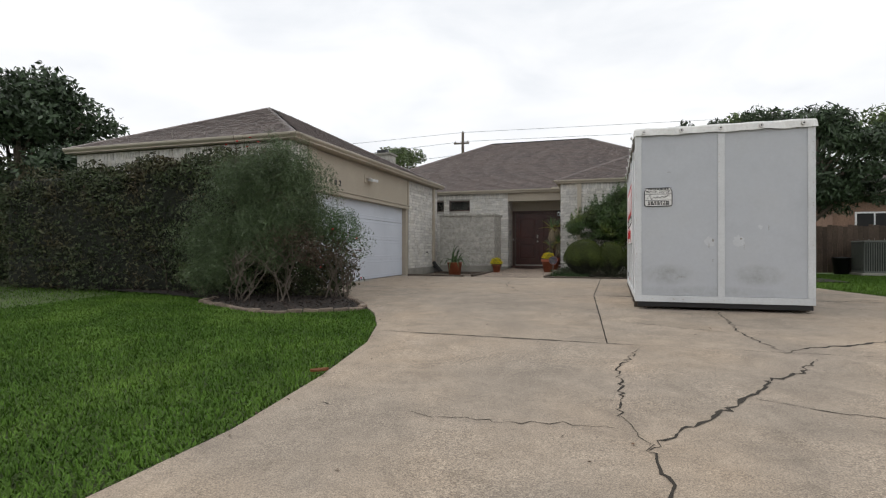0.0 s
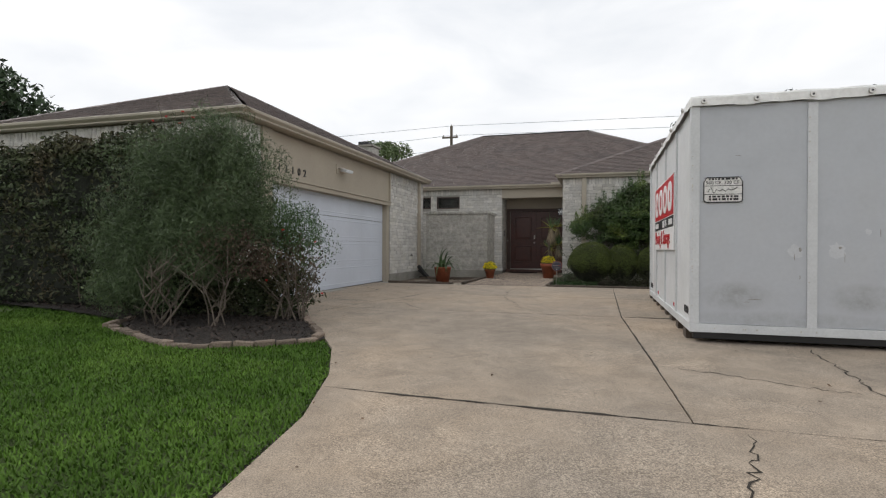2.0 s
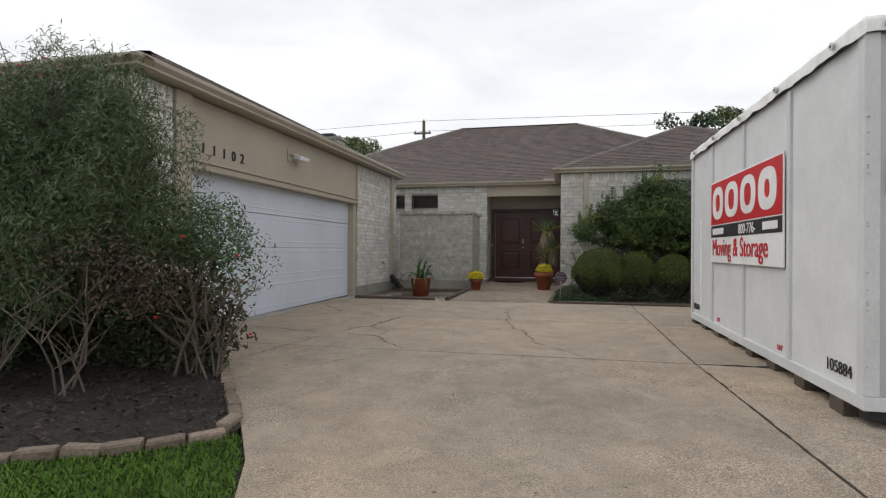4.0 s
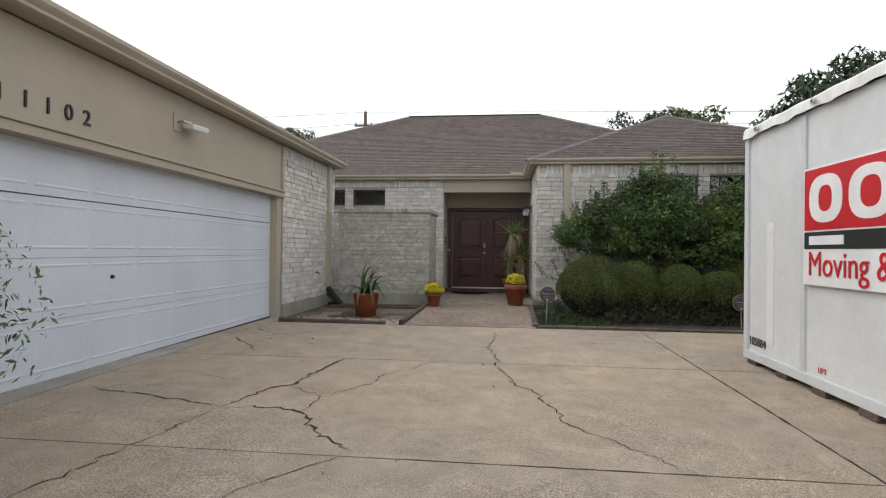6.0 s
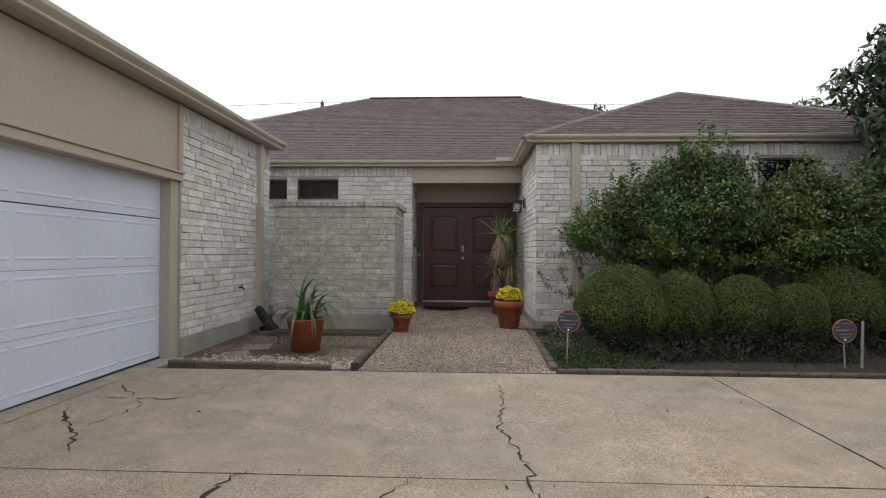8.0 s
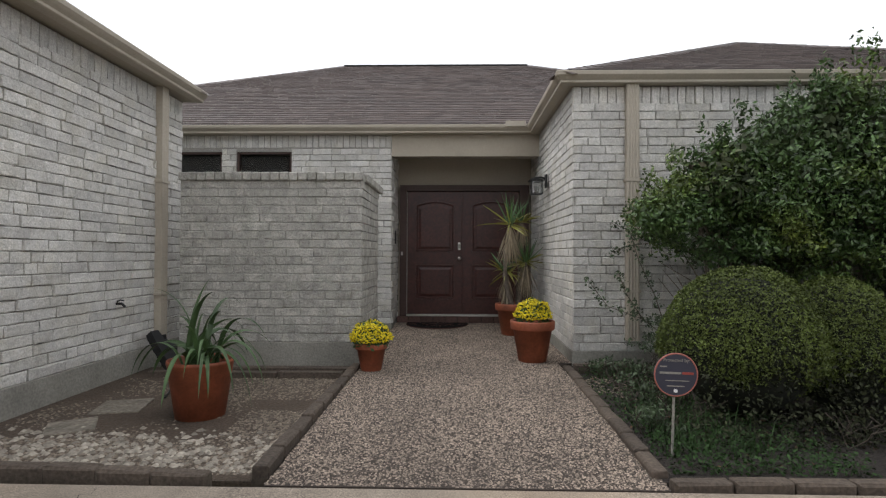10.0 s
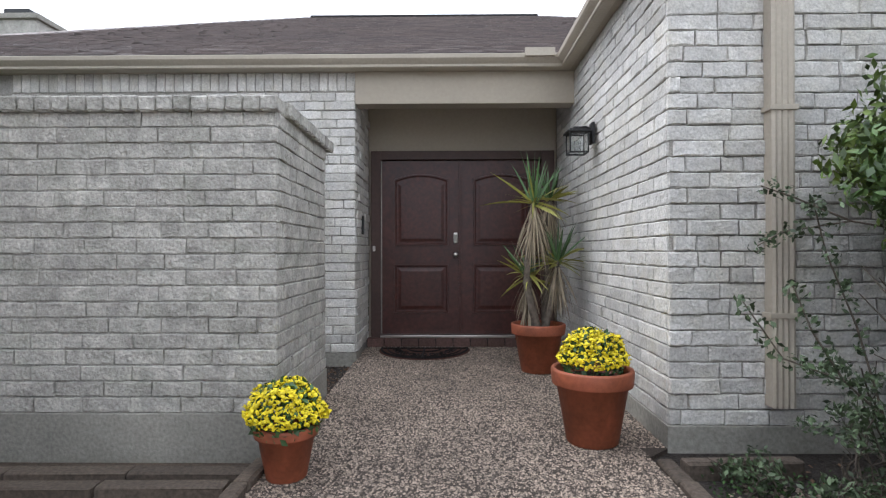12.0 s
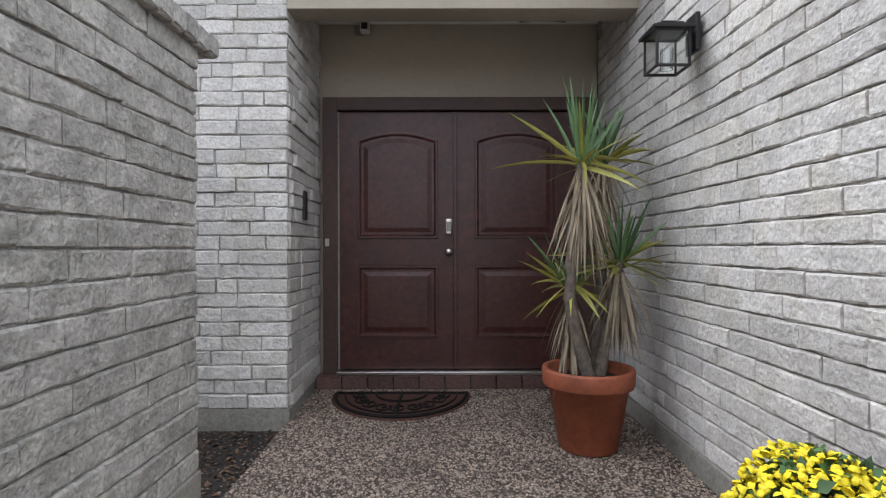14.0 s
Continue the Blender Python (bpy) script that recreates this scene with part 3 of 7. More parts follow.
edging = empty("bed_edging", -5, 6.5, 0, label="curved edging of worn grey brown pavers", category="garden edging")
paver = stone_mesh("paver", 0.21, 0.085, 0.13, 3)
paver.materials.append(EDGE_BRICK)
ring = [(-7.0, 7.6), (-6.85, 7.15), (-6.5, 6.95), (-6.05, 6.75), (-5.6, 6.52), (-5.2, 6.38), (-4.85, 6.38), (-4.5, 6.55), (-4.15, 6.72), (-3.85, 6.98), (-3.9, 7.25), (-4.2, 7.65), (-4.55, 8.1), (-4.9, 8.55), (-5.2, 8.95)]
dist_left = 0.0
r_edge = random.Random(5)
for (ax, ay), (bx, by) in zip(ring, ring[1:]):
    seg = math.hypot(bx - ax, by - ay)
    while dist_left < seg:
        f = dist_left / seg
        x, y = ax + (bx - ax) * f, ay + (by - ay) * f
        ob = new("paver", paver)
        ob.parent = edging
        ob.matrix_basis = Matrix.Translation((-edging.location)) @ pose(x, y, gz(y) - 0.092 + r_edge.uniform(-0.012, 0.012), r_edge.uniform(-4, 4), r_edge.uniform(-4, 4), math.degrees(math.atan2(by - ay, bx - ax)) + r_edge.uniform(-5, 5))
        dist_left += 0.222
    dist_left -= seg

# ---- brick work ----
COURSE, BLEN, JW = 0.0905, 0.305, 0.0085


def brick_mesh(name, length, height, depth, seed):
    """A rough brick: its face towards -y at y = 0, going back to y = depth, with worn edges."""
    r = random.Random(seed)
    bm = bmesh.new()
    c = 0.006
    ring_ = []
    around = [(-1, -1), (-0.5, -1), (0, -1), (0.5, -1), (1, -1), (1, 1), (0.5, 1), (0, 1), (-0.5, 1), (-1, 1)]
    for inset, y in ((0.0, depth), (0.0, 0.006), (c, 0.0)):
        ring_.append([bm.verts.new((sx * (length / 2 - inset) + r.uniform(-1, 1) * 0.0035, y + (r.uniform(-1, 1) * 0.0035 if y < depth else 0),
                                    sz * (height / 2 - inset) + r.uniform(-1.6, 0.7) * 0.0032)) for sx, sz in around])
    for a, b in zip(ring_, ring_[1:]):
        for k in range(10):
            bm.faces.new((a[k], a[(k + 1) % 10], b[(k + 1) % 10], b[k]))
    f = ring_[2]
    for k in range(4):
        bm.faces.new((f[k], f[k + 1], f[8 - k], f[9 - k]))
    me = bpy.data.meshes.new(name)
    bm.to_mesh(me)
    bm.free()
    return me


BRICKS = {}


def brick_of(kind, material, k):
    key = (kind, material.name, k)
    if key not in BRICKS:
        ln_, ht_ = {"full": (BLEN - JW, COURSE - JW), "half": (BLEN / 2 - JW, COURSE - JW), "soldier": (COURSE - JW, 0.185)}[kind]
        me = brick_mesh("brick", ln_, ht_, 0.05, hash(kind) % 7 + k * 11)
        me.materials.append(material)
        BRICKS[key] = me
    return BRICKS[key]


def brick_wall(parent, start, angle, length, z0, z1, material, skip=None, soldier=True, limit=300, seed=0, prefer=None, rough=0.004, holes=(), even=False):
    """Lay bricks on a wall face. start: the left end of the face as one looks at it (x, y); angle: degrees of the face's run about z
    (0: the run goes along +x and the face looks to -y). Past the limit bricks are joined into one part."""
    r = random.Random(seed)
    turn = Matrix.Translation((start[0], start[1], 0)) @ pose(0, 0, 0, 0, 0, angle)
    spots = []
    top = z1 - (0.195 if soldier else 0)
    rows = int(round((top - z0) / COURSE))
    for i in range(rows):
        z = z0 + (i + 0.5) * COURSE
        x = -(0.14 * (i % 2) + r.uniform(0, 0.05)) if even else -r.choice((0.0, 0.1, 0.16, 0.22))
        while x < length - 0.02:
            w = r.uniform(0.275, 0.305) if even else r.choice((0.13, 0.2, 0.25, 0.29, 0.29, 0.33, 0.38))
            if length - x - w < 0.09:
                w = length - x
            a, b = max(x, 0), min(x + w, length)
            pieces = [(a, b)]
            for ha, hb, hc, hd in holes:
                if hc - 0.05 < z < hd + 0.05:
                    pieces = [s for p, q_ in pieces for s in ((p, min(q_, ha)), (max(p, hb), q_)) if s[1] - s[0] > 0.03]
            for p, q_ in pieces:
                if q_ - p > 0.03:
                    spots.append(((p + q_) / 2, z, q_ - p, "full" if q_ - p > 0.2 else "half"))
            x += w
    if soldier:
        m_ = int(length / COURSE)
        for i in range(m_):
            spots.append(((i + 0.5) * length / m_, z1 - 0.0975, length / m_, "soldier"))
    spots = [s for s in spots if not (skip and skip(s[0], s[1]))]
    if prefer:
        spots.sort(key=lambda s: not prefer(s[0], s[1]))
    rest_v, rest_f = [], []
    for k_, (x, z, w, kind) in enumerate(spots):
        me = brick_of(kind, material, r.randrange(5))
        full = {"full": BLEN - JW, "half": BLEN / 2 - JW, "soldier": COURSE - JW}[kind]
        m_ = turn @ pose(x, r.uniform(-rough, rough) - (0.012 if kind != "soldier" and not even and r.random() < 0.2 else 0), z, r.uniform(-0.5, 0.5), r.uniform(-0.4, 0.4), r.uniform(-0.5, 0.5)) @ Matrix.Diagonal(((w - (0.005 if even else JW)) / full, 1, 1, 1))
        if k_ < limit:
            ob = new("brick", me)
            ob.parent = parent
            ob.matrix_basis = m_
        else:
            o = len(rest_v)
            rest_v += [m_ @ v_.co for v_ in me.vertices]
            rest_f += [tuple(o + j for j in p.vertices) for p in me.polygons]
    if rest_f:
        pydata("more_bricks", rest_v, rest_f, material, parent, "", "stuff")


def wall_core(name, x0, y0, z0, x1, y1, z1, label, material=MORTAR, bevel=0.0):
    ob = block(name, x0, y0, z0, x1, y1, z1, material, None, bevel, label)
    return tagged(ob, kind="structure")


def wall_open(name, x0, y0, z0, x1, y1, z1, holes, label):
    """A wall along x, in one mesh, with openings (x0, x1, z0, z1) right through it."""
    bm = bmesh.new()
    cuts = sorted(holes)
    x = x0
    for a, b, c, d in cuts:
        box(bm, x, y0, z0, a, y1, z1)
        box(bm, a, y0, z0, b, y1, c)
        box(bm, a, y0, d, b, y1, z1)
        x = b
    box(bm, x, y0, z0, x1, y1, z1)
    return tagged(part(name, bm, MORTAR, None, label), kind="structure")


WIN_FRONT = [(-6.46, -5.62, 2.75, 3.16), (-7.4, -6.68, 2.75, 3.16)]
WIN_WING = [(0.42, 1.3, 2.55, 3.17), (1.52, 2.42, 2.55, 3.17)]
BP = 0.014  # how far bricks stand proud of the mortar
EAVE_Z = 3.42
FZ = 0.63  # top of the foundation

# garage: side wall beside the door, wall left of the door, front wall
wall_pier = wall_core("wall_garage_side", -6.7, 15.62, 0.3, -6.4 - BP, 18.52, EAVE_Z, "whitewashed brick garage wall beside the door")
wall_corner = wall_core("wall_garage_corner", -6.7, 9.05, 0.3, -6.4 - BP, 9.7, EAVE_Z, "whitewashed brick corner wall by the garage door")
wall_gfront = wall_core("wall_garage_front", -12.1, 9.05 + BP, 0.3, -6.4 - BP - 0.3, 9.55, EAVE_Z, "whitewashed brick front wall of the garage behind hedges")
wall_core("wall_garage_back", -12.1, 18.3, 0.3, -6.7, 18.51, EAVE_Z, "plain brick rear wall of the garage")
wall_core("wall_garage_far", -12.1, 9.55, 0.3, -11.8, 18.3, EAVE_Z, "plain brick far wall of the garage")
block("foundation", -6.7, 15.62, 0.3, -6.375, 18.53, FZ, FOUND, wall_pier, 0.006, "grey concrete foundation strip")

# garage door surround
surround = empty("garage_surround", -6.45, 12.7, 0.4, label="beige painted garage header, posts and trim", category="door surround", kind="structure")


def sub(ob, holder):
    """Put ob under holder and keep its place in the world."""
    ob.parent = holder
    ob.matrix_parent_inverse = Matrix.Translation(-holder.location)
    return ob


sub(block("header_panel", -6.6, 9.7, 2.57, -6.42, 15.62, EAVE_Z, BEIGE, None, 0.003), surround)
sub(block("header_trim", -6.6, 9.96, 2.5, -6.375, 15.62, 2.585, BEIGE, None, 0.008), surround)
sub(block("trim_bead", -6.6, 9.96, 2.588, -6.355, 15.64, 2.622, BEIGE, None, 0.008), surround)
sub(block("post", -6.7, 9.7, 0.38, -6.36, 9.99, EAVE_Z, BEIGE, None, 0.006), surround)
sub(block("post", -6.7, 15.45, 0.38, -6.43, 15.62, 2.52, BEIGE, None, 0.006), surround)
sub(block("edge_trim", -6.6, 15.56, 2.625, -6.385, 15.64, EAVE_Z, BEIGE, None, 0.006), surround)

garage_door = empty("garage_door", -6.55, 12.72, 0.39, label="closed white sectional garage door with raised panels", category="garage door", kind="structure")
heights = [0.418, 0.95, 1.50, 2.04, 2.52]
for k, (a, b) in enumerate(zip(heights, heights[1:])):
    sec = sub(block("door_section", -6.62, 9.99, a + (0.009 if k == 3 else 0.0015), -6.555, 15.45, b - 0.0015, WHITE_DOOR, None, 0.004), garage_door)
    for i in range(8):
        y0 = 10.06 + i * 0.672
        bm = bmesh.new()
        z0, z1 = a + 0.085, b - 0.055
        rows_z = [(z0, 0.0), (z0 + 0.006, 0.0044), (z0 + 0.016, 0.0047), (z0 + 0.03, 0.0008), (z1 - 0.03, 0.0008), (z1 - 0.016, 0.0047), (z1 - 0.006, 0.0044), (z1, 0.0)]
        grid = [[bm.verts.new((-6.5548 + out * f, yy, zz)) for yy, f in ((y0, 0.12), (y0 + 0.035, 1.0), (y0 + 0.585, 1.0), (y0 + 0.62, 0.12))] for zz, out in rows_z]
        for p, q_ in zip(grid, grid[1:]):
            for j in range(3):
                bm.faces.new((p[j], p[j + 1], q_[j + 1], q_[j]))
        ob = part("raised_panel", bm, WHITE_DOOR, sec)
ends_y = (9.99, 15.45)
seal_v = [(x, y, gz(y) + h) for y in ends_y for x, h in ((-6.6, -0.02), (-6.535, -0.02), (-6.545, 0.008), (-6.6, 0.008))]
sub(pydata("bottom_seal", seal_v, [(0, 1, 2, 3), (7, 6, 5, 4), (0, 4, 5, 1), (1, 5, 6, 2), (2, 6, 7, 3), (3, 7, 4, 0)], BLACK, None, "black rubber bottom seal"), garage_door)
bm = bmesh.new()
bmesh.ops.create_cone(bm, cap_ends=True, segments=16, radius1=0.022, radius2=0.018, depth=0.02, matrix=pose(-6.545, 11.68, 1.30, 0, 90, 0))
sub(part("lock", bm, BLACK, None, "small black lock"), garage_door)

# ---- low courtyard wall ----
LX1, LY0, LOW_TOP = -4.13, 17.85, 2.395
wall_low = wall_core("wall_low", -6.08, LY0 + BP, 0.3, LX1 - BP, LY0 + 0.2, LOW_TOP, "weathered grey brick courtyard wall with brick cap", MORTAR_LOW)
wall_low_return = wall_core("wall_low_return", LX1 - 0.22, LY0 + 0.2, 0.3, LX1 - BP, 19.05, LOW_TOP, "weathered grey brick return of the courtyard wall", MORTAR_LOW)
block("foundation", -6.09, LY0 - 0.012, 0.3, LX1 + 0.012, LY0 + 0.2, FZ + 0.05, FOUND, wall_low, 0.006, "grey concrete foundation strip")
block("foundation", LX1 - 0.2, LY0 + 0.2, 0.3, LX1 + 0.012, 19.05, FZ + 0.05, FOUND, wall_low_return, 0.006)

# ---- house front wall and porch ----
HY = 20.24
wall_front = wall_open("wall_house_front", -12.0, HY + BP, 0.3, -4.1 - BP, HY + 0.3, EAVE_Z - 0.02, WIN_FRONT, "whitewashed brick front wall with high narrow windows")
wall_porch_left = wall_core("wall_porch_left", -4.4, HY + 0.3, 0.3, -4.1 - BP, 21.2, EAVE_Z - 0.02, "whitewashed brick porch side wall")
block("foundation", -4.72, HY - 0.012, 0.3, -4.09, HY + 0.3, FZ - 0.05, FOUND, wall_front, 0.006)
WX = -1.9
WY = 17.9
wall_wing_side = wall_core("wall_wing_side", WX + BP, WY + 0.3, 0.3, WX + 0.3, 21.2, EAVE_Z - 0.02, "whitewashed brick side wall of the wing by the porch")
wall_wing_front = wall_open("wall_wing_front", WX + BP, WY + BP, 0.3, 5.3, WY + 0.3, EAVE_Z - 0.02, WIN_WING, "whitewashed brick front wall of the wing")
block("foundation", WX - 0.012, WY - 0.012, 0.3, 5.3, WY + 0.28, 0.60, FOUND, wall_wing_front, 0.006)
block("foundation", WX - 0.012, WY + 0.28, 0.3, WX + 0.2, 21.2, 0.60, FOUND, wall_wing_side, 0.006)
wall_core("wall_wing_far", 5.0, WY + 0.3, 0.3, 5.3, 27, EAVE_Z - 0.02, "plain brick far wall of the wing")
wall_core("wall_house_back", -12, 29, 0.3, 5.3, 29.3, EAVE_Z - 0.02, "plain brick rear wall of the house")
wall_core("wall_house_left", -12.3, 20.24, 0.3, -12.0, 29.3, EAVE_Z - 0.02, "plain brick left wall of the house")
porch_back = tagged(block("wall_porch_back", -4.1, 21.14, 0.3, WX, 21.3, EAVE_Z - 0.02, BEIGE, None, 0.0, "taupe painted porch wall above the doors"), kind="structure")
porch_beam = tagged(block("porch_beam", -4.1, 20.22, 3.08, WX, 20.42, 3.42, BEIGE, None, 0.006, "beige painted beam across the porch opening"), kind="structure")
# unseen ceiling, its white made up to bounce light into the porch
tagged(block("porch_ceiling", -4.1, 20.42, 3.36, WX, 21.14, 3.40, WHITE_SIGN, None, 0.0, "unseen porch ceiling, whitened to brighten the porch"), kind="structure")

# ---- roofs: courses of shingles over hipped decks ----


def slope(parent, p0, p1, q0, q1, seed, exposure=0.14, tab=0.17):
    """Shingle courses on a slope from the eave p0-p1 up to q0-q1."""
    r = np.random.default_rng(seed)
    p0, p1, q0, q1 = (np.array(p, float) for p in (p0, p1, q0, q1))
    up = (q0 + q1) / 2 - (p0 + p1) / 2
    nor = np.cross(p1 - p0, up)
    nor /= np.linalg.norm(nor)
    if nor[2] < 0:
        nor = -nor
    rise = abs(np.dot(up, np.cross(nor, (p1 - p0) / np.linalg.norm(p1 - p0))))
    rows = int(rise / exposure)
    vs = []
    for i in range(rows):
        f0, f1 = i / rows, min(1.0, (i + 1.12) / rows)
        a0, b0 = p0 + (q0 - p0) * f0, p1 + (q1 - p1) * f0
        a1, b1 = p0 + (q0 - p0) * f1, p1 + (q1 - p1) * f1
        w = np.linalg.norm(b0 - a0)
        n_ = max(1, int(w / tab))
        cuts = np.clip((np.arange(n_ + 1) + r.uniform(-0.35, 0.35, n_ + 1)) / n_, 0, 1)
        cuts[0], cuts[-1] = 0, 1
        for c, d in zip(cuts, cuts[1:]):
            lift = 0.013 + (0.006 if r.random() < 0.5 else 0.0) + 0.003 * r.random()
            vs += [a0 + (b0 - a0) * c, a0 + (b0 - a0) * d, a0 + (b0 - a0) * d + nor * lift, a0 + (b0 - a0) * c + nor * lift,
                   a1 + (b1 - a1) * d + nor * 0.002, a1 + (b1 - a1) * c + nor * 0.002]
    n_ = len(vs) // 6
    i_ = np.arange(n_)[:, None] * 6
    q_ = np.concatenate([i_ + np.array([[0, 1, 2, 3]]), i_ + np.array([[3, 2, 4, 5]])], 0)
    arrays("shingles", np.array(vs), q_, SHINGLE, parent, "", "stuff")


def hip_roof(name, label, corners, ridge, soffit, slopes):
    """A roof: its deck as one mesh, and its shingled slopes. corners: eave corners; ridge: its two ends."""
    verts = [*corners, *ridge]
    faces = [tuple(s) for s in slopes] + [tuple(range(len(corners)))[::-1]]
    deck = pydata(name, [(x, y, z - 0.012) for x, y, z in verts], faces, GUTTER, None, label, "structure")
    for k_, s in enumerate(slopes):
        p = [verts[j] for j in s]
        if len(p) == 3:
            p.append(p[2])
        slope(deck, p[0], p[1], p[3], p[2], k_ + len(name))
    return deck


EZ = 3.50
EG = 3.53
roof_main = hip_roof("roof_main", "brown asphalt shingle hip roof over the house", [(-12.0, 20.06, EZ), (4.65, 20.06, EZ), (4.65, 31.95, EZ), (-12.0, 31.95, EZ)],
                     [(-6.05, 26.0, 6.45), (-1.3, 26.0, 6.45)], None, [(0, 1, 5, 4), (1, 2, 5), (2, 3, 4, 5), (3, 0, 4)])
roof_garage = hip_roof("roof_garage", "brown asphalt shingle hip roof over the garage", [(-12.3, 8.88, EG), (-6.16, 8.88, EG), (-6.16, 18.58, EG), (-12.3, 18.58, EG)],
                       [(-9.9, 13.3, 5.40), (-9.9, 14.6, 5.40)], None, [(0, 1, 4), (1, 2, 5, 4), (2, 3, 5), (3, 0, 4, 5)])
roof_wing = hip_roof("roof_wing", "brown asphalt shingle hip roof over the wing", [(-2.06, 17.76, EZ), (5.42, 17.76, EZ), (5.42, 27.0, EZ), (-2.06, 27.0, EZ)],
                     [(1.65, 21.45, 5.23), (1.65, 27.0, 5.23)], None, [(0, 1, 4), (1, 2, 5, 4), (3, 0, 4, 5)])



def ridge_caps(parent, lines):
    """Overlapping bent cap shingles along ridges and hips."""
    vs_, fs_ = [], []
    r = random.Random(3)
    for a, b in lines:
        a, b = Vector(a), Vector(b)
        d = (b - a).normalized()
        s = d.cross(Vector((0, 0, 1))).normalized()
        n_ = int((b - a).length / 0.15)
        fall = (0.075 if abs(d.z) < 0.05 else 0.053) + 0.026
        for i_ in range(n_):
            p, q_ = a + (b - a) * (i_ / n_), a + (b - a) * min(1, (i_ + 1.3) / n_)
            up0, up1 = Vector((0, 0, 0.030 + r.uniform(0, 0.004))), Vector((0, 0, 0.022))
            o_ = len(vs_)
            for pt, u_ in ((p, up0), (q_, up1)):
                vs_ += [pt + s * 0.15 + u_ - Vector((0, 0, fall)), pt + u_, pt - s * 0.15 + u_ - Vector((0, 0, fall))]
            fs_ += [(o_, o_ + 1, o_ + 4, o_ + 3), (o_ + 1, o_ + 2, o_ + 5, o_ + 4)]
    pydata("ridge_shingles", vs_, fs_, SHINGLE, parent, "", "stuff")


ridge_caps(roof_main, [((-6.05, 26, 6.45), (-1.3, 26, 6.45)), ((-12.0, 20.06, EZ), (-6.05, 26, 6.45)), ((4.65, 20.06, EZ), (-1.3, 26, 6.45))])
ridge_caps(roof_garage, [((-9.9, 13.3, 5.40), (-9.9, 14.6, 5.40)), ((-6.16, 8.88, EG), (-9.9, 13.3, 5.40)), ((-12.3, 8.88, EG), (-9.9, 13.3, 5.40)), ((-6.16, 18.58, EG), (-9.9, 14.6, 5.40))])
ridge_caps(roof_wing, [((-2.06, 17.76, EZ), (1.65, 21.45, 5.23)), ((5.42, 17.76, EZ), (1.65, 21.45, 5.23)), ((1.65, 21.45, 5.23), (1.65, 27.0, 5.23))])

ROOF_DARK = mat("dark vent strip and gutter gap shade", (0.02, 0.018, 0.017), 0.8, grain=0.2, scale=40, bump=0)
part("ridge_vent", box(bmesh.new(), -6.02, 25.93, 6.44, -1.33, 26.07, 6.482, 0.01), ROOF_DARK, roof_main, "dark ridge vent strip")
# dark strips where only shade lies in the gap above the gutters
part("drip_edge", box(bmesh.new(), -11.9, 20.03, EZ - 0.01, -2.45, 20.09, EZ + 0.022, 0.0), ROOF_DARK, roof_main, "dark strip drawing the gap shade over the gutter")
part("drip_edge", box(bmesh.new(), -1.98, 17.73, EZ - 0.01, 5.4, 17.79, EZ + 0.022, 0.0), ROOF_DARK, roof_wing, "dark strip drawing the gap shade over the gutter")

# gutters


def gutter(name, a, b, out, label, ends=(0, 0)):
    """A gutter and soffit from a to b; out: the way it faces; ends: 1 an outer mitre, -1 an inner one, 0 a plain end."""
    a, b, o = Vector(a), Vector(b), Vector(out)
    d = (b - a).normalized()
    bm = bmesh.new()
    prof = [(-0.10, 0.0), (-0.012, 0.0), (0.0, 0.008), (0.0, 0.03), (0.03, 0.055), (0.05, 0.075), (0.055, 0.11), (0.048, 0.118), (0.04, 0.11), (-0.10, 0.11)]

    def at(p, way, mitre, u_, h):
        return p + o * u_ + way * (u_ * mitre) + Vector((0, 0, h))

    rows = [[bm.verts.new(at(p, way, m_, u_, h - 0.10)) for u_, h in prof] for p, way, m_ in ((a, -d, ends[0]), (b, d, ends[1]))]
    k_ = len(prof)
    for j in range(k_):
        bm.faces.new((rows[0][j], rows[0][(j + 1) % k_], rows[1][(j + 1) % k_], rows[1][j]))
    if not ends[0]:
        bm.faces.new(rows[0])
    if not ends[1]:
        bm.faces.new(rows[1][::-1])
    ob = tagged(part(name, bm, GUTTER, None, label), category="gutter", kind="structure")
    bm = bmesh.new()
    quad = [(a, -d, ends[0], -0.01), (b, d, ends[1], -0.01), (b, d, ends[1], -0.25), (a, -d, ends[0], -0.25)]
    lo = [bm.verts.new(at(*q_, -0.096)) for q_ in quad]
    hi = [bm.verts.new(at(*q_, -0.075)) for q_ in quad]
    bm.faces.new(lo), bm.faces.new(hi[::-1])
    for j in range(4):
        bm.faces.new((lo[j], hi[j], hi[(j + 1) % 4], lo[(j + 1) % 4]))
    part("soffit", bm, BEIGE, ob, "beige soffit board")
    return ob


gutter("gutter", (-6.18, 8.9, EG), (-6.18, 18.58, EG), (1, 0, 0), "long taupe metal gutter along the garage eave", (1, 0))
gutter("gutter", (-12.3, 8.9, EG), (-6.18, 8.9, EG), (0, -1, 0), "taupe metal gutter along the garage front eave", (0, 1))
gutter("gutter", (-12.0, 20.08, EZ), (-2.05, 20.08, EZ), (0, -1, 0), "taupe metal gutter over the porch and front wall", (0, -1))
gutter("gutter", (-2.05, 17.78, EZ), (-2.05, 20.08, EZ), (-1, 0, 0), "taupe metal gutter along the wing side eave", (1, -1))
gutter("gutter", (-2.05, 17.78, EZ), (5.42, 17.78, EZ), (0, -1, 0), "taupe metal gutter along the wing front eave", (1, 0))
tagged(block("splash_guard", -2.42, 20.0, EZ - 0.02, -2.13, 20.03, EZ + 0.06, GUTTER, None, 0.004, "small metal splash guard on the gutter corner"), category="splash guard")


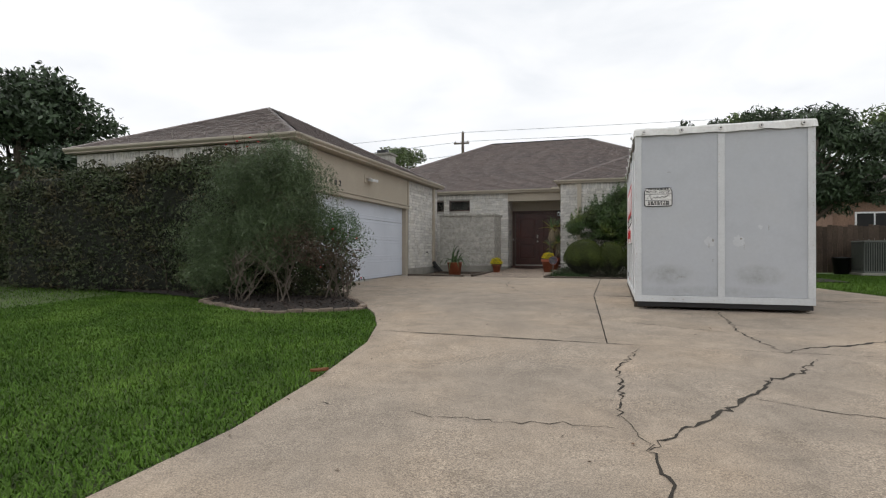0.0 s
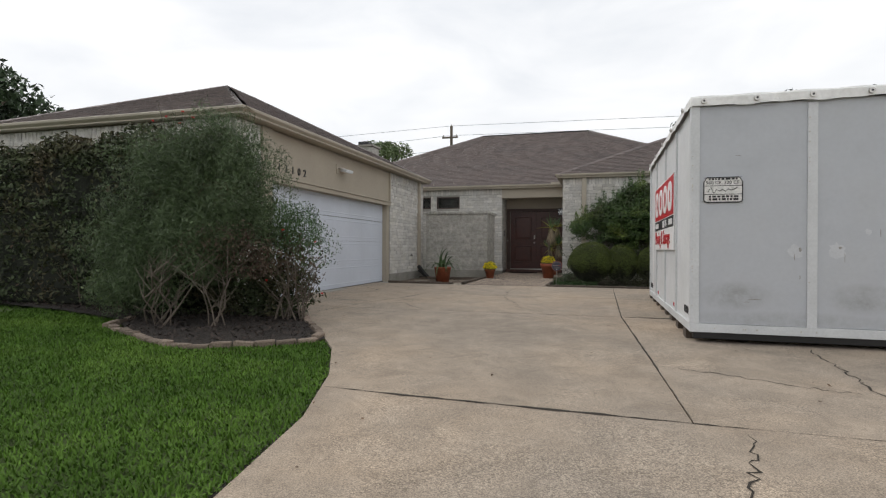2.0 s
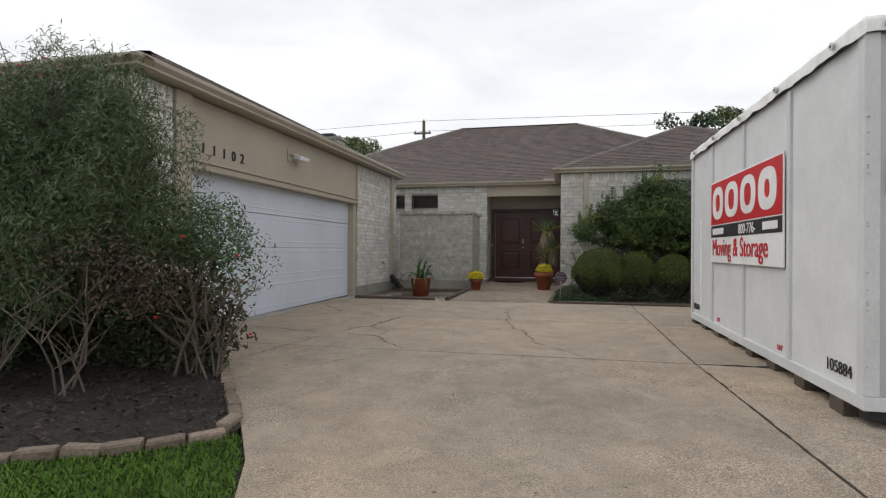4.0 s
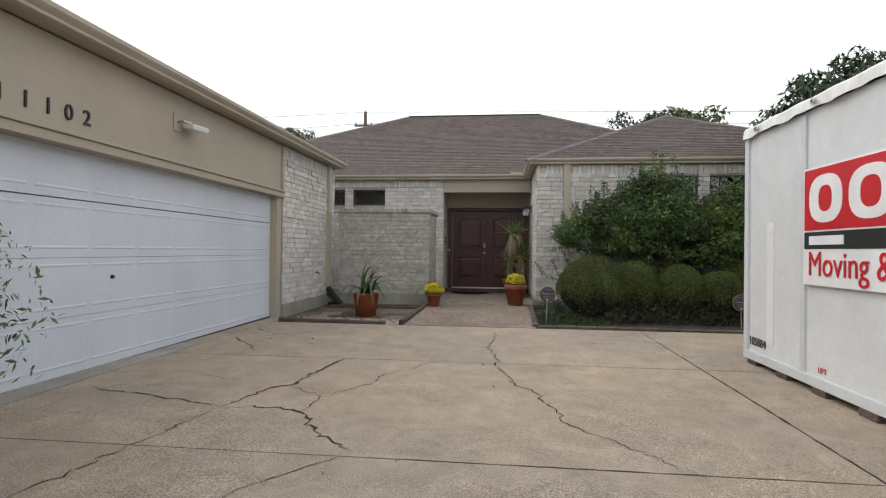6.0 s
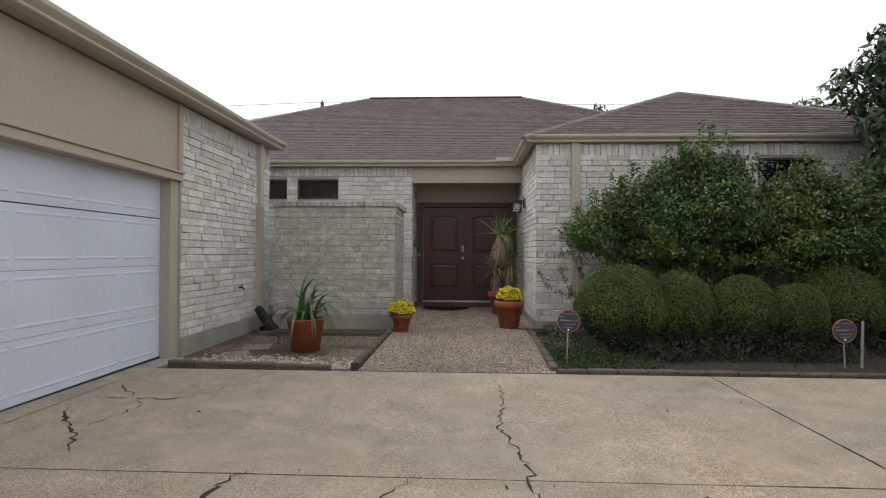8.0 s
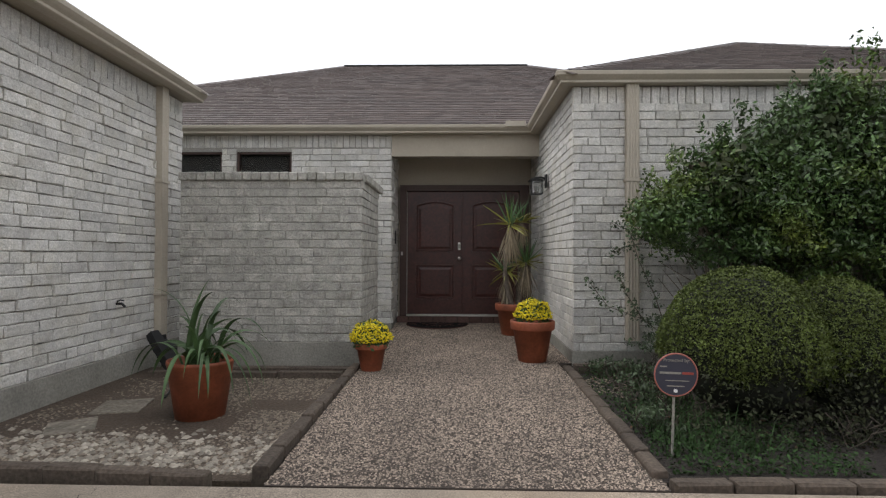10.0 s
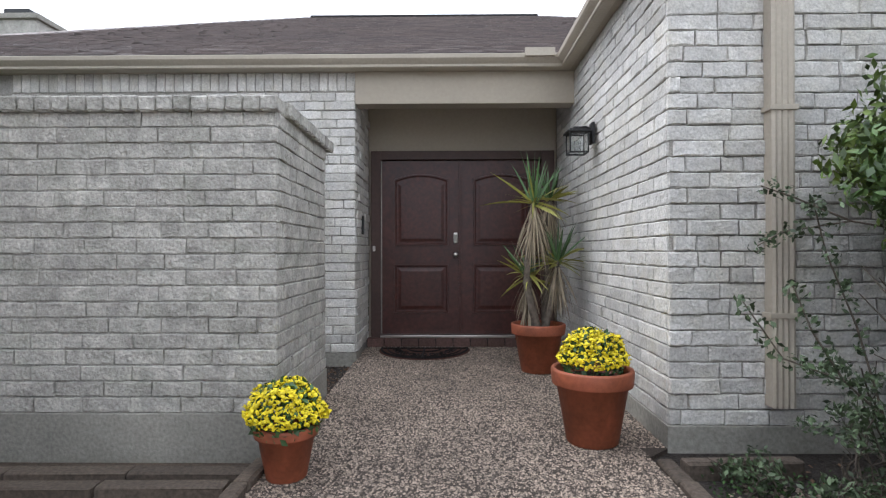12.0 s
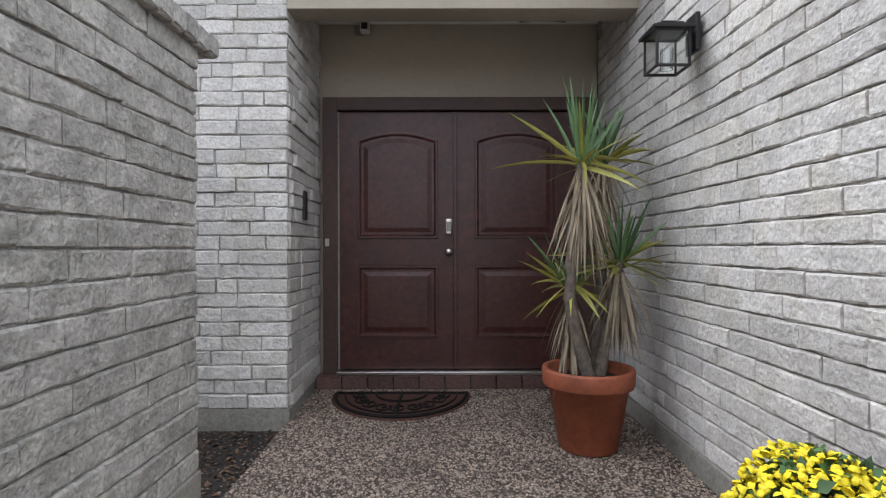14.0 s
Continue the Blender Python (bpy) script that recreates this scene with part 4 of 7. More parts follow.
def downspout(x, y, z0, z1, out, label, foot=None):
    """A ribbed downspout on a wall, with two straps and its elbow into the gutter."""
    d = empty("downspout", x, y, z0, label=label, category="downspout")
    o = Vector(out)
    s = Vector((-o.y, o.x, 0))
    bm = bmesh.new()
    w, t = 0.065, 0.075
    prof = []
    for k_ in range(9):
        prof.append((-w + 2 * w * k_ / 8, t + (0.008 if k_ % 2 else 0.0)))
    prof = [(-w, 0.0), *prof, (w, 0.0)]
    low = [bm.verts.new(s * a + o * b) for a, b in prof]
    high = [bm.verts.new(s * a + o * b + Vector((0, 0, z1 - z0))) for a, b in prof]
    k_ = len(prof)
    for j in range(k_):
        bm.faces.new((low[j], low[(j + 1) % k_], high[(j + 1) % k_], high[j]))
    bm.faces.new(low[::-1]), bm.faces.new(high)
    part("pipe", bm, GUTTER, d)
    for zz in (0.5, (z1 - z0) * 0.62):
        bm = bmesh.new()
        a, b = s * (-w - 0.015), s * (w + 0.015) + o * (t + 0.014)
        box(bm, min(a.x, b.x), min(a.y, b.y), zz, max(a.x, b.x), max(a.y, b.y), zz + 0.03, 0.003)
        part("strap", bm, GUTTER, d)
    if foot:
        bm = bmesh.new()
        tube(bm, [o * 0.04 + Vector((0, 0, 0.06)), o * 0.06 + Vector((0, 0, -0.02)), o * 0.2 + Vector((0, 0, -0.1)), o * 0.34 + Vector((0, 0, -0.13))], 0.055, 0.06, 10)
        part("elbow", bm, BLACK, d, "black plastic elbow")
    return d


downspout(-6.4, 18.0, 0.66, 3.44, (1, 0, 0), "taupe downspout on the garage brick with black elbow", True)
downspout(-1.29, WY, 0.72, 3.4, (0, -1, 0), "beige ribbed downspout on the wing front")

# ---- windows ----


def window(name, x0, x1, z0, z1, y, label):
    """A narrow window set in a wall that looks to -y: frame, glass pane and a dark board painting the unlit room."""
    w = empty(name, (x0 + x1) / 2, y, z0, label=label, category="window", kind="structure")
    for a, b, c, d in ((x0, x1, z0, z0 + 0.035), (x0, x1, z1 - 0.035, z1), (x0, x0 + 0.035, z0 + 0.035, z1 - 0.035), (x1 - 0.035, x1, z0 + 0.035, z1 - 0.035)):
        sub(block("window_frame", a, y + 0.03, c, b, y + 0.10, d, DARK_TRIM, None, 0.004), w)
    pane = sub(block("pane", x0 + 0.03, y + 0.06, z0 + 0.03, x1 - 0.03, y + 0.066, z1 - 0.03, GLASS, None, 0.0), w)
    sub(block("dark_backing", x0 + 0.03, y + 0.16, z0 + 0.005, x1 - 0.03, y + 0.18, z1 - 0.03, DARK_ROOM, None, 0.0), w)
    return w


for k, (a, b, c, d) in enumerate(WIN_FRONT):
    window("window_%d" % (k + 1), a, b, c, d, HY + 0.002, "narrow high window with dark glass in pale brick")
for k, (a, b, c, d) in enumerate(WIN_WING):
    window("window_%d" % (k + 3), a, b, c, d, WY + 0.002, "dark window under the wing eave behind shrubs")

# ---- front door ----
DY = 21.10
front_door = empty("front_door", -3.02, DY, 0.62, label="closed pair of dark mahogany panelled front doors", category="door", kind="structure")
for a, b, c, d, nm in ((-4.06, -3.95, 0.60, 2.76, "door_jamb"), (-2.09, -1.94, 0.60, 2.76, "door_jamb"), (-3.95, -2.09, 2.66, 2.76, "door_head")):
    sub(block(nm, a, DY - 0.05, c, b, DY + 0.04, d, DARK_TRIM, None, 0.006), front_door)
sub(block("weatherstrip", -3.952, DY - 0.012, 0.63, -3.938, DY + 0.0, 2.655, FOUND, None, 0.002, "pale weatherstrip"), front_door)
sub(block("threshold", -3.95, DY - 0.09, 0.605, -2.09, DY + 0.04, 0.632, STEEL, None, 0.005, "metal threshold"), front_door)


def arch_panel(x0, x1, z0, z1, rise, y, inset=0.0):
    """Outline of a panel, its top arched by rise."""
    x0, x1, z0, z1 = x0 + inset, x1 - inset, z0 + inset, z1 - inset
    pts = [(x0, z0), (x1, z0)]
    if rise:
        for k_ in range(11):
            f = k_ / 10
            pts.append((x1 + (x0 - x1) * f, z1 - rise + rise * math.sin(math.pi * (0.12 + 0.76 * f)) * 1.0 - rise * math.sin(math.pi * 0.12)))
    else:
        pts += [(x1, z1), (x0, z1)]
    return [(x, y, z) for x, z in pts]


def leaf_door(x0, x1):
    leaf = sub(block("door_leaf", x0, DY - 0.002, 0.636, x1, DY + 0.042, 2.655, RED_WOOD, None, 0.003), front_door)
    for z0, z1, rise in ((1.66, 2.53, 0.09), (0.88, 1.45, 0.0)):
        bm = bmesh.new()
        loops = [[bm.verts.new(p) for p in arch_panel(x0 + 0.14, x1 - 0.14, z0, z1, rise, DY + dy, ins)] for ins, dy in
                 ((0.0, -0.003), (0.004, -0.018), (0.018, -0.018), (0.032, -0.004), (0.05, -0.004), (0.085, -0.013))]
        for p, q_ in zip(loops, loops[1:]):
            k_ = len(p)
            for j in range(k_):
                bm.faces.new((p[j], p[(j + 1) % k_], q_[(j + 1) % k_], q_[j]))
        bm.faces.new(loops[-1])
        part("door_panel", bm, RED_WOOD, leaf)
    return leaf


leaf_l = leaf_door(-3.938, -3.024)
leaf_door(-3.016, -2.092)
sub(block("astragal", -3.045, DY - 0.02, 0.636, -3.015, DY, 2.655, RED_WOOD, None, 0.004), front_door)
lock = block("keypad_lock", -3.105, DY - 0.035, 1.69, -3.055, DY - 0.003, 1.815, STEEL, leaf_l, 0.012, "satin steel keypad lock")
block("keypad", -3.098, DY - 0.038, 1.715, -3.062, DY - 0.034, 1.79, FOUND, lock, 0.001)
bm = bmesh.new()
for p in ([(0.032, 0.0), (0.032, 0.008), (0.012, 0.012), (0.012, 0.035), (0.028, 0.045), (0.031, 0.06), (0.022, 0.072), (0.0, 0.075)],):
    turned(bm, p, 20)
bmesh.ops.transform(bm, matrix=pose(-3.08, DY - 0.003, 1.555, 90, 0, 0), verts=bm.verts)
part("knob", bm, STEEL, leaf_l, "round satin steel knob", True)
sub(block("door_latch", -4.04, DY - 0.062, 1.60, -4.01, DY - 0.05, 1.66, STEEL, None, 0.003), front_door)
# brick step under the doors
step = empty("door_step", -3.0, 21.0, 0.5, label="low dark red brick step below the front doors", category="step", kind="structure")
brick_step = stone_mesh("step_brick", 0.19, 0.14, 0.1, 9)
STEP_RED = mat("dark red paver", (0.105, 0.058, 0.048), 0.85, grain=0.25, scale=50, big=0.2, bump=0.3, per_piece=0.25)
brick_step.materials.append(STEP_RED)
for i in range(11):
    ob = new("brick", brick_step)
    ob.parent = step
    ob.location = (-4.0 + i * 0.197 + 3.0, 0.04, 0.005)
sub(block("step_bed", -4.1, 20.98, 0.4, -1.9, 21.14, 0.598, SOIL, None, 0.0), step)

bm = bmesh.new()
box(bm, -4.092, 20.55, 1.78, -4.07, 20.62, 1.98, 0.004)
tagged(part("doorbell_camera", bm, BLACK, None, "small black doorbell on the porch brick wall"), category="doorbell")
bm = bmesh.new()
box(bm, -3.82, 21.09, 3.27, -3.74, 21.14, 3.33, 0.008)
tagged(part("porch_sensor", bm, FOUND, None, "small grey sensor box above the doors"), category="sensor")

# ---- walkway ----
WALK_L, WALK_R = -4.1, -2.06


def wz(y):
    return 0.44 + max(0.0, y - 15.0) * 0.011


verts, faces = [], []
for y in np.linspace(14.86, 21.14, 40):
    xr = WALK_R if y < WY else WX + 0.02
    verts += [(WALK_L, y, wz(y)), (xr, y, wz(y)), (WALK_L, y, 0.3), (xr, y, 0.3)]
for i in range(39):
    o = i * 4
    faces += [(o, o + 1, o + 5, o + 4), (o + 2, o, o + 4, o + 6), (o + 1, o + 3, o + 7, o + 5)]
faces.append((0, 2, 3, 1))
walkway = pydata("walkway", verts, faces, MATRIX, None, "exposed pebble aggregate front walkway", "structure")


def stones(name, n_, x0, x1, y0, y1, zf, size, material, parent, keep_=None, label="", flat=0.6):
    """Many small stones strewn on a surface, as octahedra."""
    x, y = rng.uniform(x0, x1, n_), rng.uniform(y0, y1, n_)
    if keep_ is not None:
        k_ = keep_(x, y)
        x, y = x[k_], y[k_]
    n_ = len(x)
    c = np.stack([x, y, zf(y)], 1)
    s = size * rng.uniform(0.5, 1.5, (n_, 1))
    a = rng.uniform(0, 2 * np.pi, n_)
    ux = np.stack([np.cos(a), np.sin(a), 0 * a], 1) * s * rng.uniform(0.8, 1.5, (n_, 1))
    uy = np.stack([-np.sin(a), np.cos(a), 0 * a], 1) * s
    uz = np.array([[0, 0, 1.0]]) * s * flat
    v_ = np.stack([c + ux, c + uy, c - ux, c - uy, c + uz + ux * 0.3, c + uz - ux * 0.3], 1).reshape(-1, 3)
    i_ = np.arange(n_)[:, None] * 6
    tri = [(0, 1, 4), (1, 5, 4), (1, 2, 5), (2, 3, 5), (3, 4, 5), (3, 0, 4)]
    return arrays(name, v_, np.concatenate([i_ + np.array([t]) for t in tri], 0), material, parent, label, "stuff")


stones("pebbles", 122000, WALK_L, WX - 0.015, 14.87, 21.0, lambda y: 0.44 + np.maximum(0, y - 15) * 0.011 - 0.001, 0.0067, PEBBLE, walkway,
       lambda x, y: (x < WALK_R) | (y > WY), "", 0.7)

# ---- left bed by the courtyard wall ----
bed_l = tagged(block("gravel_bed", -6.4, 15.0, 0.3, -4.17, LY0, 0.402, BED_DIRT, None, 0.0, "small planting bed of soil and pale gravel"), kind="structure")
stones("gravel", 24000, -6.3, -4.2, 15.08, 17.7, lambda y: 0.403 + 0 * y, 0.009, LIGHT_ROCK, bed_l,
       lambda x, y: rng.random(len(x)) < np.clip(np.where((y < 15.62) | ((x > -4.7) & (y < 16.3)), 0.8, np.where((y > 16.6) & (x > -5.3), 0.6, 0.05)) + 0.3 * np.sin(5 * x + 2 * y) * np.sin(4 * y - x), 0, 1), "", 0.6)
stones("pale_stones", 1300, -6.2, -4.2, 15.08, 15.95, lambda y: 0.404 + 0 * y, 0.019, PALE_ROCK, bed_l, lambda x, y: rng.random(len(x)) < np.clip(1.9 - (y - 15.0) * 2.2, 0, 1), "scattered pale stones", 0.6)
for x, y, s, rot in ((-5.75, 16.35, 0.36, 12), (-5.8, 15.85, 0.3, 30)):
    bm = box(bmesh.new(), -s / 2, -s / 2, 0, s / 2, s / 2, 0.03, 0.006)
    ob = part("stepping_stone", bm, STEP_STONE, None, "pale square paving stone lying in the bed")
    ob.matrix_basis = pose(x, y, 0.385, 1.5, -1, rot)
    tagged(ob, category="paving stone")
elbow = bmesh.new()
rings = []
for k_ in range(9):
    f = k_ / 8
    w, h = 0.045 + 0.035 * f + (0.005 if k_ % 2 else 0), 0.04 + (0.004 if k_ % 2 else 0)
    c = Vector((-6.24 + 0.30 * f, 17.62 - 0.10 * f, 0.80 - 0.33 * f - 0.02 * math.sin(f * 3.14)))
    rings.append([elbow.verts.new(c + Vector((0.3 * s * w, 0.95 * s * w, 0)) + Vector((0.74 * u_ * h, -0.2 * u_ * h, 0.64 * u_ * h))) for s, u_ in ((-1, -1), (1, -1), (1, 1), (-1, 1))])
for p, q_ in zip(rings, rings[1:]):
    for k_ in range(4):
        elbow.faces.new((p[k_], p[(k_ + 1) % 4], q_[(k_ + 1) % 4], q_[k_]))
elbow.faces.new(rings[0])
drain = tagged(part("drain_elbow", elbow, BLACK, None, "black ribbed plastic drain elbow under the downspout"), category="drain pipe")
part("hose_end", tube(bmesh.new(), [(-6.0, 17.45, 0.435), (-5.75, 17.2, 0.414), (-5.55, 16.6, 0.414)], 0.009, 0.009, 6), BLACK, drain, "thin black tube")
bib = tagged(part("hose_bib", tube(bmesh.new(), [(-6.41, 17.26, 1.13), (-6.33, 17.26, 1.13), (-6.30, 17.26, 1.10)], 0.014, 0.012, 8), BLACK, None, "small dark hose tap on the garage wall"), category="tap")
part("tap_handle", tube(bmesh.new(), [(-6.345, 17.21, 1.155), (-6.345, 17.26, 1.165), (-6.345, 17.31, 1.155)], 0.008, 0.008, 6), BLACK, bib)
edge_l = empty("bed_border", -4.15, 15.0, 0.4, label="weathered brick and timber border of the gravel bed", category="garden edging")
edger = stone_mesh("edge_block", 0.29, 0.085, 0.12, 21)
edger.materials.append(TIMBER)


def edge_run(holder, a, b, z=0.40, mesh=edger, step_=0.3):
    ax, ay = a
    bx, by = b
    ln_ = math.hypot(bx - ax, by - ay)
    for i in range(int(ln_ / step_)):
        f = (i + 0.5) * step_ / ln_
        ob = new("edge_block", mesh)
        ob.parent = holder
        ob.matrix_basis = Matrix.Translation(-holder.location) @ pose(ax + (bx - ax) * f, ay + (by - ay) * f, z + r_edge.uniform(-0.008, 0.008), r_edge.uniform(-2, 2), 0, math.degrees(math.atan2(by - ay, bx - ax)) + r_edge.uniform(-1.5, 1.5))


edge_run(edge_l, (-6.2, 15.05), (-4.2, 14.9), 0.365)
edge_run(edge_l, (-4.16, 14.95), (-4.14, 17.8), 0.385)
long_edger = stone_mesh("edge_timber", 0.62, 0.1, 0.085, 22)
long_edger.materials.append(TIMBER)
edge_run(edge_l, (-6.15, 17.42), (-4.22, 17.42), 0.375, long_edger, 0.64)
edge_run(edge_l, (-6.05, 17.56), (-4.15, 17.56), 0.387, long_edger, 0.63)

tagged(block("courtyard_soil", -6.7, LY0 + 0.2, 0.3, WALK_L, HY + 0.02, 0.44, SOIL, None, 0.0, "dark soil strip behind the courtyard wall"), kind="structure")
courtyard = bpy.data.objects["courtyard_soil"]
chips("leaf_litter", 1500, (-5.2, WALK_L - 0.02), (LY0 + 0.25, HY - 0.02), lambda x, y: 0.446, 0.04, LITTER, courtyard, "dry brown leaves on the soil")
chips("pale_chips", 700, (-5.2, WALK_L - 0.02), (LY0 + 0.25, HY - 0.02), lambda x, y: 0.448, 0.022, LIGHT_ROCK, courtyard, "pale gravel bits")
# ---- right bed ----
bed_r = tagged(block("shrub_bed", WALK_R, 14.95, 0.3, 5.2, WY, 0.445, SOIL, None, 0.0, "dark mulch shrub bed along the wing"), kind="structure")
edge_r = empty("bed_border", -2.05, 15.0, 0.4, label="low worn brick border of the shrub bed", category="garden edging")
edge_run(edge_r, (-2.05, 14.9), (4.6, 14.98), 0.358)
edge_run(edge_r, (-2.06, 15.0), (-2.0, 17.8), 0.37)

# ---- pots ----


def pot(x, y, z, r0, h, label, plain=False):
    """A terracotta pot with a heavy rim and soil inside."""
    p = empty("flower_pot", x, y, z, label=label, category="flower pot")
    rim = h * 0.22
    bm = bmesh.new()
    if plain:
        prof = [(0.0, 0.0), (r0 * 0.74, 0.0), (r0 * 0.98, h * 0.93), (r0, h * 0.94), (r0, h), (r0 * 0.94, h), (r0 * 0.9, h * 0.8), (0.0, h * 0.8)]
    else:
        prof = [(0.0, 0.0), (r0 * 0.60, 0.0), (r0 * 0.64, 0.01), (r0 * 0.88, h - rim), (r0 * 0.985, h - rim + 0.003), (r0, h - rim + 0.012), (r0 * 1.02, h - 0.012), (r0, h), (r0 * 0.92, h), (r0 * 0.89, h - 0.01), (r0 * 0.86, h * 0.84), (0.0, h * 0.84)]
    turned(bm, prof, 36)
    part("pot_body", bm, TERRA, p, "", True)
    bm = bmesh.new()
    turned(bm, [(r0 * 0.88, h * 0.85), (r0 * 0.5, h * 0.88), (0.0, h * 0.9)], 20)
    part("soil", bm, SOIL, p, "dark potting soil")
    return p


def mum(p, r, h, z0, seed):
    """A dome of yellow chrysanthemums over green leaves, growing in the pot p."""
    pts, d = shell(900, (0, 0, z0 + h * 0.25), (r * 0.95, r * 0.95, h * 0.75), 0.35, 0.04, -0.45, seed)
    v_, q_ = leaves(pts, d, 0.045, 0.6, 0.8)
    arrays("foliage", v_, q_, LEAF_ROSE, p, "green chrysanthemum leaves")
    pts, d = shell(2050, (0, 0, z0 + h * 0.26), (r, r, h * 0.72), 0.14, 0.10, -0.16, seed)
    pts = pts[rng.random(len(pts)) < 0.95]
    d = d[:len(pts)]
    ring_n = 8
    vs_, fs_ = [], []
    for c, nn in zip(pts, (Vector(t) for t in d)):
        c = Vector(c)
        nn = (nn + Vector((0, 0, 0.5))).normalized()
        u_ = nn.orthogonal().normalized()
        w_ = nn.cross(u_)
        s = 0.0098 * random.uniform(0.65, 1.3)
        o = len(vs_)
        vs_.append(c + nn * s * 0.75)
        for lvl, rr in ((0.45, 0.75), (0.0, 1.05)):
            for k_ in range(ring_n):
                a = 2 * math.pi * (k_ + (0.5 if lvl else 0)) / ring_n
                wob = random.uniform(0.8, 1.2)
                vs_.append(c + (u_ * math.cos(a) + w_ * math.sin(a)) * s * rr * wob + nn * s * lvl)
        for k_ in range(ring_n):
            k2 = (k_ + 1) % ring_n
            fs_.append((o, o + 1 + k_, o + 1 + k2))
            fs_.append((o + 1 + k_, o + 1 + ring_n + k_, o + 1 + ring_n + k2, o + 1 + k2))
    pydata("blossoms", vs_, fs_, YELLOW, p, "bright yellow chrysanthemum blossoms")


p2 = pot(-3.97, 17.5, wz(17.5), 0.158, 0.27, "small terracotta pot of yellow chrysanthemums by the wall")
mum(p2, 0.187, 0.25, 0.245, 1)
p3 = pot(-2.31, 18.0, wz(18.0), 0.235, 0.435, "large terracotta pot of yellow chrysanthemums by the wing corner")
mum(p3, 0.187, 0.25, 0.425, 2)


def blade(bm, base, way, length, width, droop, segs=6, twist=0.0):
    """A strap leaf that arches over."""
    base, way = Vector(base), Vector(way).normalized()
    flat = Vector((-way.y, way.x, 0))
    if flat.length < 1e-3:
        flat = Vector((1, 0, 0))
    flat.normalize()
    if twist:
        flat = (flat * math.cos(twist) + way.cross(flat) * math.sin(twist)).normalized()
    rows = []
    p = base.copy()
    for i in range(segs + 1):
        f = i / segs
        w = width * (1 - f ** 2.2) * (0.65 + 0.7 * min(1, f * 3) - 0.35 * min(1, f * 3)) * 0.5
        up = way.cross(flat)
        rows.append((bm.verts.new(p + flat * w + up * w * 0.25), bm.verts.new(p), bm.verts.new(p - flat * w + up * w * 0.25)))
        p = p + way * length / segs
        way = (way + Vector((0, 0, -droop / segs))).normalized()
    for a, b in zip(rows, rows[1:]):
        bm.faces.new((a[0], a[1], b[1], b[0])), bm.faces.new((a[1], a[2], b[2], b[1]))


p1 = pot(-5.04, 16.16, 0.403, 0.236, 0.42, "large plain terracotta pot with a strappy green plant", True)
r_ = random.Random(4)
bm = bmesh.new()
for i in range(38):
    a, t = r_.uniform(0, 6.28), r_.uniform(0.06, 0.55)
    blade(bm, (r_.uniform(-0.09, 0.09), r_.uniform(-0.09, 0.09), 0.34), (math.cos(a) * math.sin(t), math.sin(a) * math.sin(t), math.cos(t)), r_.uniform(0.5, 0.86), r_.uniform(0.042, 0.06), r_.uniform(2.2, 4.4), 14, r_.uniform(-1.0, 1.0))
part("strap_leaves", bm, STRAP, p1, "arching dark green strap leaves")

p4 = pot(-2.335, 19.80, wz(19.80), 0.245, 0.44, "terracotta pot with a tall dracaena and dry leaves")


def cane(points, head_r, seed, skirt, parent, leaf_n=60):
    """A dracaena cane: scarred trunk, green and yellow crown, skirt of dead leaves."""
    r = random.Random(seed)
    bm = bmesh.new()
    fine = []
    for (a, b) in zip(points, points[1:]):
        for k_ in range(8):
            f = k_ / 8
            fine.append(tuple(a[j] + (b[j] - a[j]) * f for j in range(3)))
    fine.append(points[-1])
    tube(bm, fine, 0.038, 0.022, 10)
    for v_ in bm.verts:
        v_.co += Vector((r.uniform(-1, 1), r.uniform(-1, 1), 0)) * 0.004
    part("cane", bm, BARK, parent, "scarred grey brown cane", True)
    top = Vector(points[-1])
    kinds = ((YUCCA_GREEN, leaf_n // 2, 0.05, 0.85, "green_leaves", "green sword leaves"), (YUCCA_YELLOW, leaf_n // 2, 0.85, 2.0, "yellow_leaves", "yellow striped leaves"),
             (DRY, skirt, 2.55, 3.1, "dry_leaves", "hanging dry tan leaves"))
    for material, count, tl, th, nm, lab in kinds:
        bm = bmesh.new()
        dry = nm == "dry_leaves"
        for i in range(count):
            a, t = i * 2.4 + r.uniform(-0.4, 0.4), r.uniform(tl, th)
            drop = r.uniform(0.02, 0.26) if dry else r.uniform(-0.02, 0.05)
            blade(bm, top + Vector((math.cos(a) * 0.02, math.sin(a) * 0.02, -drop)), (math.cos(a) * math.sin(t), math.sin(a) * math.sin(t), math.cos(t)),
                  head_r * r.uniform(0.8, 1.2), r.uniform(0.012, 0.022) if dry else r.uniform(0.022, 0.035), r.uniform(0.3, 1.2) if dry else r.uniform(0.05, 0.55), 5, r.uniform(-1.2, 1.2))
        part(nm, bm, material, parent, lab)


cane([(0.0, -0.04, 0.36), (-0.07, -0.06, 0.6), (-0.12, -0.07, 0.82), (-0.10, -0.07, 1.19), (-0.045, -0.06, 1.56)], 0.41, 1, 125, p4, 32)
cane([(0.08, 0.12, 0.36), (0.12, 0.16, 0.9), (0.14, 0.18, 1.62)], 0.30, 3, 90, p4, 26)
cane([(0.06, 0.03, 0.36), (0.14, 0.05, 0.7), (0.19, 0.05, 1.02)], 0.36, 2, 80, p4, 44)
cane([(-0.03, 0.05, 0.36), (-0.06, 0.06, 0.6), (-0.08, 0.04, 0.88)], 0.34, 4, 60, p4, 34)

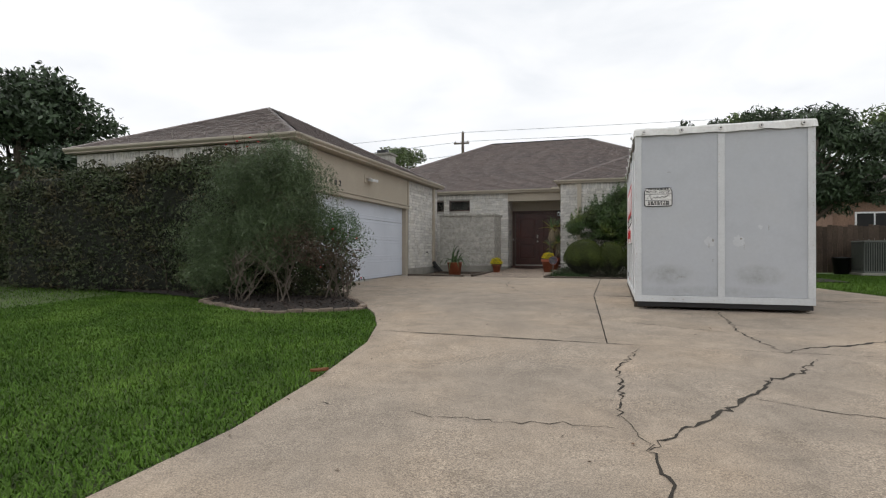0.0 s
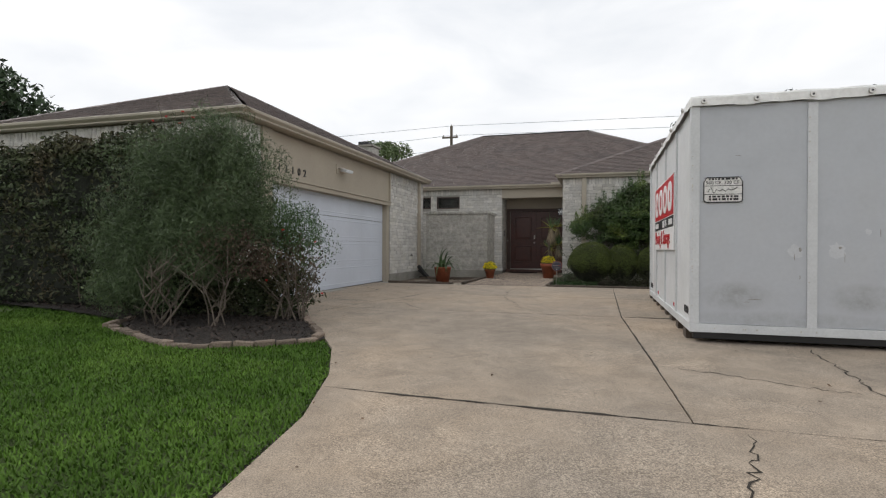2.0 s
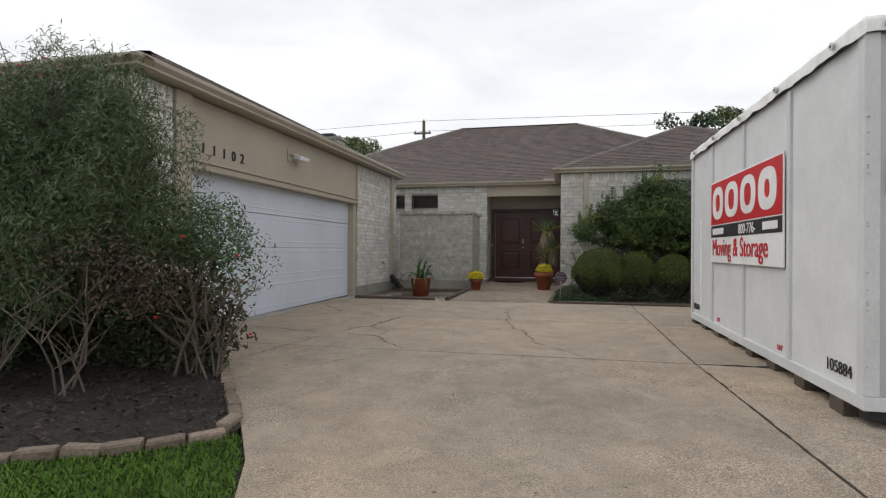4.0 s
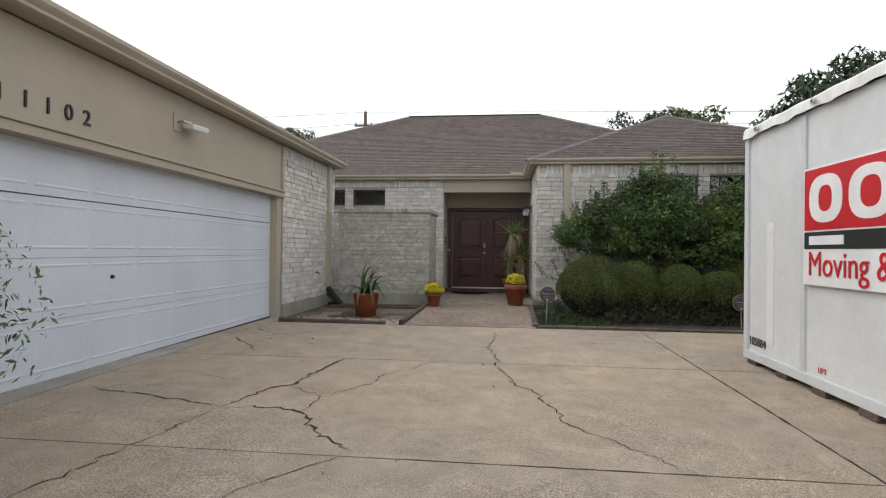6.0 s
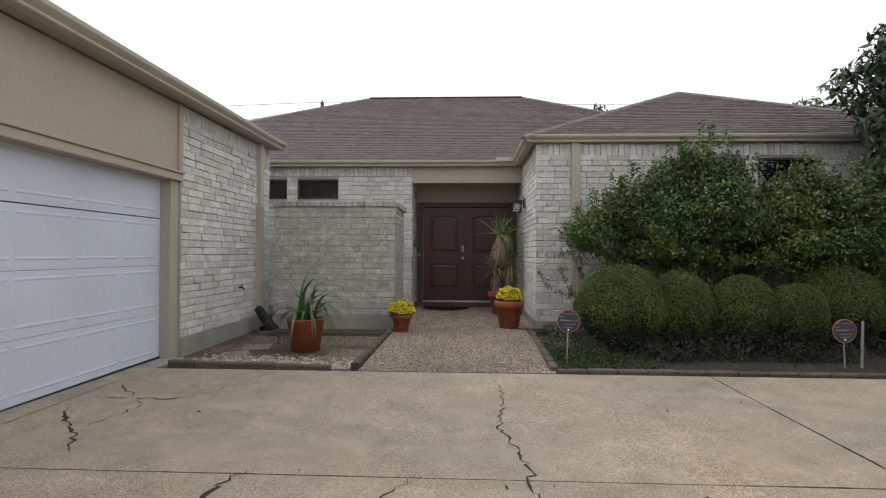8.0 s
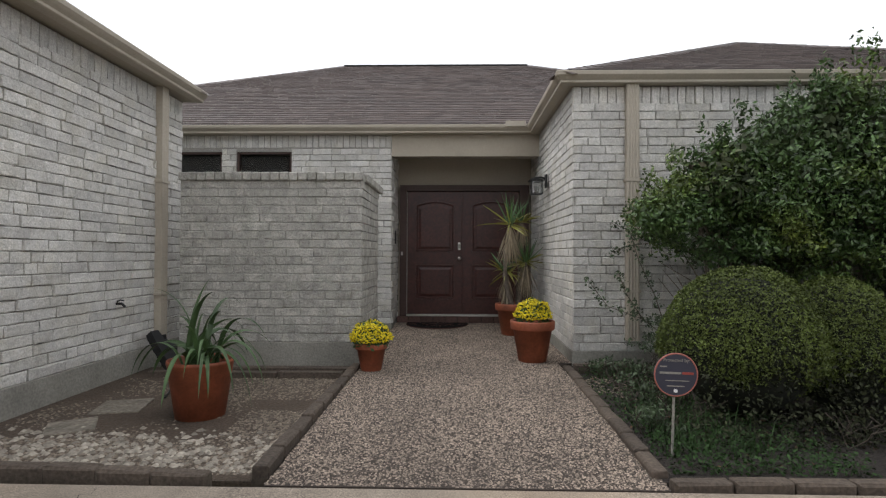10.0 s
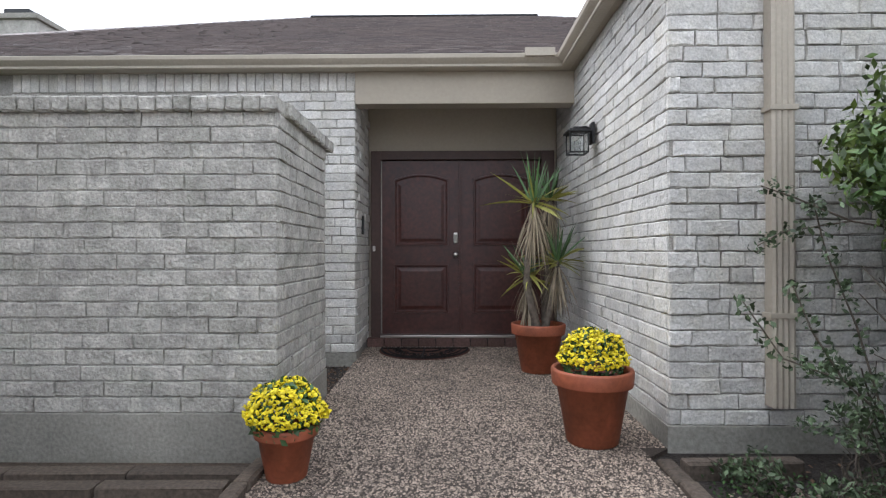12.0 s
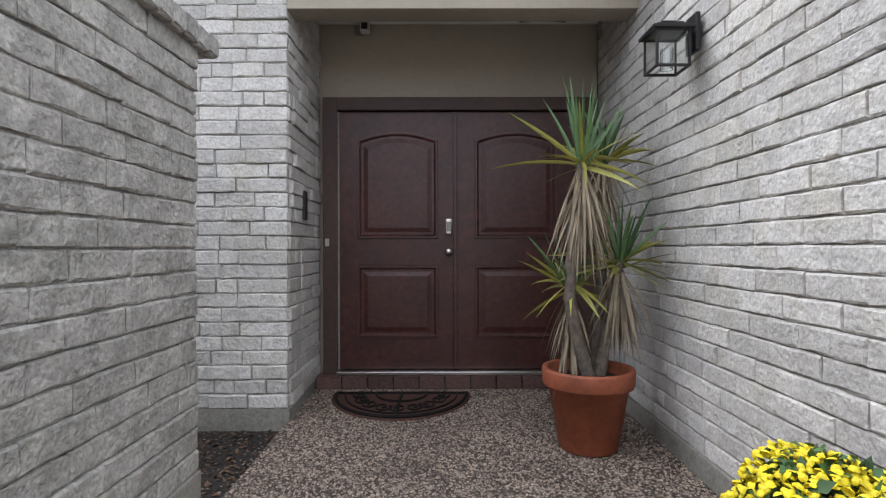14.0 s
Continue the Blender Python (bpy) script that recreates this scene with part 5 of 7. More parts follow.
sensor = tagged(block("security_camera", -3.765, 21.02, 3.265, -3.695, 21.098, 3.335, WHITE_SIGN, None, 0.006, "tiny white security camera box under the porch ceiling"), category="security camera")
part("lens_panel", box(bmesh.new(), -3.755, 21.012, 3.275, -3.705, 21.019, 3.325, 0.002), BLACK, sensor, "black glass front")
flood = tagged(block("porch_light", -2.45, 20.82, 3.335, -2.31, 20.96, 3.36, BEIGE, None, 0.005, "small dark twin porch flood light on the ceiling"), category="light fixture")
for s in (-1, 1):
    part("lamp_head", tube(bmesh.new(), [(-2.38 + s * 0.03, 20.89, 3.33), (-2.38 + s * 0.08, 20.87, 3.31), (-2.38 + s * 0.17, 20.85, 3.30)], 0.03, 0.045, 12), BLACK, flood, "dark lamp head")
# ---- doormat: half-round with scrollwork ----
doormat = empty("doormat", -3.43, 20.84, wz(20.8) + 0.002, label="half round black rubber doormat with scrollwork", category="doormat")
doormat.scale = (0.95, 1.36, 1.0)
R_M = 0.53
bm = bmesh.new()
arc = [(R_M * math.cos(math.pi + math.pi * k_ / 40), R_M * 0.86 * math.sin(math.pi + math.pi * k_ / 40)) for k_ in range(41)]
lo = [bm.verts.new((x, y, 0.0)) for x, y in arc]
hi = [bm.verts.new((x * 0.985, y * 0.985, 0.008)) for x, y in arc]
bm.faces.new(lo), bm.faces.new(hi[::-1])
for k_ in range(41):
    bm.faces.new((lo[k_], lo[(k_ + 1) % 41], hi[(k_ + 1) % 41], hi[k_]))
MAT_BASE = mat("red brown mat base", (0.085, 0.045, 0.036), 0.95, spec=0.1, grain=0.3, scale=80)
part("mat_base", bm, MAT_BASE, doormat)
RUBBER = mat("black rubber", (0.012, 0.010, 0.010), 0.85, spec=0.2, grain=0.15, scale=60, bump=0.2)
bm = bmesh.new()
for rr, w in ((0.50, 0.014), (0.43, 0.008), (0.2, 0.01)):
    tube(bm, [(rr * math.cos(math.pi * (1 + k_ / 30)), rr * 0.86 * math.sin(math.pi * (1 + k_ / 30)), 0.012) for k_ in range(31)], w, w, 5)
tube(bm, [(0, -0.02, 0.012), (0, -0.44, 0.012)], 0.012, 0.012, 5)
tube(bm, [(-0.5, -0.01, 0.012), (0.5, -0.01, 0.012)], 0.012, 0.012, 5)
for i in range(9):
    a0 = math.pi * (1 + (i + 0.5) / 9)
    cx, cy = 0.32 * math.cos(a0), 0.28 * math.sin(a0)
    s = 1 if i % 2 else -1
    pts = [(cx + (0.012 + 0.055 * k_ / 20) * math.cos(a0 + s * k_ * 0.42), cy + (0.012 + 0.055 * k_ / 20) * math.sin(a0 + s * k_ * 0.42), 0.012) for k_ in range(21)]
    tube(bm, pts, 0.009, 0.006, 5)
part("scrollwork", bm, RUBBER, doormat)

# ---- wall lantern ----
lantern = empty("wall_lantern", WX - 0.02, 19.42, 2.53, label="black metal wall lantern with clear glass panes", category="wall lamp")
bm = bmesh.new()
box(bm, -0.025, -0.055, -0.02, -0.002, 0.055, 0.16, 0.006)
part("back_plate", bm, BLACK, lantern)
bm = bmesh.new()
tube(bm, [(-0.01, 0, 0.10), (-0.07, 0, 0.125), (-0.14, 0, 0.115)], 0.012, 0.012, 8)
part("arm", bm, BLACK, lantern)
bm = bmesh.new()
box(bm, -0.24, -0.10, 0.07, -0.04, 0.10, 0.085, 0.004), box(bm, -0.215, -0.075, 0.085, -0.065, 0.075, 0.10, 0.004), box(bm, -0.175, -0.035, 0.10, -0.105, 0.035, 0.125, 0.004)
part("cap", bm, BLACK, lantern)
for sx in (-0.215, -0.065):
    for sy in (-0.075, 0.075):
        part("cage_post", box(bmesh.new(), sx - 0.006, sy - 0.006, -0.10, sx + 0.006, sy + 0.006, 0.072, 0.002), BLACK, lantern)
for zz in (-0.105, 0.062):
    for y_ in (-0.075, 0.075):
        part("cage_rail", box(bmesh.new(), -0.221, y_ - 0.007, zz, -0.059, y_ + 0.007, zz + 0.012, 0.002), BLACK, lantern)
    for x_ in (-0.215, -0.065):
        part("cage_rail", box(bmesh.new(), x_ - 0.0065, -0.081, zz + 0.001, x_ + 0.0065, 0.081, zz + 0.011, 0.002), BLACK, lantern)
for dx0, dy0, dx1, dy1 in ((-0.209, -0.077, -0.071, -0.073), (-0.209, 0.073, -0.071, 0.077), (-0.217, -0.069, -0.213, 0.069), (-0.067, -0.069, -0.063, 0.069)):
    bm = box(bmesh.new(), dx0, dy0, -0.095, dx1, dy1, 0.062)
    part("glass_pane", bm, GLASS, lantern).visible_shadow = False
bm = bmesh.new()
turned(bm, [(0.0, -0.10), (0.03, -0.10), (0.03, 0.0), (0.026, 0.0), (0.026, -0.09), (0.0, -0.09)], 14, -0.14, 0)
part("bulb_sleeve", bm, GLASS, lantern, "clear bulb sleeve")

# ---- house number and flood light on the header ----
def text(name, body, size, m, material, parent, depth=0.004, align="LEFT"):
    cu = bpy.data.curves.new(name, "FONT")
    cu.body, cu.size, cu.extrude, cu.align_x = body, size, depth, align
    cu.materials.append(material)
    ob = new(name, cu)
    if parent:
        ob.parent = parent
    ob.matrix_basis = m
    return ob


number = empty("house_number", -6.42, 10.7, 2.75, label="black metal house number 11102 on beige header", category="house number")
for ch, y in zip("11102", (10.27, 10.50, 10.72, 10.94, 11.15)):
    text("digit", ch, 0.20, Matrix.Translation((-number.location.x - 6.412, y - number.location.y, -0.02)) @ Matrix(((0, 0, 1, 0), (1, 0, 0, 0), (0, 1, 0, 0), (0, 0, 0, 1))), BLACK, number, 0.008, "CENTER")

flood = empty("flood_light", -6.42, 12.6, 3.07, label="white metal flood light fixture on a wall plate", category="flood light")
part("wall_plate", box(bmesh.new(), 0, -0.13, -0.09, 0.015, 0.01, 0.12, 0.005), BEIGE, flood)
part("lamp_arm", tube(bmesh.new(), [(0.0, -0.06, 0.02), (0.08, -0.04, 0.03), (0.14, 0.02, 0.02)], 0.014, 0.014, 8), STEEL, flood)
bm = box(bmesh.new(), 0.04, 0.0, -0.025, 0.2, 0.28, 0.045, 0.02)
bmesh.ops.transform(bm, matrix=pose(0, 0, 0, 0, 12, -8), verts=bm.verts)
part("lamp_head", bm, POD_FRAME, flood, "white lamp head")

# ---- storage container ----
POD = empty("storage_container", 0, 0, 0, label="white portable storage container with a red sign", category="storage container")
L_, W_, H_ = 4.9, 2.27, 2.42   # along its side, its end, its height
POD.matrix_basis = pose(0.085, 7.97, 0.47, 0, 0, 0)
for a, b, c, d, e, f, nm in ((0, 0, 0.0, W_, L_, 0.09, "base_rail"),):
    part(nm, box(bmesh.new(), a, b, c, d, e, f, 0.006), POD_FRAME, POD)
part("body", box(bmesh.new(), 0.025, 0.03, 0.09, W_ - 0.025, L_ - 0.025, H_ - 0.02, 0.004), POD_WHITE, POD)
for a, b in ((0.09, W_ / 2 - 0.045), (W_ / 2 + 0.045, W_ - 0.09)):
    part("end_door", box(bmesh.new(), a, 0.018, 0.095, b, 0.034, H_ - 0.03, 0.003), POD_END, POD, "grey white end door panel, darkened as the dimmer end")
for x, y in ((0, 0), (W_ - 0.09, 0), (0, L_ - 0.09), (W_ - 0.09, L_ - 0.09)):
    part("corner_post", box(bmesh.new(), x, y, 0.09, x + 0.09, y + 0.09, H_ - 0.02, 0.006), POD_FRAME, POD)
part("door_mullion", box(bmesh.new(), W_ / 2 - 0.045, 0.002, 0.09, W_ / 2 + 0.045, 0.03, H_ - 0.05, 0.004), POD_FRAME, POD)
for k in range(1, 4):
    y = k * L_ / 4 + (0.05 if k == 3 else 0)
    part("side_batten", box(bmesh.new(), 0.002, y - 0.035, 0.09, 0.03, y + 0.035, H_ - 0.05, 0.004), POD_FRAME, POD)
    part("side_batten", box(bmesh.new(), W_ - 0.03, y - 0.035, 0.09, W_ - 0.002, y + 0.035, H_ - 0.05, 0.004), POD_FRAME, POD)
for k in range(1, 4):
    y = k * L_ / 4 + (0.05 if k == 3 else 0)
    part("seam_gap", box(bmesh.new(), 0.018, y + 0.036, 0.10, 0.0265, y + 0.043, H_ - 0.05, 0.0), BLACK, POD, "dark open panel seam")
# vinyl roof cover with a wavy skirt
verts, faces = [], []
loop = []
for i in range(60):
    loop.append((W_ * i / 60, 0.0, 0, -1))
for i in range(120):
    loop.append((W_, L_ * i / 120, 1, 0))
for i in range(60):
    loop.append((W_ * (1 - i / 60), L_, 0, 1))
for i in range(120):
    loop.append((0.0, L_ * (1 - i / 120), -1, 0))
n = len(loop)
for i, (x, y, ox, oy) in enumerate(loop):
    sag = 0.006 * math.sin(i * 0.33) + 0.005 * math.sin(i * 0.71 + 1)
    out = 0.022 + 0.007 * math.sin(i * 0.45) + 0.004 * math.sin(i * 1.3)
    verts += [(x, y, H_ + 0.08 + 0.004 * math.sin(i * 0.5)), (x + ox * 0.014, y + oy * 0.014, H_ + 0.06), (x + ox * out, y + oy * out, H_ - 0.03 + sag)]
for i in range(n):
    j = (i + 1) % n
    faces += [(3 * i, 3 * j, 3 * j + 1, 3 * i + 1), (3 * i + 1, 3 * j + 1, 3 * j + 2, 3 * i + 2)]
faces.append(tuple(3 * i for i in range(n)))
cover = pydata("roof_cover", verts, faces, TARP, POD, "loose white vinyl roof cover")
for k in range(5):
    for m_ in (pose(0.12 + k * 0.5, -0.04, H_ + 0.02, 90, 0, 0), pose(-0.04, 0.35 + k * 1.05, H_ + 0.02, 0, 90, 0)):
        bm = bmesh.new()
        bmesh.ops.create_cone(bm, cap_ends=True, segments=12, radius1=0.03, radius2=0.027, depth=0.02, matrix=m_)
        part("grommet", bm, STEEL, cover)
        bm = bmesh.new()
        bmesh.ops.create_cone(bm, cap_ends=True, segments=10, radius1=0.011, radius2=0.011, depth=0.026, matrix=m_)
        part("strap_bolt", bm, BLACK, cover, "dark bolt head")
SCUFF = mat("grey scuff", (0.30, 0.29, 0.27), 0.8, grain=0.3, scale=60, big=0.2, bump=0)
rs = random.Random(12)
for sx, sz, sw, sh_ in ((1.03, 0.88, 0.035, 0.05), (0.98, 0.80, 0.012, 0.09), (1.38, 0.9, 0.04, 0.035), (1.42, 0.8, 0.01, 0.12), (1.72, 1.05, 0.012, 0.09), (0.46, 1.86, 0.07, 0.008), (0.62, 0.36, 0.16, 0.012), (0.55, 0.33, 0.09, 0.008), (1.03, 0.6, 0.012, 0.05)):
    bm = bmesh.new()
    ring_v = [bm.verts.new((sx + sw / 2 * math.cos(k * 0.524) * rs.uniform(0.5, 1.1), 0.0165, sz + sh_ / 2 * math.sin(k * 0.524) * rs.uniform(0.5, 1.1))) for k in range(12)]
    bm.faces.new(ring_v)
    part("scuff_mark", bm, SCUFF, POD, "small grey scuff")
SCRAPE = mat("pale touch-up paint", (0.535, 0.55, 0.57), 0.55, grain=0.06, bump=0)
for sx, sz, sw, sh_ in ((0.99, 0.86, 0.15, 0.16), (1.35, 0.87, 0.16, 0.19), (1.62, 1.06, 0.06, 0.07)):
    bm = bmesh.new()
    ring_v = [bm.verts.new((sx + sw / 2 * math.cos(k * 0.314) * rs.uniform(0.6, 1.1), 0.0172, sz + sh_ / 2 * math.sin(k * 0.314) * rs.uniform(0.6, 1.1))) for k in range(20)]
    bm.faces.new(ring_v)
    part("paint_patch", bm, SCRAPE, POD, "pale paint patch")
# skid and feet
part("skid", box(bmesh.new(), 0.04, 0.03, -0.07, W_ - 0.02, 0.15, 0.0, 0.006), BLACK, POD, "dark front skid beam")
for k in range(8):
    y = 0.25 + k * 0.62
    for x in (-0.004, W_ - 0.146):
        part("foot_block", box(bmesh.new(), x, y, -0.115 if k > 1 else -0.14, x + 0.15, y + 0.2, 0.0, 0.006), TIMBER, POD, "worn timber foot block")
for k in range(46):
    rr = random.Random(k)
    x, z = rr.choice(((0.02, rr.uniform(0.2, 2.3)), (W_ - 0.03, rr.uniform(0.2, 2.3)), (W_ / 2 - 0.03, rr.uniform(0.2, 2.3)), (rr.uniform(0.1, 2.2), 0.045)))
    bm = bmesh.new()
    bmesh.ops.create_uvsphere(bm, u_segments=6, v_segments=4, radius=0.008, matrix=Matrix.Translation((x, 0.0, z)))
    part("rivet", bm, STEEL, POD)
# side sign: red field with white plain shapes, black band, red lettering
sign = part("side_sign", box(bmesh.new(), -0.012, 1.28, 0.87, 0.002, 3.68, 1.88, 0.002), WHITE_SIGN, POD, "red, black and white company sign")
part("red_field", box(bmesh.new(), -0.016, 1.30, 1.34, -0.010, 3.66, 1.86, 0.0), RED_SIGN, sign)
part("black_band", box(bmesh.new(), -0.016, 1.30, 1.18, -0.010, 3.66, 1.325, 0.0), BLACK_SIGN, sign)


def ring_shape(y0, y1, z0, z1, hole, n_=28, squash=2.6):
    """A plain rounded white shape with a hole through it."""
    bm = bmesh.new()
    rows = []
    for s in (1.0, hole):
        for x in (-0.020, -0.016):
            r1 = []
            for k_ in range(n_):
                a = 2 * math.pi * k_ / n_
                c, sn = math.cos(a), math.sin(a)
                f = (abs(c) ** squash + abs(sn) ** squash) ** (-1 / squash)
                r1.append(bm.verts.new((x, (y0 + y1) / 2 + s * f * c * (y1 - y0) / 2, (z0 + z1) / 2 + (s ** 0.7) * f * sn * (z1 - z0) / 2)))
            rows.append(r1)
    for a, b in ((0, 1), (0, 2), (2, 3)):
        for k_ in range(n_):
            bm.faces.new((rows[a][k_], rows[a][(k_ + 1) % n_], rows[b][(k_ + 1) % n_], rows[b][k_]))
    return bm


for k, (a, b, hole) in enumerate(((3.12, 3.58, 0.42), (2.54, 3.04, 0.46), (1.98, 2.46, 0.46), (1.42, 1.90, 0.30))):
    part("white_shape", ring_shape(a, b, 1.40, 1.80, hole), WHITE_SIGN, sign)
TO_SIDE = Matrix(((0, 0, -1, 0), (-1, 0, 0, 0), (0, 1, 0, 0), (0, 0, 0, 1)))
text("lettering", "Moving & Storage", 0.295, Matrix.Translation((-0.018, 3.6, 0.955)) @ TO_SIDE @ Matrix.Diagonal((0.93, 1.0, 1, 1)), RED_SIGN, sign, 0.002)
text("lettering", "800-776-", 0.15, Matrix.Translation((-0.019, 2.52, 1.20)) @ TO_SIDE, WHITE_SIGN, sign, 0.002)
for y0, y1 in ((3.1, 3.58), (1.40, 1.78)):
    part("white_bar", box(bmesh.new(), -0.019, y0, 1.215, -0.015, y1, 1.29, 0.0), WHITE_SIGN, sign)
text("serial_number", "105884", 0.125, Matrix.Translation((0.018, 4.80, 0.16)) @ TO_SIDE, BLACK_SIGN, POD, 0.002)
text("serial_number", "105884", 0.125, Matrix.Translation((0.018, 0.56, 0.16)) @ TO_SIDE, BLACK_SIGN, POD, 0.002)
text("lift_mark", "LIFT", 0.07, Matrix.Translation((0.018, 3.5, 0.13)) @ TO_SIDE, RED_SIGN, POD, 0.002)
text("lift_mark", "LIFT", 0.07, Matrix.Translation((0.018, 1.5, 0.13)) @ TO_SIDE, RED_SIGN, POD, 0.002)
part("pale_strip", box(bmesh.new(), 0.019, 4.28, 0.22, 0.026, 4.42, 1.45, 0.0), WHITE_SIGN, POD, "clean white strip on the side")
# end label: worn white plate with dark lines
bm = bmesh.new()
outline = [(-0.19, 0.02), (-0.16, 0.0), (0.16, 0.0), (0.19, 0.02), (0.19, 0.22), (0.16, 0.27), (-0.16, 0.27), (-0.19, 0.22)]
fr, bk = [bm.verts.new((x, -0.002, z)) for x, z in outline], [bm.verts.new((x, 0.02, z)) for x, z in outline]
bm.faces.new(fr[::-1]), bm.faces.new(bk)
for k in range(8):
    bm.faces.new((fr[k], fr[(k + 1) % 8], bk[(k + 1) % 8], bk[k]))
bmesh.ops.transform(bm, matrix=Matrix.Translation((0.315, 0.008, 1.37)), verts=bm.verts)
OLD_LABEL = mat("worn label", (0.74, 0.73, 0.71), 0.7, grain=0.15, scale=60, big=0.25, big_scale=14, bump=0, other=(0.5, 0.5, 0.5), other_pos=(0.55, 0.75))
lab = part("end_label", bm, OLD_LABEL, POD, "worn white data label with dark writing")
bm = bmesh.new()
tube(bm, [(0.315 + x * 0.97, 0.004, 1.374 + z * 0.97) for x, z in outline + outline[:1]], 0.006, 0.006, 5)
part("label_border", bm, BLACK_SIGN, lab, "dark worn border")
rr = random.Random(8)
for z, h in ((1.375, 0.006), (1.455, 0.006), (1.545, 0.006), (1.632, 0.005)):
    part("rule", box(bmesh.new(), 0.135, 0.003, z, 0.495, 0.007, z + h, 0.0), BLACK_SIGN, lab)
for z, h in ((1.395, 0.022), (1.425, 0.02), (1.61, 0.018)):
    x = 0.18
    while x < 0.44:
        w = rr.uniform(0.012, 0.05)
        part("writing_bar", box(bmesh.new(), x, 0.003, z, min(x + w, 0.46), 0.006, z + h, 0.0), BLACK_SIGN, lab)
        x += w + 0.012
text("lettering", "960 CF, 220 CF", 0.05, Matrix.Translation((0.15, 0.005, 1.565)) @ pose(0, 0, 0, 90, 0, 0), BLACK_SIGN, lab, 0.001)
bm = bmesh.new()
pts = [(0.17 + 0.028 * k, 0.003, 1.50 + 0.035 * rr.uniform(-1, 1)) for k in range(11)]
tube(bm, pts, 0.004, 0.004, 4)
part("scrawl", bm, BLACK_SIGN, lab)
SCUFF = mat("grey scuff", (0.16, 0.16, 0.16), 0.8, grain=0.2)
for x, z, s in ((1.02, 1.02, 1), (1.28, 1.0, 1.2), (1.06, 0.95, 0.7), (0.55, 0.42, 1.6), (1.33, 1.06, 0.8), (1.55, 1.16, 0.6), (1.7, 1.85, 0.4), (0.5, 1.9, 0.5), (1.17, 2.1, 0.7), (1.25, 0.93, 0.7)):
    bm = bmesh.new()
    x0 = x
    pts = [(x0 + rr.uniform(-0.02, 0.02) * s + k * 0.012 * s, 0.0235, z + rr.uniform(-0.03, 0.03) * s) for k in range(4)]
    tube(bm, pts, 0.003 * s + 0.001, 0.0015, 4)
    part("scuff_mark", bm, SCUFF, POD)

# ---- yard signs ----
SIGN_RED = mat("dull orange red", (0.30, 0.055, 0.04), 0.6, bump=0)


def yard_sign(x, y, z, h, tilt, label):
    s = empty("yard_sign", x, y, z, label=label, category="yard sign")
    part("stake", tube(bmesh.new(), [(0, 0, -0.05), (0, 0.004, h - 0.1)], 0.008, 0.008, 8), FOUND, s, "pale metal stake")
    disc = bmesh.new()
    bmesh.ops.create_cone(disc, cap_ends=True, segments=40, radius1=0.125, radius2=0.125, depth=0.012, matrix=pose(0, -0.012, h, 90, 0, 0))
    d = part("sign_disc", disc, mat("slate blue sign", (0.035, 0.035, 0.055), 0.5, grain=0.05, bump=0), s, "dark slate round sign")
    bm = bmesh.new()
    tube(bm, [(0.122 * math.cos(2 * math.pi * k_ / 40), -0.016, h + 0.122 * math.sin(2 * math.pi * k_ / 40)) for k_ in range(41)], 0.005, 0.005, 6)
    part("rim", bm, mat("dull red rim", (0.35, 0.12, 0.09), 0.6), d, "dull red rim")
    text("lettering", "Protected by:", 0.028, Matrix.Translation((0, -0.0195, h + 0.075)) @ pose(0, 0, 0, 90, 0, 0), FOUND, d, 0.0008, "CENTER")
    for a, b, c, e, m_ in ((-0.095, -0.055, 0.042, 0.050, FOUND), (-0.095, 0.028, 0.004, 0.016, FOUND), (0.034, 0.10, 0.004, 0.017, SIGN_RED), (-0.06, 0.075, -0.036, -0.031, FOUND), (-0.05, 0.05, -0.068, -0.062, FOUND)):
        part("logo_bar", box(bmesh.new(), a, -0.0205, h + c, b, -0.0185, h + e, 0.0), m_, d)
    bm = bmesh.new()
    bmesh.ops.create_cone(bm, cap_ends=True, segments=16, radius1=0.011, radius2=0.011, depth=0.004, matrix=pose(0, -0.02, h - 0.092, 90, 0, 0))
    part("logo_dot", bm, WHITE_SIGN, d)
    s.matrix_basis = pose(x, y, z, 0, tilt, 0)
    return s


yard_sign(-1.88, 15.32, 0.44, 0.48, 2, "round dark yard sign on a metal stake by the walk")
yard_sign(1.07, 15.3, 0.44, 0.41, -2, "round dark yard sign on a metal stake before hedges")
tagged(part("garden_stake", tube(bmesh.new(), [(1.28, 15.35, 0.4), (1.29, 15.35, 0.95)], 0.014, 0.012, 8), FOUND, None, "pale garden light stake"), category="stake")
bm = bmesh.new()
cols = []
for k in range(9):
    f = k / 8
    w = 0.032 * math.sin(math.pi * (0.08 + 0.88 * f))
    cols.append([bm.verts.new((-0.075 + 0.15 * f, s * w, 0.012 + abs(s) * 0.022 + 0.02 * f * f)) for s in (-1, -0.5, 0, 0.5, 1)])
for p, q_ in zip(cols, cols[1:]):
    for k in range(4):
        bm.faces.new((p[k], p[k + 1], q_[k + 1], q_[k]))
bmesh.ops.solidify(bm, geom=bm.faces[:], thickness=0.002)
bmesh.ops.transform(bm, matrix=pose(-2.56, 3.62, gz(3.6) + 0.005, 6, 4, 30), verts=bm.verts)
tagged(part("fallen_leaf", bm, mat("brown leaf", (0.35, 0.16, 0.08), 0.7), None, "curled brown leaf lying at the lawn edge"), category="leaf")

# ---- plants ----


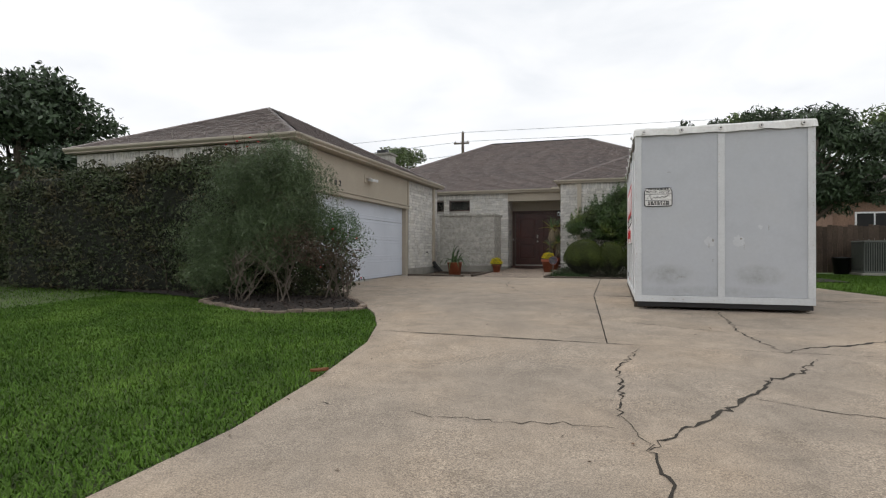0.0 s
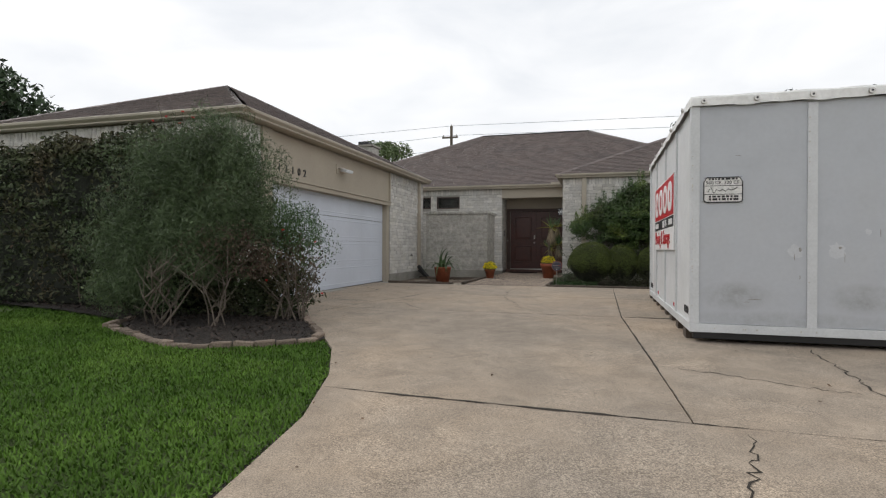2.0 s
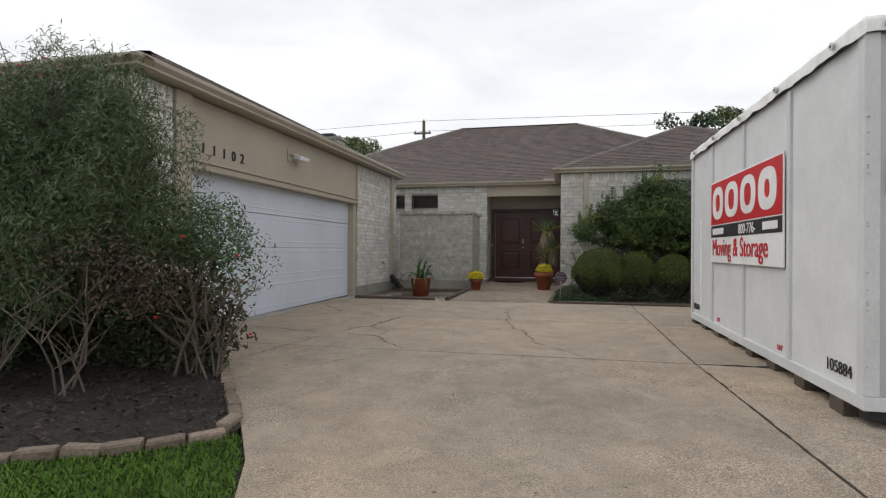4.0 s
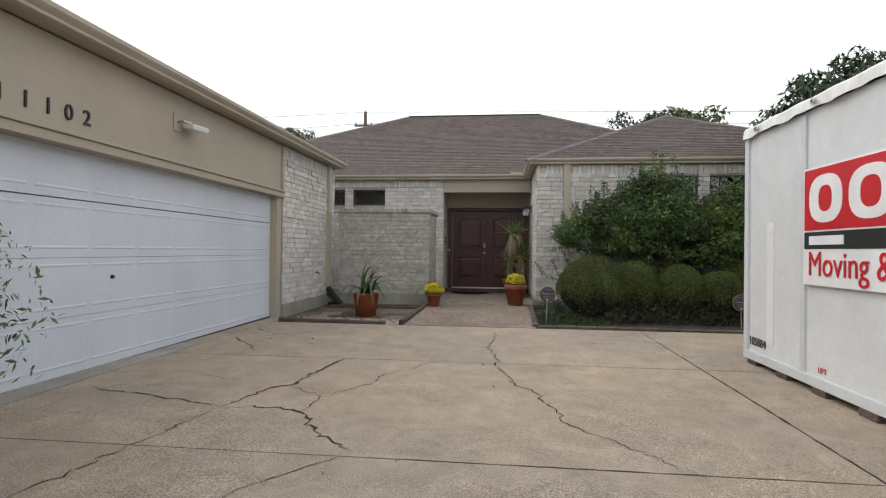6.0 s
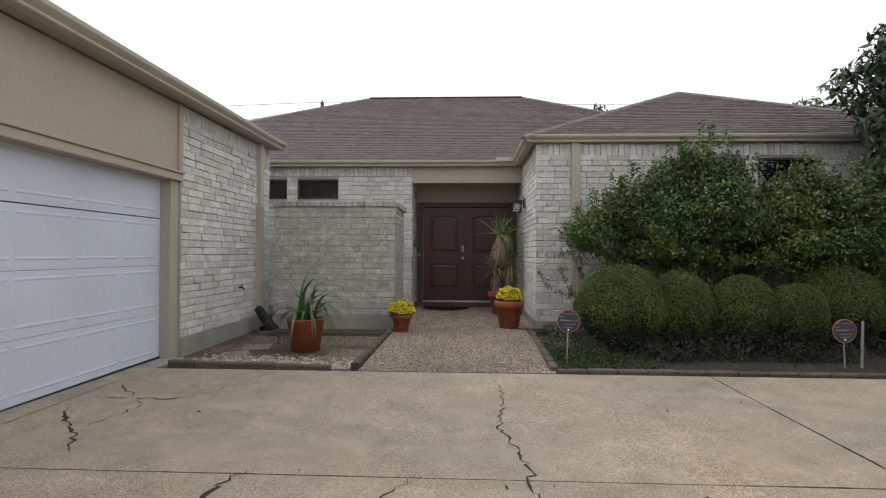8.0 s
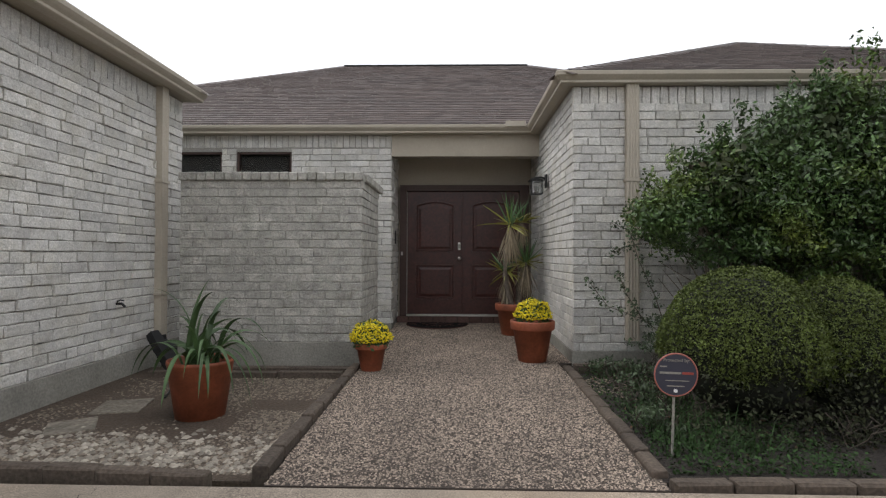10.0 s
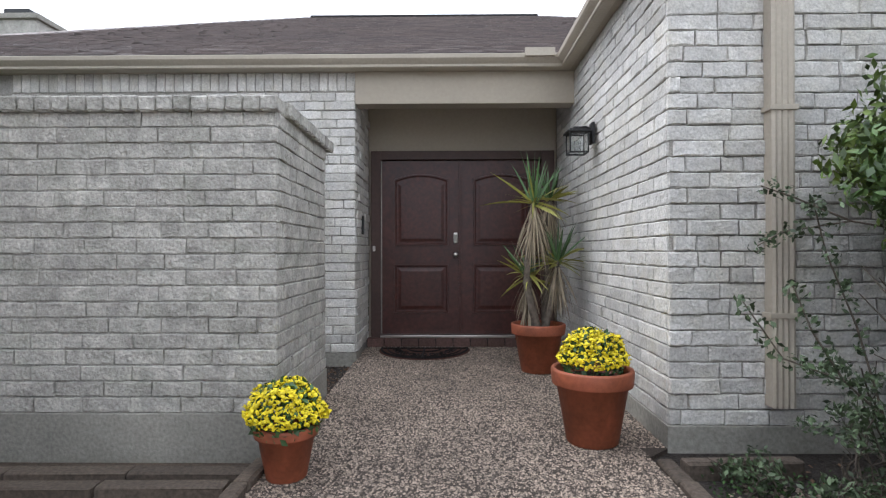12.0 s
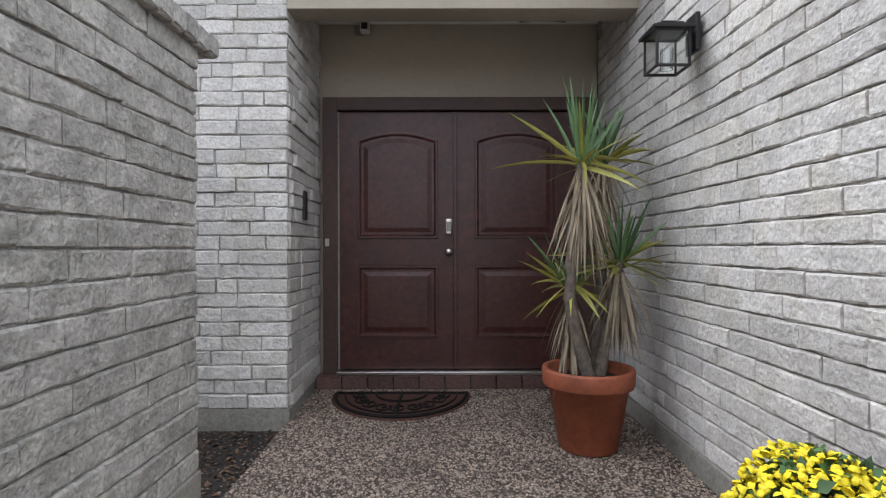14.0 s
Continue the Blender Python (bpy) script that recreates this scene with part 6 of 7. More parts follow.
def stems(parent, base, n_, spread, height, seed, material=TWIG, r0=0.014, forks=2, crook=0.05):
    """Bare crooked stems rising from one base and forking."""
    r = random.Random(seed)
    bm = bmesh.new()
    for i in range(n_):
        a, lean = r.uniform(0, 6.28), r.uniform(0.15, 1.0)
        p = Vector(base) + Vector((r.uniform(-0.1, 0.1), r.uniform(-0.1, 0.1), 0))
        d = Vector((math.cos(a) * lean * spread, math.sin(a) * lean * spread, height * r.uniform(0.7, 1.05)))
        pts = [p + d * f + Vector((r.uniform(-1, 1), r.uniform(-1, 1), 0)) * crook * f for f in (0, 0.25, 0.5, 0.75, 1.0)]
        tube(bm, pts, r0 * r.uniform(0.7, 1.2), 0.004, 6)
        for k_ in range(forks):
            q_ = pts[r.choice((1, 2, 3))]
            e = Vector((r.uniform(-1, 1), r.uniform(-1, 1), r.uniform(0.4, 1.2))).normalized() * height * r.uniform(0.25, 0.45)
            tube(bm, [q_, q_ + e * 0.5 + Vector((r.uniform(-1, 1), r.uniform(-1, 1), 0)) * 0.04, q_ + e], r0 * 0.5, 0.0025, 5)
    return part("branching_stem", bm, material, parent, "bare crooked stems")


# tall dark hedge in front of the garage
hedge = empty("hedge", -9.5, 8.75, 0.38, label="tall dense dark green hedge before the garage wall", category="hedge")
blobs = []
for i in range(13):
    x = -3.9 + i * 0.56
    top = 2.36 + 0.36 * min(1, i / 8) + 0.12 * math.sin(i * 2.1)
    for z_ in np.arange(0.22, top - 0.2, 0.42):
        blobs.append(((x, 0.0 + 0.1 * math.sin(i + z_ * 3), z_), (0.5, 0.5, 0.45), 620))
    blobs.append(((x, 0.02, top - 0.25), (0.48, 0.45, 0.35), 1500))
crown("foliage", blobs, LEAF_DARK, hedge, 0.085, 0.45, 0.3)
# solid near-black box: shade inside the hedge put into its colour
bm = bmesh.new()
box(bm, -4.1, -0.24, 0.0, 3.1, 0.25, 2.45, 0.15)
part("inner_mass", bm, mat("painted inner shade", (0.012, 0.014, 0.008), 0.95, grain=0.4, scale=25, bump=0.5), hedge, "solid dark core drawing the shade inside")
crown("brown_foliage", [((c[0], c[1] - 0.06, c[2]), rr, 11) for c, rr, n_ in blobs], LEAF_DRY, hedge, 0.07, 0.45, 0.3, 0.9, "dull brown leaves among the green")
stems(hedge, (-2.5, -0.1, 0.0), 6, 0.5, 0.9, 4, BARK, 0.02)
stems(hedge, (0.5, -0.1, 0.0), 6, 0.5, 0.9, 5, BARK, 0.02)

# feathery grey green bush with bare stems
bush = empty("feathery_bush", -5.95, 7.85, 0.34, label="large feathery grey green bush with bare lower stems", category="bush")
for sx, sy, ss in ((-0.45, -0.4, 1), (-0.2, -0.6, 21), (0.45, -0.35, 22)):
    stems(bush, (sx, sy, 0), 5, 0.85, 1.05, ss, TWIG, 0.011, 5, 0.2)
tufts = []
rt = random.Random(77)
for (cx, cy, cz), (rx_, ry_, rz_), count in (((0.05, 0.0, 1.84), (0.95, 0.6, 0.82), 100), ((-0.85, 0.0, 1.75), (0.75, 0.5, 0.75), 70), ((0.55, 0.0, 1.75), (0.6, 0.5, 0.65), 40), ((-0.1, -0.1, 1.25), (0.95, 0.6, 0.4), 44),
                                              ((-1.35, -0.05, 1.0), (0.7, 0.45, 0.55), 48), ((-1.0, -0.2, 0.45), (0.65, 0.35, 0.35), 30), ((-0.35, -0.25, 0.85), (0.9, 0.3, 0.36), 24), ((0.35, -0.1, 1.0), (0.8, 0.35, 0.32), 24)):
    for i in range(count):
        a, e, f = rt.uniform(0, 6.28), rt.uniform(-1.2, 1.4), rt.uniform(0.4, 1.08)
        tufts.append(((cx + rx_ * f * math.cos(a) * math.cos(e), cy + ry_ * f * math.sin(a) * math.cos(e), cz + rz_ * f * math.sin(e)), (0.2, 0.2, rt.uniform(0.2, 0.36)), rt.randrange(180, 420)))
crown("foliage", tufts, LEAF_FEATHER, bush, 0.065, 0.13, -0.9)
# added dark leaves: the bush's inner shade put into their colour
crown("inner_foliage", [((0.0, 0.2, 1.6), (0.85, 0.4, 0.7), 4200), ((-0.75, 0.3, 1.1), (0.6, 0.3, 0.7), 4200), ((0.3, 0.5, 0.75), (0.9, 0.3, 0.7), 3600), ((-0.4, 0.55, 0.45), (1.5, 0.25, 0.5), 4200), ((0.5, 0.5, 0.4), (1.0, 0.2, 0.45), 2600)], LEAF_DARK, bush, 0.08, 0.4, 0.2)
crown("dry_foliage", [((rt.uniform(-0.5, 1.1), rt.uniform(-0.5, 0.1), rt.uniform(0.7, 1.25)), (0.24, 0.2, 0.2), 110) for i in range(26)], LEAF_DRY, bush, 0.045, 0.4, 0.1, 0.9, "dry brown leaves on the lower stems")

rose = empty("rose_bush", -4.85, 8.15, 0.37, label="leggy rose bush with bare stems and red blooms", category="bush")
for sx, sy, ss in ((-0.1, 0, 2), (0.2, -0.05, 32)):
    stems(rose, (sx, sy, 0), 5, 0.5, 1.05, ss, TWIG, 0.012, 7, 0.16)
crown("foliage", [((0.05, 0.05, 1.22), (0.40, 0.36, 0.36), 3600), ((-0.3, 0.1, 1.3), (0.4, 0.36, 0.36), 3600), ((0.3, 0.05, 0.98), (0.34, 0.3, 0.34), 900), ((-0.3, 0.1, 0.8), (0.3, 0.35, 0.35), 500)], LEAF_ROSE, rose, 0.04, 0.32, 0.1)
crown("sparse_leaves", [((0.2, 0, 0.75), (0.34, 0.3, 0.45), 200), ((-0.15, 0.0, 0.95), (0.4, 0.3, 0.3), 240)], LEAF_DRY, rose, 0.05, 0.5, 0.1)


def bloom(parent, pts, size, seed):
    r = random.Random(seed)
    for p in pts:
        bm = bmesh.new()
        for k_ in range(7):
            a = r.uniform(0, 6.28)
            c = Vector(p) + Vector((math.cos(a), math.sin(a), r.uniform(-0.5, 0.8))) * size * 0.45
            bmesh.ops.create_icosphere(bm, subdivisions=1, radius=size * r.uniform(0.3, 0.5), matrix=Matrix.Translation(c) @ pose(0, 0, 0, r.uniform(0, 90), r.uniform(0, 90), 0) @ Matrix.Diagonal((1, 1, 0.4, 1)))
        part("bloom", bm, RED_FLOWER, parent, "small red bloom")


bloom(rose, [(0.42, -0.1, 1.05), (0.1, -0.35, 1.2), (0.36, 0.2, 0.35), (-0.1, -0.4, 0.55)], 0.022, 1)
bloom(hedge, [(2.3, -0.3, 2.95), (2.6, -0.3, 3.0), (2.5, -0.25, 2.85), (2.05, -0.3, 2.9), (2.75, -0.25, 2.92)], 0.03, 2)
stems(hedge, (2.4, -0.2, 2.2), 6, 0.3, 0.85, 8, TWIG, 0.008, 1)

undergrowth = empty("low_shrub", -7.6, 8.0, 0.36, label="low sparse yellowish shrub at the hedge foot", category="bush")
stems(undergrowth, (0, 0, 0), 8, 0.5, 0.55, 3, TWIG, 0.01, 2)
crown("foliage", [((0, 0, 0.4), (0.55, 0.4, 0.28), 900), ((0.7, -0.1, 0.45), (0.4, 0.35, 0.3), 700)], LEAF_LIGHT, undergrowth, 0.07, 0.4, 0.1)

# clipped boxwoods: leafy domes over a sparse skirt with shade put into its colour
# older lower leaves, darkened further for the shade under the domes
LEAF_BOX_LOW_SHADE = mat("aged boxwood leaf darkened as shade", (0.028, 0.032, 0.015), 0.7, spec=0.2, grain=0.2, scale=10, big=0.3, bump=0, island=0.6)
for x, y, rx_, h, lab in ((-1.06, 16.14, 0.575, 1.05, "large clipped round boxwood by the walk"), (-0.30, 16.2, 0.41, 1.0, ""), (0.43, 16.2, 0.40, 0.97, ""), (1.08, 16.2, 0.36, 0.88, ""), (1.82, 16.6, 0.6, 1.04, ""), (2.75, 16.6, 0.6, 1.0, "")):
    ball = tagged(empty("boxwood_ball", x, y, 0.44, label=lab or "clipped round green boxwood in the shrub bed", category="shrub"), group="boxwood row")
    mid_z, up_r, down_r = h * 0.52, h * 0.48, h * 0.46
    # solid dark core that stands in for shade inside the ball
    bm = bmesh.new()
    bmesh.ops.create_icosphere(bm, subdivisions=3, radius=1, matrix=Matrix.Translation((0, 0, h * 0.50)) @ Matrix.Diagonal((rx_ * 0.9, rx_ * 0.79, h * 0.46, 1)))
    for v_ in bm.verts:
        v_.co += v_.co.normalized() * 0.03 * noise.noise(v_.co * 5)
    part("inner_mass", bm, bpy.data.materials["painted inner shade"], ball, "solid dark core drawing the shade inside", True)
    d = rng.normal(size=(int(58000 * rx_ * h / 0.75), 3))
    d /= np.linalg.norm(d, axis=1, keepdims=True)
    ph = 11.0 * x
    tuft = np.sin(31 * d[:, 0] + ph) * np.sin(29 * d[:, 1] + 1.3 * ph) + np.sin(33 * d[:, 2] + 0.7 * ph) * np.sin(27 * (d[:, 0] + d[:, 1]))
    lump = 0.045 * (np.sin(3.7 * d[:, 0] + ph) + np.sin(4.9 * d[:, 1] + 2 * ph) + np.sin(5.3 * d[:, 2] + 3 * ph)) / 1.7
    rad = 1 + lump + 0.018 * tuft - 0.07 * rng.random(len(d)) ** 2
    flat = np.sign(d) * np.abs(d) ** 0.95
    pts = np.stack([rx_ * flat[:, 0] * rad, rx_ * 0.86 * flat[:, 1] * rad, mid_z + np.where(d[:, 2] > 0, up_r, down_r) * d[:, 2] * rad], 1)
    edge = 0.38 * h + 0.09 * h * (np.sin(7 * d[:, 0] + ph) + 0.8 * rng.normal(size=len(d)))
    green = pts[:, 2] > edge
    v_, q_ = leaves(pts[green], d[green], 0.0208, 0.6, 0.75)
    arrays("foliage", v_, q_, LEAF_BOX, ball)
    low_dark = ~green & (rng.random(len(d)) < 0.4)
    low_pts = pts[low_dark]
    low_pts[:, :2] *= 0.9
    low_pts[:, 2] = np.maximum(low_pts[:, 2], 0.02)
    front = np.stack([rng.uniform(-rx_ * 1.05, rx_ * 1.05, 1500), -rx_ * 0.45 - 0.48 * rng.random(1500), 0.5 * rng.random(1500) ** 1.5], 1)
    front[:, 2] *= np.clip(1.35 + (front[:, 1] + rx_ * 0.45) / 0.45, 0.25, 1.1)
    low_pts, low_d = np.concatenate([low_pts, front]), np.concatenate([d[low_dark], np.tile([[0, -0.4, 0.8]], (1500, 1))])
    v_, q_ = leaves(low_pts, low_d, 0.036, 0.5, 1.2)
    arrays("lower_foliage", v_, q_, LEAF_BOX_LOW_SHADE, ball, "sparse lower foliage coloured dark for shade")
    stems(ball, (0, -0.05, 0), 7, rx_ * 0.7, h * 0.4, int(50 * x) + 900, DARK_TWIG, 0.008, 2)

# loose glossy shrubs behind them
SHRUB_X = [-1.6, -1.3, -0.9, -0.45, -0.1, 0.2, 0.6, 0.88, 1.05, 1.45, 1.85, 2.5, 3.3]
SHRUB_TOP = [2.0, 2.32, 2.58, 2.8, 3.1, 3.25, 3.05, 2.5, 2.6, 2.9, 2.8, 2.7, 2.4]
SHRUB_FOOT = [1.8, 1.68, 1.55, 1.45, 1.35, 1.3, 1.3, 1.3, 1.3, 1.3, 1.3, 1.3, 1.3]
for x0, x1, lab in ((-1.5, 0.05, "loose glossy green shrub against the wing corner"), (-0.1, 0.95, "tall loose glossy green shrub before the windows"), (0.95, 3.2, "broad loose shrub with yellow green tips against the wing")):
    mid_x = (x0 + x1) / 2
    sh = empty("glossy_shrub", mid_x, 17.1, 0.44, label=lab, category="shrub")
    stems(sh, (0, 0.1, 0), 9, 0.36, 1.8, int(x0 * 10) + 40, BARK, 0.02, 4)
    rs = random.Random(int(x0 * 7) + 50)
    lumps, shade = [], []
    for i in range(int(92 * (x1 - x0))):
        x = rs.uniform(x0, x1)
        top = float(np.interp(x, SHRUB_X, SHRUB_TOP)) - 0.12
        foot = float(np.interp(x, SHRUB_X, SHRUB_FOOT))
        f = rs.random() ** 0.75
        y = 17.05 - (0.42 if x < -0.75 else 0.72) * math.sin(math.pi * (0.12 + 0.75 * f)) * rs.uniform(0.2, 1.0)
        g_ = rs.uniform(0.10, 0.2)
        lumps.append(((x - mid_x, y - 17.1, foot + (top - foot) * f - 0.44), (g_ * 1.25, g_, g_ * 0.85), int(980 * g_)))
        if i % 4 == 0:
            lumps.append(((x - mid_x + rs.uniform(-0.08, 0.08), y - 17.1, top - 0.44 + rs.uniform(-0.05, 0.24)), (0.05, 0.05, 0.15), 40))
        # added dark leaves: inner shade in their colour, upper ones shade the wall
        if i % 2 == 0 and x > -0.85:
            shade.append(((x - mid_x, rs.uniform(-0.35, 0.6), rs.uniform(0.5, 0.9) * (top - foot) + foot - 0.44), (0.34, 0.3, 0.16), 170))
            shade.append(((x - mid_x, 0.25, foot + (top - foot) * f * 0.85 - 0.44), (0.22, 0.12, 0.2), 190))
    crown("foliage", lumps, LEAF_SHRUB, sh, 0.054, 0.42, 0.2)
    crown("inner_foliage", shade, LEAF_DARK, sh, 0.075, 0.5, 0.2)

LEAF_WEED = mat("dull weed leaf", (0.056, 0.084, 0.038), 0.6, grain=0.15, scale=8, big=0.25, bump=0, island=0.55)
for k_, (x, y, g_, hh) in enumerate(((-1.82, 15.75, 0.13, 0.16), (-1.75, 16.35, 0.16, 0.2), (-1.62, 16.85, 0.18, 0.26), (-1.25, 17.25, 0.22, 0.4), (-0.95, 17.45, 0.24, 0.62), (-1.45, 16.55, 0.2, 0.22), (-1.7, 17.35, 0.12, 0.16))):
    weed = empty("weed", x, y, 0.44, label="leggy dull green weed in the shrub bed", category="plant")
    stems(weed, (0, 0, 0), 7, g_, hh, 300 + k_, DARK_TWIG, 0.004, 3)
    rw = random.Random(400 + k_)
    crown("foliage", [((rw.uniform(-g_, g_), rw.uniform(-g_, g_), rw.uniform(0.12, 1.05) * hh), (0.07, 0.07, 0.05), 34) for i in range(13)], LEAF_WEED, weed, 0.036, 0.5, 0.1)

# thin climbing plant by the wing corner and low fern
climber = empty("thin_climber", -1.0, 17.42, 0.44, label="thin sparse climber leaning at the wing corner", category="plant")
rs = random.Random(91)
bm, tufts = bmesh.new(), []
for line in ([(0, 0, 0), (-0.08, -0.02, 0.36), (-0.4, -0.2, 0.58), (-0.77, -0.37, 0.71), (-0.96, -0.42, 0.95)], [(-0.08, -0.02, 0.36), (-0.25, -0.08, 0.8), (-0.42, -0.12, 1.15), (-0.5, -0.15, 1.4)],
             [(-0.4, -0.2, 0.58), (-0.55, -0.22, 0.8), (-0.62, -0.2, 1.0)], [(0, 0, 0), (-0.25, -0.25, 0.12), (-0.5, -0.4, 0.14)], [(-0.1, -0.02, 0.4), (0.1, -0.1, 0.6), (0.2, -0.12, 0.62)]):
    tube(bm, line, 0.006, 0.003, 5)
    for p, q_ in zip(line, line[1:]):
        for k_ in range(4):
            f = rs.random()
            tufts.append(((p[0] + (q_[0] - p[0]) * f, p[1] + (q_[1] - p[1]) * f - 0.01, p[2] + (q_[2] - p[2]) * f), (0.05, 0.04, 0.05), 16))
for line in ([(0.25, -0.1, 1.2), (-0.2, 0.02, 1.3), (-0.5, 0.08, 1.25), (-0.62, 0.08, 1.18)], [(-0.2, 0.02, 1.3), (-0.45, 0.06, 1.42), (-0.6, 0.08, 1.48)]):
    tube(bm, line, 0.006, 0.003, 5)
    for p, q_ in zip(line[1:], line[2:]):
        for k_ in range(5):
            f = rs.random()
            tufts.append(((p[0] + (q_[0] - p[0]) * f, p[1] + (q_[1] - p[1]) * f - 0.01, p[2] + (q_[2] - p[2]) * f), (0.06, 0.05, 0.05), 9))
part("branching_stem", bm, TWIG, climber, "thin bare stems")
crown("foliage", tufts + [((0.15, -0.2, 0.1), (0.3, 0.3, 0.12), 500)], LEAF_WEED, climber, 0.036, 0.55, 0.1)
for k_, (x, y) in enumerate(((-1.55, 15.95), (-0.7, 15.55), (0.1, 15.75), (0.8, 15.75), (1.6, 15.6), (-1.35, 17.2))):
    tangle = empty("dry_twigs", x, y, 0.44, label="tangle of thin dry twigs under the boxwoods", category="twigs")
    stems(tangle, (0, 0, 0), 8, 0.28, 0.22, 60 + k_, DARK_TWIG, 0.003, 2)
fern = empty("fern", -1.6, 15.75, 0.44, label="soft green fern at the bed corner", category="plant")
bm = bmesh.new()
r_ = random.Random(6)
for i in range(480):
    a, t = r_.uniform(0, 6.28), r_.uniform(0.2, 1.2)
    blade(bm, (r_.uniform(-0.3, 0.3), r_.uniform(-0.45, 0.5), 0.0), (math.cos(a) * math.sin(t), math.sin(a) * math.sin(t), math.cos(t)), r_.uniform(0.10, 0.27), 0.007, r_.uniform(0.6, 1.8), 4)
part("fern_foliage", bm, LEAF_FERN, fern, "soft green fronds")

cover_bed = arrays("ground_cover", *(lambda p: leaves(p, np.tile([[0, 0, 1.0]], (len(p), 1)), 0.028, 0.5, 0.8))(
    np.stack([rng.uniform(-1.98, -0.9, 4200), 15.05 + 2.4 * rng.random(4200) ** 1.6, 0.45 + 0.10 * rng.random(4200) ** 2], 1)), LEAF_FERN, None, "low leafy ground cover in the bed corner", "stuff")
tagged(cover_bed, category="ground cover")

bed_side = bpy.data.objects["shrub_bed"]
chips("leaf_litter", 900, (-1.98, 3.2), (15.1, 17.8), lambda x, y: 0.452, 0.035, LITTER, bed_side, "dry leaves strewn on the mulch")
stones("pale_stones", 620, -1.95, -1.15, 16.5, 17.5, lambda y: 0.447 + 0 * y, 0.011, LIGHT_ROCK, bed_side, lambda x, y: (x + 1.6) ** 2 + ((y - 17.0) * 0.8) ** 2 < 0.14, "pale gravel patch in the mulch", 0.6)
edge_run(edge_r, (-1.97, 17.56), (-1.3, 17.56), 0.415)

# ---- trees ----


def tree(name, x, y, z, trunk_h, trunk_r, blobs, leaf, size, aspect, label, seed, droop=0.3):
    t = empty(name, x, y, z, label=label, category="tree")
    r = random.Random(seed)
    bm = bmesh.new()
    tube(bm, [(0, 0, -0.1), (0.05, 0, trunk_h * 0.5), (0.0, 0.05, trunk_h)], trunk_r, trunk_r * 0.7, 12)
    for c, rr_, n_ in blobs:
        b = Vector(c)
        st = Vector((0, 0, trunk_h * r.uniform(0.6, 1.0)))
        tube(bm, [st, st + (b - st) * 0.5 + Vector((r.uniform(-0.2, 0.2), r.uniform(-0.2, 0.2), 0.1)), b], trunk_r * 0.45, trunk_r * 0.12, 7)
    part("trunk", bm, BARK, t, "grey brown trunk and limbs", True)
    crown("crown", blobs, leaf, t, size, aspect, droop)
    return t


r_ = random.Random(11)
blobs = []
for i in range(60):
    a, e, f = r_.uniform(0, 6.28), r_.uniform(-1.2, 1.25), r_.uniform(0.6, 0.95)
    blobs.append(((3.5 * f * math.cos(a) * math.cos(e), 2.7 * f * math.sin(a) * math.cos(e), 2.9 + 2.7 * f * math.sin(e)), (0.9, 0.9, 0.65), 700))
for i in range(34):
    blobs.append(((r_.uniform(-4.0, 2.6), r_.uniform(-1.2, 1.6), r_.uniform(0.7, 3.2)), (0.9, 0.8, 0.6), 520))
tree("magnolia_tree", -16.6, 10.6, 0.42, 2.2, 0.22, blobs, LEAF_TREE, 0.2, 0.42, "large dark green magnolia tree beside the garage", 1)
for x, y, s in ((-13.6, 9.2, 1.25), (-15.2, 9.1, 1.4), (-17.2, 8.9, 1.5), (-19.2, 8.8, 1.5), (-21.8, 8.8, 1.6)):
    under = empty("dark_shrub", x, y, 0.38, label="dark evergreen shrub under the magnolia", category="shrub")
    crown("foliage", [((0, 0, 0.9 * s), (1.2 * s, 0.7, 0.9 * s), 3500), ((0.4, 0, 1.6 * s), (0.8 * s, 0.6, 0.7 * s), 2200)], LEAF_DARK, under, 0.11, 0.42, 0.3)
    # near-black core paints the shade inside the shrub
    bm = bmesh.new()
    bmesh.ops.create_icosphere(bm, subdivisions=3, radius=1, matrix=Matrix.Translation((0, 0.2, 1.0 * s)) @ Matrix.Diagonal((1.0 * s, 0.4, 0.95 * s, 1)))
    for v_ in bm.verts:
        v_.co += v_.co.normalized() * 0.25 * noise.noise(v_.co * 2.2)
    part("inner_twig_mass", bm, bpy.data.materials["painted inner shade"], under, "", True)
blobs = []
for i in range(62):
    a, e, f = r_.uniform(0, 6.28), r_.uniform(-1.1, 1.15), r_.uniform(0.5, 0.98)
    cx = 2.6 * f * math.cos(a) * math.cos(e)
    blobs.append(((cx, 0.95 * f * math.sin(a) * math.cos(e), 3.12 + 1.7 * f * math.sin(e) + 0.03 * cx), (0.5, 0.45, 0.36), 400))
tree("evergreen_tree", 4.75, 16.75, 0.44, 2.2, 0.14, blobs, LEAF_TREE, 0.19, 0.28, "dark evergreen tree with long drooping leaves", 2, 0.6)
